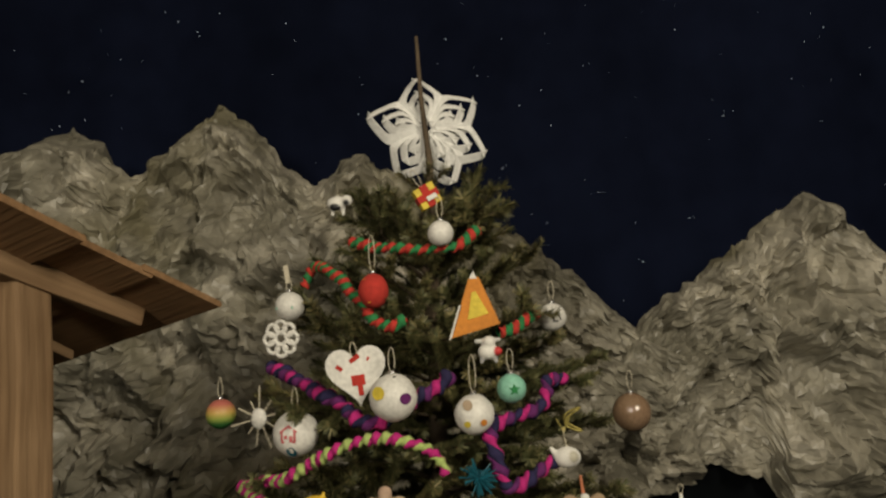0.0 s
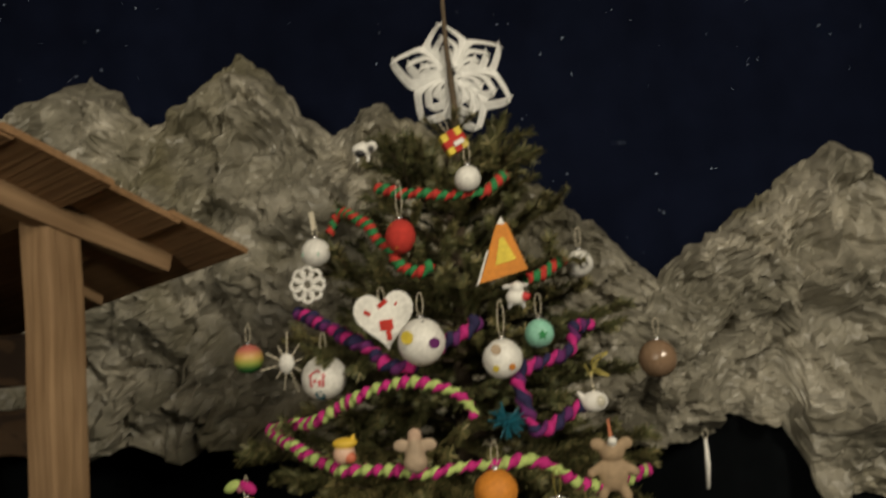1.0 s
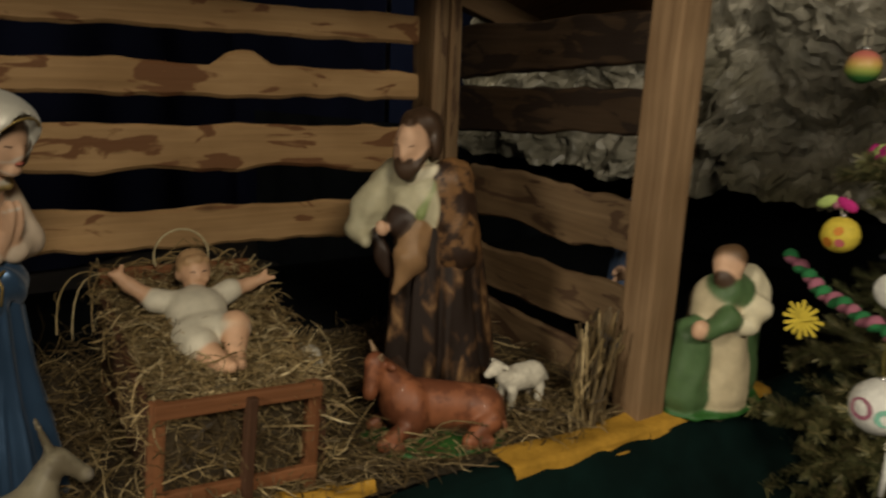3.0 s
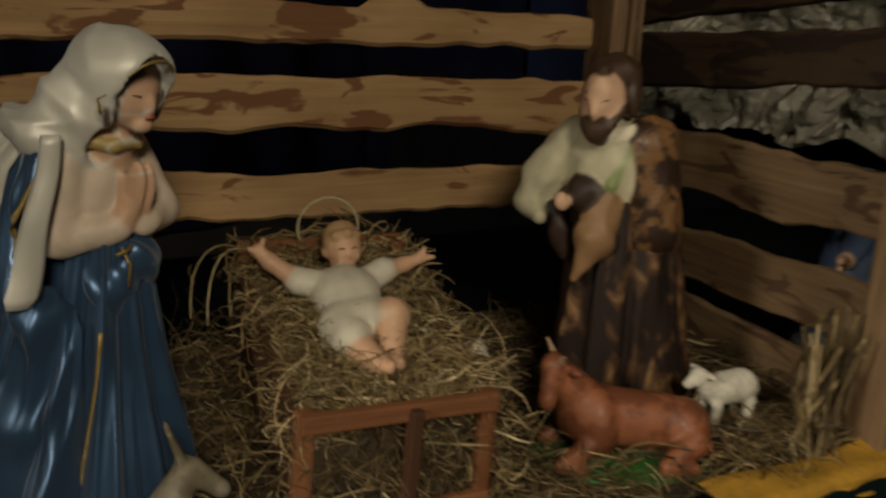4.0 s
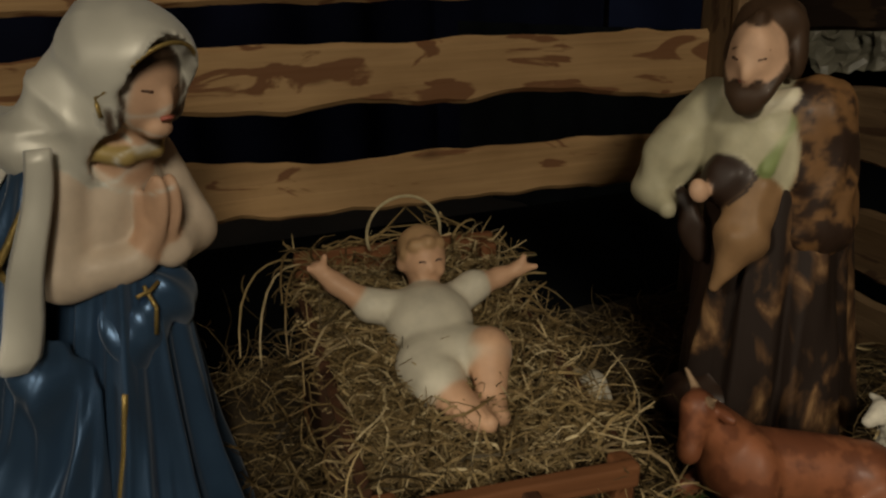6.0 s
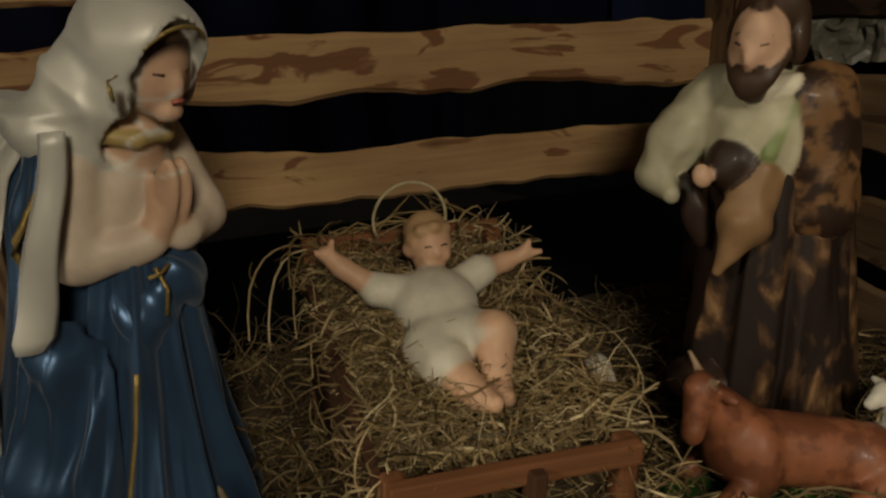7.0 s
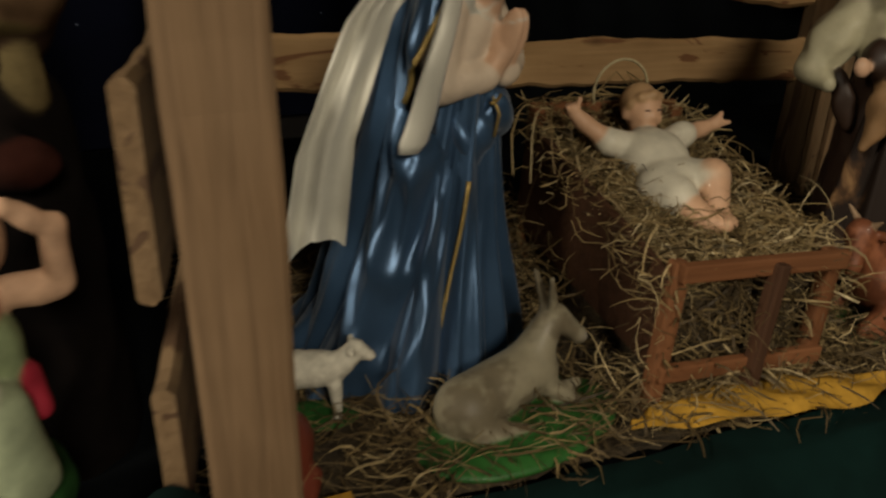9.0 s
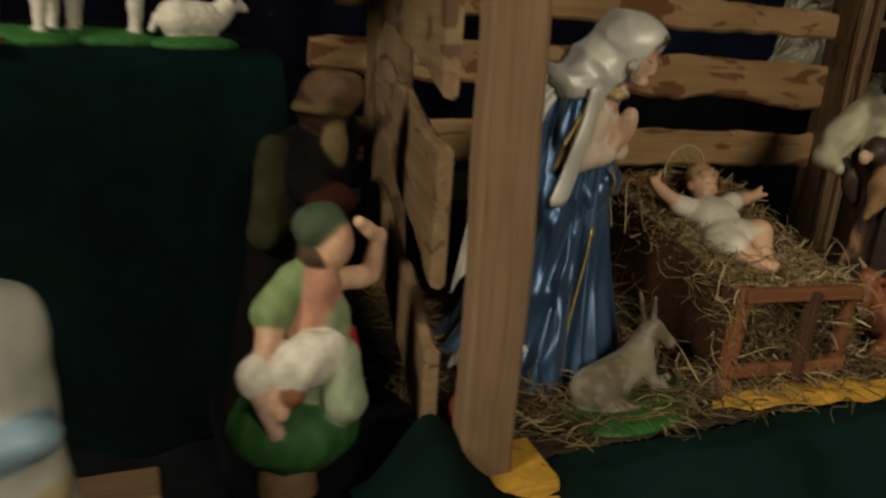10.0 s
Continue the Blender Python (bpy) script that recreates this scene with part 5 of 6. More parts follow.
for i in range(81):
    u = -1.75 + 1.68 * i / 80
    rows.append([low.verts.new((u, 0.50 - 1.0 * j / 30, -0.10 + 0.03 * noise.noise((u * 4, j * 0.2, 1)) - 0.35 * max(0, j / 30 - 0.42) + (0.09 * max(0, (u + 0.30) / 0.23) ** 2 if u > -0.30 else 0) * (1 - j / 30) + 0.012 * noise.noise((u * 14, j * 0.6, 9)))) for j in range(31)])
for a, b in zip(rows, rows[1:]):
    for j in range(30):
        low.faces.new((a[j], b[j], b[j + 1], a[j + 1]))
tagged(part("black_floor_cloth", low, CLOTH_BLACK, m=S, smooth=True), "black cloth spread over the lower step", "cloth")
stump = part("tree_stump", tube_bm([(0, 0, -0.16), (0.004, 0, -0.06), (0, 0.002, 0.0), (0, 0, 0.035)], 0.042, 14, taper=[1.25, 1.05, 0.95, 0.9]), STUMP, m=S @ pose(-0.278, 0.10, 0), smooth=True)
tagged(stump, "short brown tree stump under the boy figure", "stump")
BOYG = (0.16, 0.22, 0.09)
sculpted("shepherd_boy_statue", [
    ("ell", (0, 0, 0.075), (0.082, 0.075, 0.048), (0.018, 0.075, 0.016)), ("cap", (0.02, 0, 0.13), (0.03, 0, 0.20), 0.042, 0.036, (0.22, 0.27, 0.14)), ("cap", (0.015, 0.0, 0.19), (0.02, 0.0, 0.235), 0.038, 0.034, (0.42, 0.20, 0.13)),
    ("cap", (0.002, -0.004, 0.246), (-0.032, -0.020, 0.216), 0.021, 0.024, BOYG), ("cap", (-0.03, -0.02, 0.22), (-0.045, -0.045, 0.165), 0.017, 0.014, SKIN), ("cap", (-0.045, -0.045, 0.165), (-0.03, -0.062, 0.125), 0.014, 0.012, SKIN),
    ("ell", (0.040, -0.005, 0.282), (0.027, 0.026, 0.030), (0.52, 0.31, 0.19)), ("ell", (0.030, 0.004, 0.296), (0.034, 0.032, 0.028), (0.045, 0.065, 0.035)), ("ell", (0.022, 0.0, 0.27), (0.022, 0.026, 0.02), HAIR),
    ("cap", (0.05, 0.01, 0.235), (0.095, 0.015, 0.238), 0.014, 0.012, SKIN), ("cap", (0.095, 0.015, 0.238), (0.098, 0.0, 0.285), 0.012, 0.010, SKIN), ("cap", (0.098, 0.0, 0.285), (0.072, -0.015, 0.305), 0.010, 0.008, SKIN),
    ("ell", (0.0, -0.045, 0.168), (0.055, 0.026, 0.030), WOOL, (0, -18, 0)), ("ell", (-0.052, -0.045, 0.158), (0.026, 0.020, 0.024), WOOL), ("cap", (-0.05, -0.055, 0.14), (-0.035, -0.06, 0.10), 0.012, 0.009, (0.45, 0.3, 0.22)), ("ell", (-0.02, -0.06, 0.138), (0.02, 0.012, 0.014), (0.20, 0.08, 0.04)),
    ("cap", (0.062, -0.01, 0.18), (0.066, -0.012, 0.155), 0.012, 0.012, (0.35, 0.02, 0.04)), ("cap", (0.045, -0.04, 0.17), (0.05, -0.045, 0.12), 0.022, 0.028, (0.28, 0.32, 0.2))],
    S @ pose(-0.268, 0.10, -0.005) @ Matrix.Diagonal((1.05, 1.05, 1.2, 1)), "painted shepherd boy statue holding a lamb on green base", "statue", FIGURE_MATT, 0.0032, 0.004, cloth_warp(0.0016, 150))
KING = (0.005, 0.0035, 0.003)
KING_PAINT = tinted("dull_dark_plaster", 0.9, 0.06, 0.4)
sculpted("dark_robed_king_statue", [
    ("cap", (-0.215, 0.30, 0.38), (-0.23, 0.32, 0.0), 0.065, 0.10, KING), ("ell", (-0.19, 0.285, 0.475), (0.040, 0.038, 0.046), (0.03, 0.016, 0.01)), ("ell", (-0.178, 0.275, 0.495), (0.043, 0.040, 0.032), (0.085, 0.05, 0.026)), ("ell", (-0.195, 0.28, 0.472), (0.043, 0.040, 0.010), (0.075, 0.055, 0.022)),
    ("ell", (-0.182, 0.255, 0.425), (0.018, 0.012, 0.035), (0.12, 0.09, 0.04)), ("cap", (-0.25, 0.27, 0.40), (-0.20, 0.22, 0.35), 0.035, 0.025, KING), ("ell", (-0.195, 0.215, 0.355), (0.035, 0.022, 0.022), (0.03, 0.009, 0.006)), ("cap", (-0.27, 0.25, 0.42), (-0.28, 0.25, 0.30), 0.02, 0.025, (0.025, 0.022, 0.01)),
    ("ell", (-0.23, 0.32, -0.05), (0.11, 0.11, 0.06), KING)],
    S, "dark robed king statue with gold banded turban", "statue", KING_PAINT, 0.005, 0.009, cloth_warp(0.003, 90))
crate = thing("wooden_crate", S @ pose(-0.80, -0.20, -0.16), "plain wooden crate carrying the white figure", "crate")
for k in range(4):
    part("board", box_bm(0.36, 0.062, 0.016, 0.002, 6, 0.002, k), POST_WOOD, crate, m=pose(0, 0.066 * k, 0.222))
part("side_board", box_bm(0.36, 0.012, 0.22, 0.002), POST_WOOD, crate, m=pose(0, 0.0, 0))
part("side_board", box_bm(0.36, 0.012, 0.22, 0.002), POST_WOOD, crate, m=pose(0, 0.25, 0))
PALE = (0.42, 0.42, 0.36)
sculpted("pale_kneeling_statue", [
    ("cap", (-0.60, -0.06, 0.25), (-0.605, -0.06, 0.13), 0.062, 0.078, PALE), ("ell", (-0.60, -0.06, 0.28), (0.065, 0.06, 0.055), PALE), ("cap", (-0.60, -0.06, 0.31), (-0.65, -0.08, 0.36), 0.03, 0.035, PALE), ("ell", (-0.60, -0.10, 0.215), (0.075, 0.04, 0.025), (0.20, 0.30, 0.36)), ("ell", (-0.61, -0.08, 0.155), (0.082, 0.065, 0.022), (0.36, 0.29, 0.15)), ("ell", (-0.605, -0.06, 0.10), (0.085, 0.075, 0.028), (0.30, 0.36, 0.38))],
    S @ Matrix.Translation((-0.60, -0.06, 0.075)) @ Matrix.Diagonal((1.12, 1.12, 1.16, 1)) @ Matrix.Translation((0.60, 0.06, -0.075)), "pale kneeling statue in ivory and light blue robe", "statue", FIGURE, 0.0055, 0.010, cloth_warp(0.003, 80))
for i, (u, v, turn, sc, ly) in enumerate(((-0.335, 0.60, 20, 0.95, True), (-0.475, 0.62, 175, 1.15, False), (-0.60, 0.58, 160, 1.15, False), (-0.70, 0.66, 20, 1.05, True))):
    sculpted("sheep_figurine", sheep_prims(lying=ly) + [("ell", (0, 0, 0.002), (0.08, 0.05, 0.018), MEADOW)], S @ pose(u, v, 0.525, 0, 0, turn) @ Matrix.Scale(sc, 4), "white sheep figurine on a green base on the ledge", "figurine", FIGURE_MATT, 0.0045, 0.007, woolly, group="sheep on the ledge")
ledge_board = part("ledge_board", box_bm(0.25, 0.09, 0.012, 0.002, 5, 0.002, 3), POST_WOOD, m=S @ pose(-0.86, 0.46, 0.523))
tagged(ledge_board, "thin wooden board lying on the green ledge", "board")

# ---- fir tree ----
def fir_material():
    m, nt, b = nodes_of("fir_needles", 0.55, 0, 0.35)
    g = nt.nodes.new("ShaderNodeNewGeometry")
    info = nt.nodes.new("ShaderNodeObjectInfo")
    r = ramp_node(nt, g.outputs["Random Per Island"], [(0.0, (0.045, 0.052, 0.020)), (0.6, (0.105, 0.106, 0.044)), (1.0, (0.22, 0.19, 0.09))])
    r2 = ramp_node(nt, info.outputs["Random"], [(0.0, (0.7, 0.75, 0.7)), (1.0, (1.15, 1.05, 0.95))])
    nt.links.new(mixed(nt, 1.0, r.outputs[0], r2.outputs[0], "MULTIPLY"), b.inputs["Base Color"])
    return m


FIR = fir_material()
BARK = plain("fir_bark", (0.09, 0.065, 0.04), 0.9, 0.4, 60, 0.6)


def branch_mesh(length, seed, droop):
    """One fir branch along x: a stem with side twigs, all set round with needles."""
    rnd = random.Random(seed)
    verts, faces, mats = [], [], []

    def stem(a, b, r0, r1):
        d = (b - a).normalized()
        s = d.cross(Vector((0.2, 0.3, 0.9))).normalized()
        t = d.cross(s)
        base = len(verts)
        for p, r in ((a, r0), (b, r1)):
            for k in range(5):
                q = 2 * math.pi * k / 5
                verts.append(tuple(p + r * (s * math.cos(q) + t * math.sin(q))))
        for k in range(5):
            faces.append((base + k, base + (k + 1) % 5, base + 5 + (k + 1) % 5, base + 5 + k))
            mats.append(1)

    def needles(a, b, count, size):
        d = (b - a).normalized()
        s = d.cross(Vector((0.2, 0.3, 0.9))).normalized()
        t = d.cross(s)
        for i in range(count):
            f = (i + rnd.random()) / count
            p = a + (b - a) * f
            q = rnd.uniform(0, 6.283)
            out = s * math.cos(q) + t * math.sin(q)
            tip = p + (out * rnd.uniform(0.75, 1.0) + d * rnd.uniform(0.35, 0.9)) * size
            w = d.cross(out).normalized() * 0.0015
            base = len(verts)
            verts.extend((tuple(p + w), tuple(p - w), tuple(tip - w * 0.4), tuple(tip + w * 0.4)))
            faces.append((base, base + 1, base + 2, base + 3))
            mats.append(0)

    def at(x):
        return Vector((x, 0.02 * math.sin(x * 9 + seed), droop * x * x / length + 0.25 * (x / length) ** 3 * length * 0.25))

    steps = 7
    for i in range(steps):
        a, b = at(length * i / steps), at(length * (i + 1) / steps)
        stem(a, b, 0.0042 * (1 - i / steps) + 0.0014, 0.0042 * (1 - (i + 1) / steps) + 0.0014)
        if i >= 1:
            needles(a, b, int(150 * length / 0.4 * 7 / steps), 0.0195)
    x = length * 0.22
    while x < length * 0.97:
        for sgn in (1, -1):
            L = (length - x) * rnd.uniform(0.42, 0.62) + 0.05
            yaw = radians(rnd.uniform(38, 56)) * sgn
            a = at(x)
            b = a + Vector((math.cos(yaw), math.sin(yaw), rnd.uniform(-0.08, 0.28))) * L
            stem(a, b, 0.0022, 0.001)
            needles(a, b, int(L / 0.00050), 0.0185)
            if L > 0.13:
                for s2 in (1, -1):
                    c = a + (b - a) * rnd.uniform(0.35, 0.6)
                    e = c + Vector((math.cos(yaw + s2 * 0.7), math.sin(yaw + s2 * 0.7), rnd.uniform(0, 0.25))) * L * 0.45
                    stem(c, e, 0.0015, 0.0008)
                    needles(c, e, int(L * 0.45 / 0.00050), 0.0175)
        x += rnd.uniform(0.085, 0.125)
    me = bpy.data.meshes.new("branch")
    me.from_pydata(verts, [], faces)
    me.materials.append(FIR)
    me.materials.append(BARK)
    me.polygons.foreach_set("material_index", mats)
    me.update()
    return me


TX, TY = -0.04, 1.95
tree = thing("fir_tree", pose(TX, TY, 0.0), "tall dark green fir tree hung with handmade ornaments", "tree")
part("trunk", tube_bm([(0.0, 0, 0.0), (0.01, 0, 0.5), (-0.005, 0.005, 1.0), (0.005, 0, 1.4), (0.012, -0.005, 1.75), (0.0, 0.0, 1.9), (-0.004, 0, 2.06)], 0.035, 10, taper=[1, 0.9, 0.7, 0.45, 0.24, 0.17, 0.12]), BARK, tree, smooth=True)
shapes = {(L, v): branch_mesh(L, v * 7 + int(L * 100), d) for L, d in ((0.14, 0.35), (0.22, 0.15), (0.32, -0.02), (0.42, -0.12), (0.54, -0.18)) for v in (0, 1, 2)}
rnd = random.Random(21)
z = 0.30
turn = 0.0
while z < 1.57:
    want = 0.07 + 0.36 * (2.0 - z) if z < 1.55 else 0.13
    count = 8 if z < 1.15 else 5 if z < 1.4 else 4 if z < 1.52 else 3
    for i in range(count):
        turn = i * 2 * math.pi / count + z * 11.3 + rnd.gauss(0, 0.12)
        L = min((0.14, 0.22, 0.32, 0.42, 0.54), key=lambda k: abs(k - want))
        sc = want / L * rnd.uniform(0.80, 1.12)
        tilt = -8 - 60 * max(0.0, (z - 1.05)) + rnd.gauss(0, 6) + (14 if z < 0.8 else 0)
        ob = new("branch", shapes[(L, rnd.randrange(3))])
        ob.parent = tree
        ob.matrix_basis = Matrix.Translation((0, 0, z + rnd.gauss(0, 0.012))) @ Matrix.Rotation(turn, 4, "Z") @ Matrix.Rotation(radians(tilt), 4, "Y") @ Matrix.Rotation(rnd.uniform(-0.5, 0.5), 4, "X") @ Matrix.Scale(sc, 4)
    z += 0.082 if z < 1.3 else 0.09

# upright leading shoots near the top
for az, z0, tilt, L, sc in ((0.1, 1.46, -44, 0.22, 1.0), (2.9, 1.46, -42, 0.22, 0.95), (5.6, 1.44, -40, 0.22, 0.9)):
    ob = new("branch", shapes[(L, 1)])
    ob.parent = tree
    ob.matrix_basis = Matrix.Translation((0, 0, z0)) @ Matrix.Rotation(az, 4, "Z") @ Matrix.Rotation(radians(tilt), 4, "Y") @ Matrix.Scale(sc, 4)

# ---- paper star on the tree top ----
PAPER = plain("white_paper", (0.74, 0.74, 0.71), 0.75, 0.08, 40, 0.1)


def ribbon(bm, pts, normal, width, t=0.0012):
    """A strip of paper that stands on edge along pts, its width along normal."""
    pts = [Vector(p) for p in pts]
    nrm = Vector(normal).normalized()
    rows = []
    for i, p in enumerate(pts):
        d = (pts[min(i + 1, len(pts) - 1)] - pts[max(i - 1, 0)]).normalized()
        s = d.cross(nrm).normalized() * t
        h = nrm * width / 2
        rows.append([bm.verts.new(p + a) for a in (h + s, h - s, -h - s, -h + s)])
    for a, b in zip(rows, rows[1:]):
        for k in range(4):
            bm.faces.new((a[k], b[k], b[(k + 1) % 4], a[(k + 1) % 4]))
    bm.faces.new(rows[0][::-1])
    bm.faces.new(rows[-1])


star = thing("paper_star", pose(-0.03, 1.972, 1.832, -6, 0, 4), "large white six-pointed star of folded paper strips", "star")
for ang, far in ((99, 0.138), (30, 0.142), (-26, 0.156), (-68, 0.150), (236, 0.136), (164, 0.150)):
    a = radians(ang)
    e, s = Vector((math.cos(a), 0, math.sin(a))), Vector((-math.sin(a), 0, math.cos(a)))
    bm = bmesh.new()
    for reach, wide, y in ((far, 0.046, 0.0), (far * 0.74, 0.029, -0.004), (far * 0.52, 0.014, -0.008)):
        for sgn in (1, -1):
            pts = []
            for i in range(15):
                f = i / 14
                bulge = wide * (math.sin(math.pi * min(1.0, f / 1.16) ** 0.95) if f < 0.6 else math.sin(math.pi * (0.6 / 1.16) ** 0.95) * (1 - (f - 0.6) / 0.4) ** 0.85)
                pts.append(e * (0.010 + (reach - 0.010) * f) + s * sgn * bulge + Vector((0, y + 0.012 * f, 0)))
            ribbon(bm, pts, Vector((0, 1, 0)) * 0.62 + s * sgn * 0.9 - e * 0.15, 0.027)
    part("petal", bm, PAPER, star)

# ---- ornaments ----
def paint(name, colour, rough=0.5, **kw):
    return plain(name, colour, rough, kw.pop("vary", 0.15), kw.pop("scale", 60), kw.pop("bump", 0.2), **kw)


P_WHITE, P_RED, P_GREEN, P_ORANGE, P_YELLOW = paint("white_paint", (0.66, 0.65, 0.60)), paint("red_felt", (0.42, 0.03, 0.02), 0.9), paint("green_felt", (0.02, 0.17, 0.05), 0.9), paint("orange_card", (0.55, 0.20, 0.02), 0.7), paint("yellow_card", (0.62, 0.48, 0.05), 0.7)
P_MINT, P_PINK, P_PURPLE, P_NAVY, P_MAGENTA = paint("mint_paint", (0.22, 0.48, 0.36)), paint("rose_paint", (0.50, 0.12, 0.13)), paint("purple_felt", (0.10, 0.012, 0.10), 0.9), paint("navy_felt", (0.016, 0.012, 0.055), 0.9), paint("magenta_felt", (0.42, 0.015, 0.16), 0.9)
P_LIME, P_TEAL, P_BEIGE, P_BLACK, P_BLUE = paint("lime_felt", (0.36, 0.46, 0.14), 0.9), paint("teal_tinsel", (0.01, 0.10, 0.14), 0.4), paint("beige_felt", (0.34, 0.26, 0.18), 0.9), paint("black_felt", (0.01, 0.01, 0.012), 0.9), paint("sky_blue_card", (0.09, 0.30, 0.40), 0.8)
P_SILVER, P_STRING, P_LILAC, P_BRONZE = paint("silver_foil", (0.6, 0.6, 0.6), 0.25, metal=0.9), paint("pale_string", (0.55, 0.50, 0.38), 0.8), paint("dusky_pink_felt", (0.32, 0.11, 0.16), 0.9), paint("bronze_glass", (0.20, 0.13, 0.08), 0.15, spec=0.8)
P_OLIVE = paint("gold_ribbon", (0.30, 0.25, 0.06), 0.4, metal=0.4)


def sphere_bm(r, scale=(1, 1, 1), rough=0.0, seed=0, sub=3):
    bm = bmesh.new()
    bmesh.ops.create_icosphere(bm, subdivisions=sub, radius=r)
    for v in bm.verts:
        if rough:
            v.co *= 1 + rough * noise.noise(v.co * (3.0 / r) * 0.6 + Vector((seed, 0, 0)))
        v.co = Vector((v.co.x * scale[0], v.co.y * scale[1], v.co.z * scale[2]))
    return bm


def plate_bm(outline, t=0.003, y=0.0):
    """A flat shape in the xz plane, t thick."""
    bm = bmesh.new()
    f = bm.faces.new([bm.verts.new((x, y, z)) for x, z in outline])
    e = bmesh.ops.extrude_face_region(bm, geom=[f])
    bmesh.ops.translate(bm, verts=[g for g in e["geom"] if isinstance(g, bmesh.types.BMVert)], vec=(0, -t, 0))
    bmesh.ops.recalc_face_normals(bm, faces=bm.faces[:])
    return bm


def on_ball(bm, r):
    """Bends a small flat motif on to the front of a ball."""
    for v in bm.verts:
        off = v.co.y
        k = math.sqrt(max(0.0, r * r - v.co.x ** 2 - v.co.z ** 2))
        v.co.y = -k - 0.0006 + off
    return bm


def loop_part(parent, top, h=0.04, mat=None, w=0.006, name="hanging_loop"):
    pts = [(w * math.sin(a) * (1 if a < math.pi else 1), 0.002 * math.sin(2 * a), top + h * (1 - math.cos(a)) / 2) for a in (2 * math.pi * k / 16 for k in range(17))]
    return part(name, tube_bm(pts, 0.0009, 5), mat or P_STRING, parent, smooth=True)


def star_outline(r, inner, n=5, a0=90):
    return [((r if i % 2 == 0 else inner) * math.cos(radians(a0 + 180 * i / n)), (r if i % 2 == 0 else inner) * math.sin(radians(a0 + 180 * i / n))) for i in range(2 * n)]


def forward(p, k=0.040):
    """Hung a little outside the needles, on the side of the tree that faces the visitors."""
    return tuple(Vector(p) + (Vector((0.0, 0.1, 1.35)) - Vector(p)) * k)


def ornament(name, p, label, yaw=0.0, roll=0.0):
    # turned towards the front of the tree where it hangs
    return thing(name, pose(*forward(p), 0, roll, yaw), label, "ornament", "ornaments on the fir tree")


def ball(p, r, mat, label, motifs=(), scale=(1, 1, 1), loop=True, rough=0.03, yaw=0.0, loop_mat=None, h=0.045):
    o = ornament("tree_bauble", p, label, yaw)
    part("ball", sphere_bm(r, scale, rough, p[0] * 10), mat, o, smooth=True)
    part("cap", tube_bm([(0, 0, r * scale[2] - 0.003), (0, 0, r * scale[2] + 0.005)], 0.006, 10), P_SILVER, o, smooth=True)
    if loop:
        loop_part(o, r * scale[2] + 0.003, h, loop_mat)
    for outline, m, *at in motifs:
        dx, dz = at[0] if at else (0, 0)
        part("motif", on_ball(plate_bm([(x + dx, z + dz) for x, z in outline], 0.0012), r), m, o)
    return o


def disc(r, n=14):
    return [(r * math.cos(2 * math.pi * k / n), r * math.sin(2 * math.pi * k / n)) for k in range(n)]


def bar(w, h, rot=0.0):
    c, s = math.cos(radians(rot)), math.sin(radians(rot))
    return [(x * c - z * s, x * s + z * c) for x, z in ((-w / 2, -h / 2), (w / 2, -h / 2), (w / 2, h / 2), (-w / 2, h / 2))]


ball((-0.005, 1.730, 1.544), 0.027, P_WHITE, "small rough white bauble on the fir", yaw=3)
ball((-0.152, 1.711, 1.429), 0.033, P_RED, "red knitted bauble on a pale string", [(bar(0.006, 0.05, 12), P_ORANGE, (-0.012, 0))], (0.92, 0.92, 1.08), h=0.075)
o = ball((-0.363, 1.865, 1.411), 0.032, P_WHITE, "mint and white glittered bauble with ribbon tag", [(bar(0.05, 0.012), P_MINT, (0, -0.014)), (bar(0.04, 0.006), P_MINT, (0, -0.004))], yaw=-15, h=0.03)
part("ribbon_tag", box_bm(0.012, 0.002, 0.04, 0.0005), P_STRING, o, m=pose(-0.008, 0, 0.05, 0, -8, 0))
o = ball((-0.113, 1.617, 1.216), 0.045, P_WHITE, "large white bauble with black cord and plum bow", [(bar(0.005, 0.082, -8), P_BLACK), (disc(0.010), P_PURPLE, (0.026, 0.0)), (disc(0.012), P_YELLOW, (-0.024, 0.012))], rough=0.05)
ball((0.234, 1.848, 1.353), 0.030, P_WHITE, "white bauble with a dark ring drawn on it", [(bar(0.003, 0.014, 20), P_BLACK, (-0.007, 0)), (bar(0.003, 0.014, 20), P_BLACK, (0.007, 0)), (bar(0.012, 0.003, 0), P_BLACK, (0.002, 0.009)), (bar(0.012, 0.003, 0), P_BLACK, (-0.002, -0.009))], yaw=10)
ball((0.12, 1.650, 1.218), 0.028, P_MINT, "mint green bauble with a dark star", [(star_outline(0.011, 0.005), P_GREEN)], yaw=8)
ball((0.043, 1.604, 1.177), 0.037, P_WHITE, "white bauble with faded orange patches", [(disc(0.009), P_BEIGE, (-0.012, 0.02)), (disc(0.006), P_ORANGE, (0.016, -0.012)), (disc(0.006), P_YELLOW, (-0.014, -0.014))], rough=0.06, h=0.07)
m_rain, nt_r, b_r = nodes_of("rainbow_paint", 0.5)
tc_r, sep_r = nt_r.nodes.new("ShaderNodeTexCoord"), nt_r.nodes.new("ShaderNodeSeparateXYZ")
nt_r.links.new(tc_r.outputs["Generated"], sep_r.inputs[0])
rr_r = ramp_node(nt_r, sep_r.outputs["Z"], [(0.2, (0.03, 0.12, 0.03)), (0.38, (0.25, 0.30, 0.06)), (0.58, (0.45, 0.30, 0.08)), (0.85, (0.40, 0.12, 0.09))])
nt_r.links.new(rr_r.outputs[0], b_r.inputs["Base Color"])
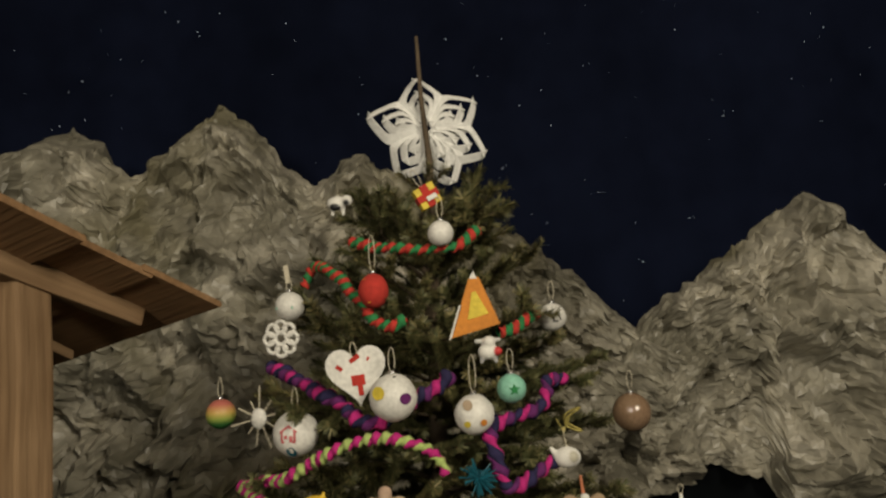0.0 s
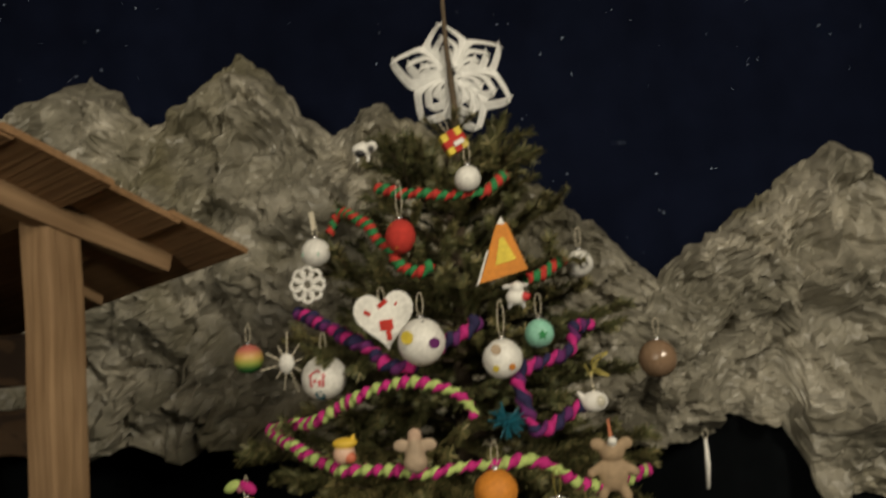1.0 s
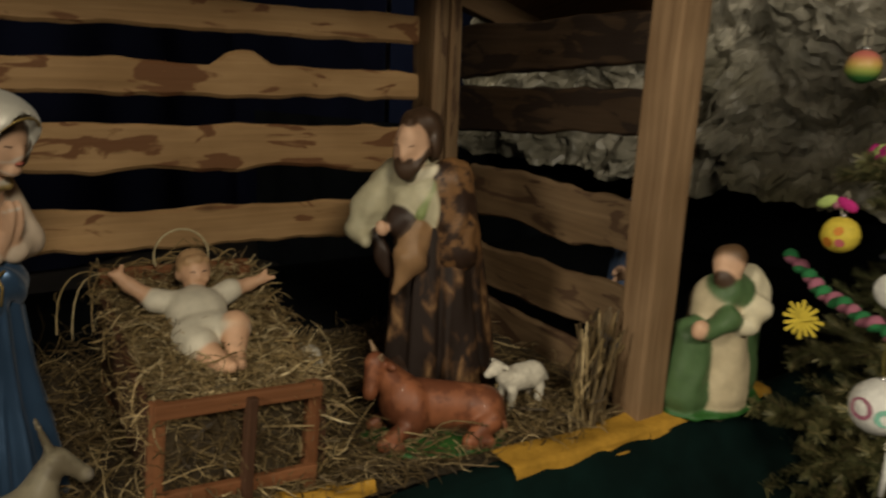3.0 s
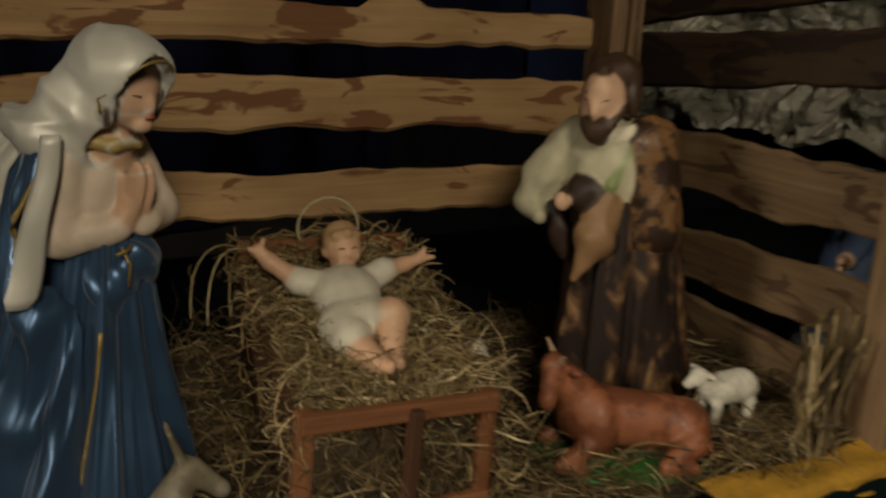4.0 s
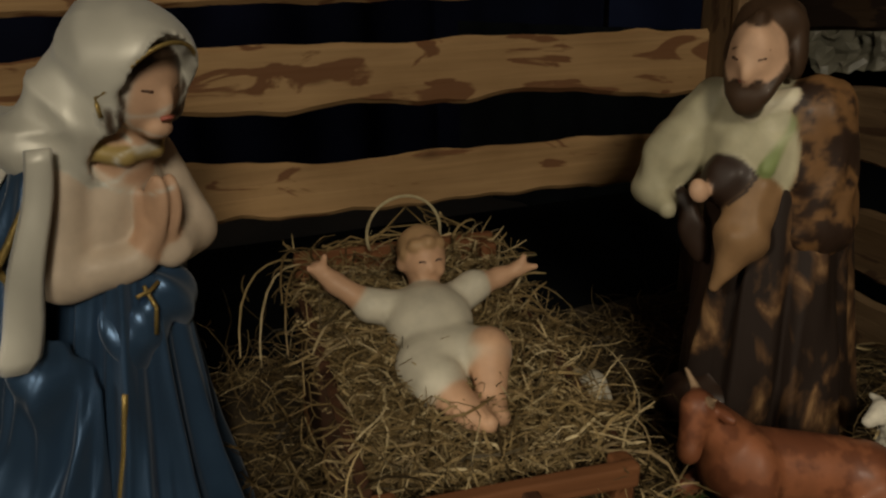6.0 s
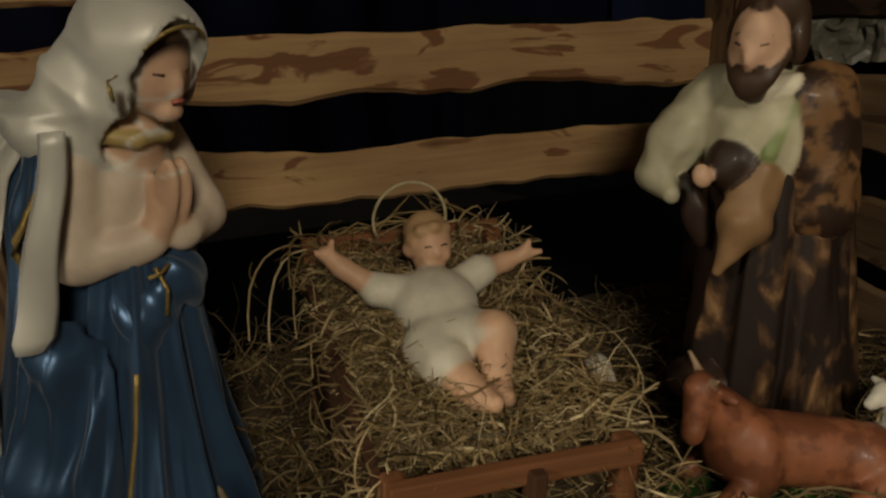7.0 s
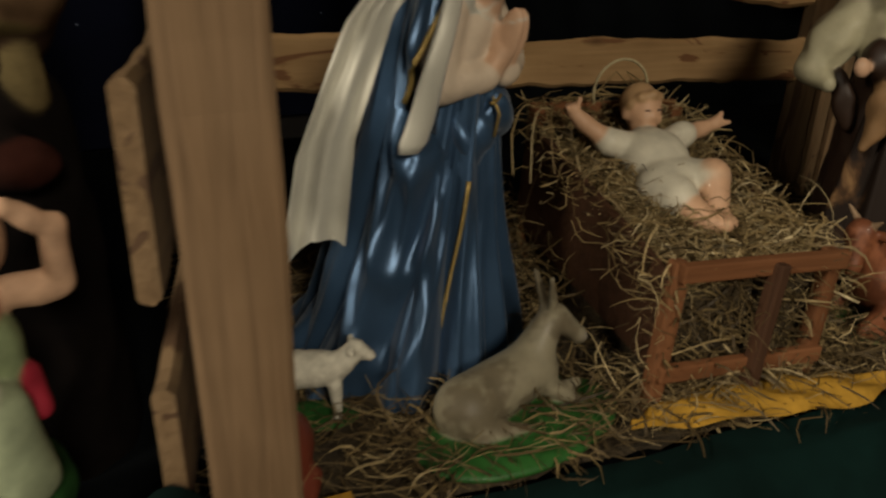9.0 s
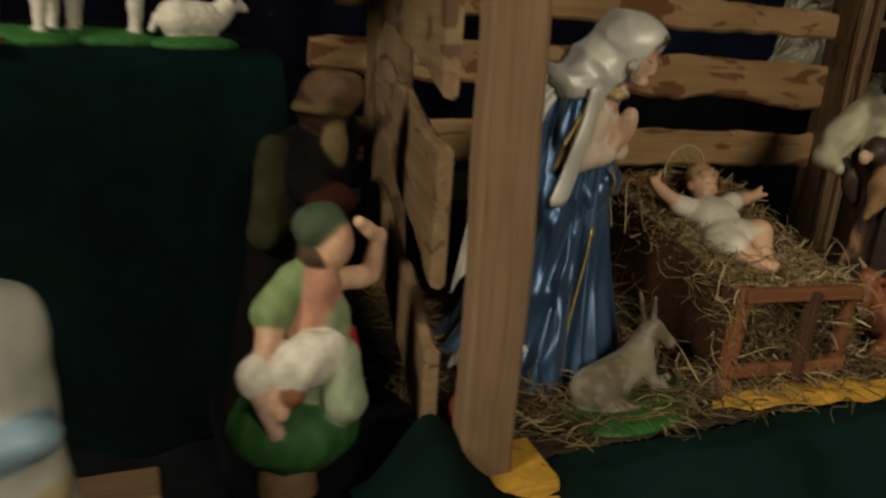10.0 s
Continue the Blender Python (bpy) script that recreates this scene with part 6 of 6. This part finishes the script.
o = ball((-0.540, 1.90, 1.172), 0.033, m_rain, "bauble painted in rainbow bands", yaw=-15)
ball((-0.332, 1.738, 1.140), 0.046, P_WHITE, "white bauble painted with a small pink house", [(bar(0.028, 0.004), P_PINK, (0, -0.010)), (bar(0.004, 0.020), P_PINK, (-0.013, 0)), (bar(0.004, 0.020), P_PINK, (0.013, 0)), (bar(0.022, 0.004, 35), P_PINK, (-0.008, 0.015)), (bar(0.022, 0.004, -35), P_PINK, (0.008, 0.015)), (bar(0.006, 0.007), P_PINK, (-0.004, 0.0)), (bar(0.006, 0.012), P_PINK, (0.006, -0.004)), (disc(0.010), P_TEAL, (0.002, -0.031))], rough=0.05, yaw=-8)
ball((0.402, 1.879, 1.129), 0.042, P_BRONZE, "clear bronze glass bauble", rough=0.0, yaw=12)
ball((0.015, 1.516, 0.949), 0.038, P_ORANGE, "bright orange bauble on the fir", rough=0.04)
ball((-0.52, 1.770, 0.848), 0.035, P_YELLOW, "yellow bauble with orange patches under a bow", [(disc(0.010), P_ORANGE, (-0.010, -0.012)), (disc(0.008), P_PINK, (0.012, -0.010)), (disc(0.008), P_ORANGE, (0.008, 0.012))], yaw=-15)
ball((-0.088, 1.477, 0.842), 0.040, P_PINK, "rose bauble with a crimson star", [(star_outline(0.028, 0.013), P_RED)], h=0.06, loop_mat=P_OLIVE)
ball((0.126, 1.520, 0.882), 0.047, P_WHITE, "large cream bauble with a grey smudge", [(disc(0.010), P_BEIGE, (-0.006, 0.012))], rough=0.05, h=0.05, loop_mat=P_OLIVE)
ball((-0.395, 1.513, 0.612), 0.047, P_WHITE, "white bauble with pink and mint patches", [(disc(0.018), P_LILAC, (-0.018, 0.004)), (disc(0.015), P_MINT, (0.018, -0.002))], h=0.10, loop_mat=P_OLIVE, rough=0.05, yaw=-8)
ball((-0.147, 1.437, 0.700), 0.033, P_WHITE, "small white bauble below a ribbon loop", h=0.05, loop_mat=P_OLIVE, rough=0.05)
o = ornament("bow", (-0.535, 1.775, 0.905), "lime and pink ribbon bow", -15)
for s in (1, -1):
    part("bow_loop", sphere_bm(0.02, (1.1, 0.4, 0.55), 0.1, 3), P_MAGENTA if s > 0 else P_LIME, o, m=pose(0.018 * s, 0, 0.004, 0, 25 * s, 0), smooth=True)
part("bow_knot", sphere_bm(0.008, (1, 0.8, 1)), P_LILAC, o, smooth=True)

# small figurine ornaments, each one plain form
def clay(name, prims, p, label, yaw=0.0, cell=0.0028, mat=None):
    ob = sculpted(name, prims, pose(*forward(p), 0, 0, yaw), label, "ornament", mat or FIGURE, cell, 0.005, group="ornaments on the fir tree")
    return ob


W, B, Rr = (0.66, 0.65, 0.6), (0.012, 0.012, 0.014), (0.45, 0.03, 0.03)
STRING = (0.5, 0.45, 0.33)
clay("cow_ornament", [("ell", (0, 0, 0), (0.024, 0.015, 0.016), W), ("ell", (0.022, -0.006, 0.004), (0.013, 0.012, 0.013), W), ("ell", (-0.004, -0.010, -0.010), (0.011, 0.008, 0.008), B), ("ell", (0.022, -0.014, 0.0), (0.006, 0.006, 0.006), B), ("cap", (-0.012, 0, -0.010), (-0.012, 0, -0.026), 0.005, 0.004, W), ("cap", (0.012, 0, -0.010), (0.012, 0, -0.026), 0.005, 0.004, W), ("cap", (0, 0, 0.012), (0.002, 0, 0.045), 0.0016, 0.0016, STRING)], (-0.248, 1.899, 1.648), "white clay cow ornament with black spots")
clay("silver_ornament", [("ell", (0, 0, -0.006), (0.020, 0.015, 0.016), W), ("ell", (0.002, -0.004, 0.012), (0.012, 0.012, 0.012), W), ("ell", (0.018, -0.008, -0.006), (0.009, 0.008, 0.008), Rr), ("cap", (-0.010, 0, -0.012), (-0.014, 0, -0.026), 0.006, 0.004, (0.4, 0.4, 0.4)), ("cap", (0.010, 0, -0.012), (0.014, 0, -0.026), 0.006, 0.004, (0.4, 0.4, 0.4)), ("cap", (-0.022, 0, 0.014), (0.022, 0, 0.016), 0.005, 0.004, (0.45, 0.45, 0.42))], (0.079, 1.661, 1.299), "small silver and red figurine ornament")
clay("white_ornament", [("ell", (0, 0, 0), (0.026, 0.018, 0.020), W), ("ell", (0.008, -0.012, 0.002), (0.010, 0.008, 0.010), (0.4, 0.38, 0.3)), ("cap", (-0.02, 0, 0.006), (-0.030, 0, 0.018), 0.007, 0.004, W), ("cap", (0.0, 0, 0.016), (-0.004, 0, 0.05), 0.0018, 0.0018, STRING), ("cap", (-0.004, 0, 0.05), (0.010, 0, 0.075), 0.0018, 0.0018, (0.3, 0.25, 0.06)), ("cap", (-0.004, 0, 0.05), (-0.016, 0, 0.072), 0.0018, 0.0018, (0.3, 0.25, 0.06))], (0.222, 1.658, 1.077), "rough white clay ornament on gold wire")
clay("angel_ornament", [("ell", (0, 0, 0.022), (0.013, 0.010, 0.013), (0.40, 0.28, 0.2)), ("cap", (0, 0, 0.008), (0, 0, -0.024), 0.012, 0.022, (0.34, 0.26, 0.18)), ("ell", (-0.024, 0.002, 0.004), (0.016, 0.006, 0.012), (0.34, 0.26, 0.18)), ("ell", (0.024, 0.002, 0.004), (0.016, 0.006, 0.012), (0.34, 0.26, 0.18))], (-0.131, 1.551, 1.026), "beige felt angel ornament", mat=FIGURE_MATT)
clay("yellow_hat_ornament", [("ell", (0, 0, -0.006), (0.021, 0.018, 0.020), (0.55, 0.36, 0.26)), ("ell", (0.002, 0, 0.014), (0.024, 0.018, 0.010), (0.6, 0.4, 0.04)), ("ell", (0.014, -0.012, -0.012), (0.010, 0.008, 0.010), (0.45, 0.12, 0.06)), ("cap", (0.016, 0, 0.016), (0.018, 0, 0.028), 0.005, 0.003, (0.6, 0.4, 0.04))], (-0.274, 1.608, 1.014), "pale pink face ornament with yellow cap")
BE = (0.30, 0.215, 0.13)
clay("bear_ornament", [("ell", (0, 0, 0.026), (0.024, 0.016, 0.020), BE), ("ell", (-0.026, 0.002, 0.040), (0.014, 0.008, 0.012), BE), ("ell", (0.026, 0.002, 0.040), (0.014, 0.008, 0.012), BE), ("ell", (0, 0, -0.018), (0.028, 0.018, 0.030), BE), ("cap", (-0.018, 0, 0.0), (-0.040, -0.004, -0.012), 0.010, 0.009, BE), ("cap", (0.018, 0, 0.0), (0.040, -0.004, -0.012), 0.010, 0.009, BE), ("cap", (-0.014, 0, -0.036), (-0.024, -0.004, -0.056), 0.011, 0.010, BE), ("cap", (0.014, 0, -0.036), (0.024, -0.004, -0.056), 0.011, 0.010, BE), ("ell", (0, -0.012, 0.048), (0.009, 0.008, 0.008), W), ("cap", (0.0, 0, 0.045), (-0.004, 0, 0.085), 0.004, 0.003, (0.45, 0.16, 0.08))], (0.244, 1.622, 0.959), "tan felt bear ornament on a rusty ribbon", mat=FIGURE_MATT)
clay("snowman_ornament", [("ell", (0, 0, -0.020), (0.040, 0.016, 0.036), W), ("ell", (0.012, 0, 0.026), (0.030, 0.014, 0.020), W), ("ell", (0.002, -0.004, 0.050), (0.026, 0.014, 0.014), B), ("cap", (-0.032, -0.004, 0.040), (0.010, -0.006, 0.044), 0.006, 0.006, B), ("cap", (-0.006, -0.014, 0.006), (0.020, -0.014, 0.008), 0.006, 0.006, B), ("cap", (0.002, -0.015, 0.004), (0.014, -0.015, -0.032), 0.005, 0.006, B), ("ell", (0.036, -0.010, 0.024), (0.010, 0.004, 0.003), (0.5, 0.2, 0.03))], (-0.405, 1.715, 0.785), "white felt snowman ornament with black hat and scarf", -12, mat=FIGURE_MATT)
clay("tiny_figure_ornament", [("ell", (0, 0, 0.016), (0.008, 0.008, 0.009), (0.35, 0.12, 0.08)), ("cap", (0, 0, 0.006), (0, 0, -0.018), 0.010, 0.014, (0.4, 0.36, 0.32)), ("cap", (-0.014, 0, -0.002), (0.014, 0, 0.002), 0.005, 0.005, (0.4, 0.36, 0.32))], (-0.303, 1.465, 0.631), "tiny grey clay figure ornament with red cap")

# card, crochet and straw ornaments
o = ornament("gift_box_ornament", (-0.031, 1.757, 1.629), "small red and yellow wrapped gift box", 10, -28)
part("box", box_bm(0.046, 0.03, 0.046, 0.002), P_YELLOW, o, m=pose(-0.023, -0.015, -0.023))
part("ribbon", box_bm(0.017, 0.0335, 0.0475, 0.001), P_RED, o, m=pose(-0.0085, -0.017, -0.024))
part("ribbon", box_bm(0.0475, 0.0335, 0.015, 0.001), P_RED, o, m=pose(-0.024, -0.0172, -0.0082))
part("tag", box_bm(0.022, 0.002, 0.010, 0.0005), P_WHITE, o, m=pose(-0.006, -0.021, -0.012, 0, 0, 0))
loop_part(o, 0.024, 0.04)
o = ornament("crochet_snowflake", (-0.385, 1.862, 1.338), "round white crocheted snowflake", -10)
part("disc", tube_bm([(0.012 * math.cos(a), 0, 0.012 * math.sin(a)) for a in (2 * math.pi * k / 20 for k in range(21))], 0.0042, 6), P_WHITE, o, smooth=True)
for k in range(8):
    a = 2 * math.pi * k / 8
    part("lace_loop", tube_bm([(0.026 * math.cos(a) + 0.013 * math.cos(b), 0, 0.026 * math.sin(a) + 0.013 * math.sin(b)) for b in (2 * math.pi * j / 12 for j in range(13))], 0.0050, 6), P_WHITE, o, smooth=True)
o = ornament("heart_card", (-0.189, 1.664, 1.266), "white card heart printed with red shapes", 0, -6)
outline = []
for k in range(36):
    a = 2 * math.pi * k / 36
    outline.append((0.0040 * 16 * math.sin(a) ** 3 * 0.92, 0.0042 * (13 * math.cos(a) - 5 * math.cos(2 * a) - 2 * math.cos(3 * a) - math.cos(4 * a)) * 0.95))
part("card", plate_bm(outline, 0.002), P_WHITE, o)
for w, h, x, zz, rr in ((0.022, 0.009, 0.0, 0.026, 30), (0.014, 0.008, -0.032, 0.012, -40), (0.026, 0.020, 0.002, -0.016, 0), (0.010, 0.020, 0.004, -0.036, 0), (0.008, 0.004, 0.026, 0.022, 60)):
    part("print", plate_bm([(px * 1.0 + x, pz + zz) for px, pz in bar(w, h, rr)], 0.0006, -0.0024), P_RED, o)
loop_part(o, 0.028, 0.03)
o = ornament("bell_card", (0.054, 1.680, 1.390), "orange card bell with yellow centre and white edges", 0, -4)
part("card", plate_bm([(-0.050, -0.062), (0.048, -0.045), (0.018, 0.050), (0.006, 0.056), (-0.004, 0.048)], 0.003), P_ORANGE, o)
part("centre", plate_bm([(-0.014, -0.030), (0.028, -0.022), (0.008, 0.024), (0.0, 0.022)], 0.001, -0.0036), P_YELLOW, o)
part("edge", plate_bm([(-0.056, -0.066), (-0.048, -0.060), (-0.022, 0.0), (-0.028, 0.0)], 0.002, -0.001), P_WHITE, o)
part("tip", plate_bm([(-0.002, 0.050), (0.014, 0.048), (0.008, 0.064)], 0.004, 0.0005), P_WHITE, o)
o = ornament("spiky_star", (-0.440, 1.855, 1.162), "white stick ornament with a paper middle", -10)
part("middle", sphere_bm(0.020, (0.9, 0.5, 1.15), 0.08, 2), P_WHITE, o, smooth=True)
for k in range(10):
    a = 2 * math.pi * k / 10 + 0.2
    L = 0.038 + 0.012 * ((k * 7) % 3)
    part("stick", tube_bm([(0.01 * math.cos(a), 0, 0.01 * math.sin(a)), (L * math.cos(a), -0.004 * (k % 3), L * 1.15 * math.sin(a))], 0.0016, 6), P_STRING, o)
o = ornament("tinsel_star", (0.044, 1.564, 1.064), "dark teal tinsel star", 0)
bm = bmesh.new()
rt = random.Random(9)
for k in range(90):
    d = Vector((rt.gauss(0, 1), rt.gauss(0, 0.5), rt.gauss(0, 1))).normalized()
    L = rt.uniform(0.015, 0.038)
    tube_bm([(0, 0, 0), tuple(d * L)], 0.0012, 4, bm)
part("tinsel", bm, P_TEAL, o)
o = ornament("card_star", (-0.227, 1.515, 0.849), "red and sky blue eight-pointed card star", -6, 6)
part("red_star", plate_bm([(r * math.cos(radians(a)), r * math.sin(radians(a))) for a, r in ((86, 0.070), (112, 0.018), (164, 0.066), (205, 0.018), (262, 0.070), (300, 0.018), (338, 0.066), (30, 0.018))], 0.003, -0.002), P_RED, o)
part("blue_star", plate_bm([(r * math.cos(radians(a)), r * math.sin(radians(a))) for a, r in ((45, 0.070), (90, 0.016), (135, 0.070), (180, 0.016), (225, 0.070), (270, 0.016), (315, 0.070), (0, 0.016))], 0.003, 0.002), P_BLUE, o)
o = ornament("straw_star", (-0.556, 1.712, 0.68), "small yellow star of flat straw", -15)
for k in range(8):
    a = math.pi * k / 8
    part("stalk", box_bm(0.078 - 0.012 * (k % 2), 0.0015, 0.007, 0.0004), P_YELLOW, o, m=pose(0, -0.0016 * k, 0, 0, math.degrees(a), 0) @ pose(-0.039 + 0.006 * (k % 2), 0, -0.0035))
for p, h, lab in (((0.49, 1.852, 0.895), 0.105, "slender white paper icicle"), ((-0.37, 1.50, 0.50), 0.08, "small white paper icicle")):
    o = ornament("icicle", p, lab)
    part("icicle_body", tube_bm([(0, 0, h / 2), (0.002, 0, 0), (0, 0, -h / 2)], 0.006, 6, taper=[0.6, 1, 0.7]), P_WHITE, o, smooth=True)
    loop_part(o, h / 2, 0.02)
o = ornament("gold_wire_loop", (0.242, 1.690, 1.145), "twisted gold ribbon loop", 4)
part("wire", tube_bm([(0.016 * math.sin(2 * a), 0.004 * math.sin(a), 0.022 * math.sin(a + 0.6)) for a in (2 * math.pi * k / 40 for k in range(41))], 0.0022, 6), P_OLIVE, o, smooth=True)


# ---- felt garlands wound round the tree ----
def garland(path, tones, label, width=0.011, lap=0.036):
    """A twisted band of felt: short lozenges in two colours wound round a cord."""
    pts = [Vector(forward(p, 0.014)) for p in path]
    g = thing("felt_garland", pose(0, 0, 0), label, "garland", "garlands on the fir tree")
    fine = []
    ext = [pts[0] * 2 - pts[1]] + pts + [pts[-1] * 2 - pts[-2]]
    for a, b, c, d in zip(ext, ext[1:], ext[2:], ext[3:]):
        for k in range(12):
            t = k / 12
            fine.append(0.5 * (2 * b + (c - a) * t + (2 * a - 5 * b + 4 * c - d) * t * t + (3 * b - a - 3 * c + d) * t ** 3))
    fine.append(pts[-1])
    out = [fine[0]]
    for p in fine[1:]:
        while (p - out[-1]).length > 0.004:
            out.append(out[-1] + (p - out[-1]).normalized() * 0.004)
    s0 = pts[0].x * 7

    def ph0(i):
        return i * 0.004 / lap * 2 * math.pi

    for s, mat in enumerate(tones):
        bm = bmesh.new()
        rows = []
        for i, p in enumerate(out):
            d = (out[min(i + 1, len(out) - 1)] - out[max(i - 1, 0)]).normalized()
            a = d.cross(Vector((0, 0, 1))).normalized()
            b = a.cross(d)
            p = p + Vector((noise.noise((i * 0.05, 1, s0)), noise.noise((i * 0.05, 5, s0)), noise.noise((i * 0.05, 9, s0)))) * 0.010
            ph = i * 0.004 / lap * 2 * math.pi + s * 2 * math.pi / len(tones) + 1.8 * noise.noise((i * 0.05, s0, 1))
            half = math.pi / len(tones) * 1.02
            r = width * (1 + 0.30 * noise.noise((i * 0.09, 3, s0)) + 0.22 * math.sin(2 * ph0(i)))
            rows.append([bm.verts.new(p + r * (a * math.cos(ph + half * q) + b * math.sin(ph + half * q))) for q in (-1, -0.5, 0, 0.5, 1)] + [bm.verts.new(p + 0.25 * r * (a * math.cos(ph) + b * math.sin(ph)))])
        for q, w in zip(rows, rows[1:]):
            for k in range(6):
                bm.faces.new((q[k], w[k], w[(k + 1) % 6], q[(k + 1) % 6]))
        part("felt_band", bm, mat, g, smooth=True)
    return g


RG = "red and green twisted felt garland on the fir"
garland([(-0.335, 1.874, 1.451), (-0.308, 1.884, 1.496), (-0.237, 1.776, 1.462), (-0.180, 1.703, 1.404), (-0.155, 1.678, 1.372), (-0.107, 1.656, 1.356), (-0.084, 1.658, 1.371)], (P_RED, P_GREEN), RG)
garland([(-0.201, 1.779, 1.540), (-0.102, 1.715, 1.518), (-0.030, 1.705, 1.514), (0.029, 1.716, 1.513), (0.080, 1.753, 1.550)], (P_RED, P_GREEN), RG)
garland([(0.101, 1.673, 1.328), (0.138, 1.701, 1.343), (0.184, 1.751, 1.362)], (P_RED, P_GREEN), RG)
garland([(-0.411, 1.853, 1.276), (-0.319, 1.752, 1.243), (-0.257, 1.676, 1.220), (-0.193, 1.620, 1.182), (-0.135, 1.595, 1.174), (-0.068, 1.597, 1.212), (-0.012, 1.611, 1.244), (0.000, 1.618, 1.259)], (P_NAVY, P_MAGENTA, P_PURPLE), "navy and magenta twisted felt garland", 0.014, 0.06)
garland([(0.241, 1.743, 1.225), (0.196, 1.696, 1.230), (0.175, 1.653, 1.173), (0.078, 1.596, 1.153), (0.078, 1.575, 1.099), (0.089, 1.559, 1.050), (0.137, 1.580, 1.053), (0.202, 1.630, 1.077)], (P_NAVY, P_MAGENTA, P_PURPLE), "navy and magenta twisted felt garland", 0.013, 0.06)
garland([(-0.478, 1.842, 1.018), (-0.348, 1.682, 1.059), (-0.279, 1.638, 1.099), (-0.205, 1.605, 1.131), (-0.125, 1.581, 1.144), (-0.071, 1.570, 1.133), (-0.026, 1.556, 1.094), (-0.013, 1.547, 1.069)], (P_MAGENTA, P_LIME), "pink and lime twisted felt garland", 0.0115, 0.04)
garland([(-0.481, 1.847, 1.014), (-0.377, 1.684, 1.002), (-0.316, 1.617, 0.990), (-0.229, 1.559, 0.986), (-0.131, 1.527, 0.989), (-0.039, 1.518, 0.989), (0.094, 1.539, 0.991), (0.173, 1.556, 0.947), (0.276, 1.623, 0.930), (0.325, 1.679, 0.931)], (P_MAGENTA, P_LIME), "pink and lime twisted felt garland", 0.0115, 0.045)
garland([(-0.290, 1.492, 0.752), (-0.220, 1.466, 0.772), (-0.170, 1.467, 0.802), (-0.084, 1.472, 0.822), (-0.004, 1.463, 0.830), (0.055, 1.472, 0.832), (0.121, 1.480, 0.811), (0.188, 1.507, 0.808)], (P_TEAL, P_LILAC), "blue and dusky pink twisted felt garland", 0.015, 0.075)
garland([(-0.609, 1.850, 0.784), (-0.519, 1.741, 0.742), (-0.427, 1.607, 0.735), (-0.338, 1.528, 0.720), (-0.290, 1.492, 0.735)], (P_GREEN, P_LILAC), "green and dusky pink twisted felt garland", 0.014, 0.07)
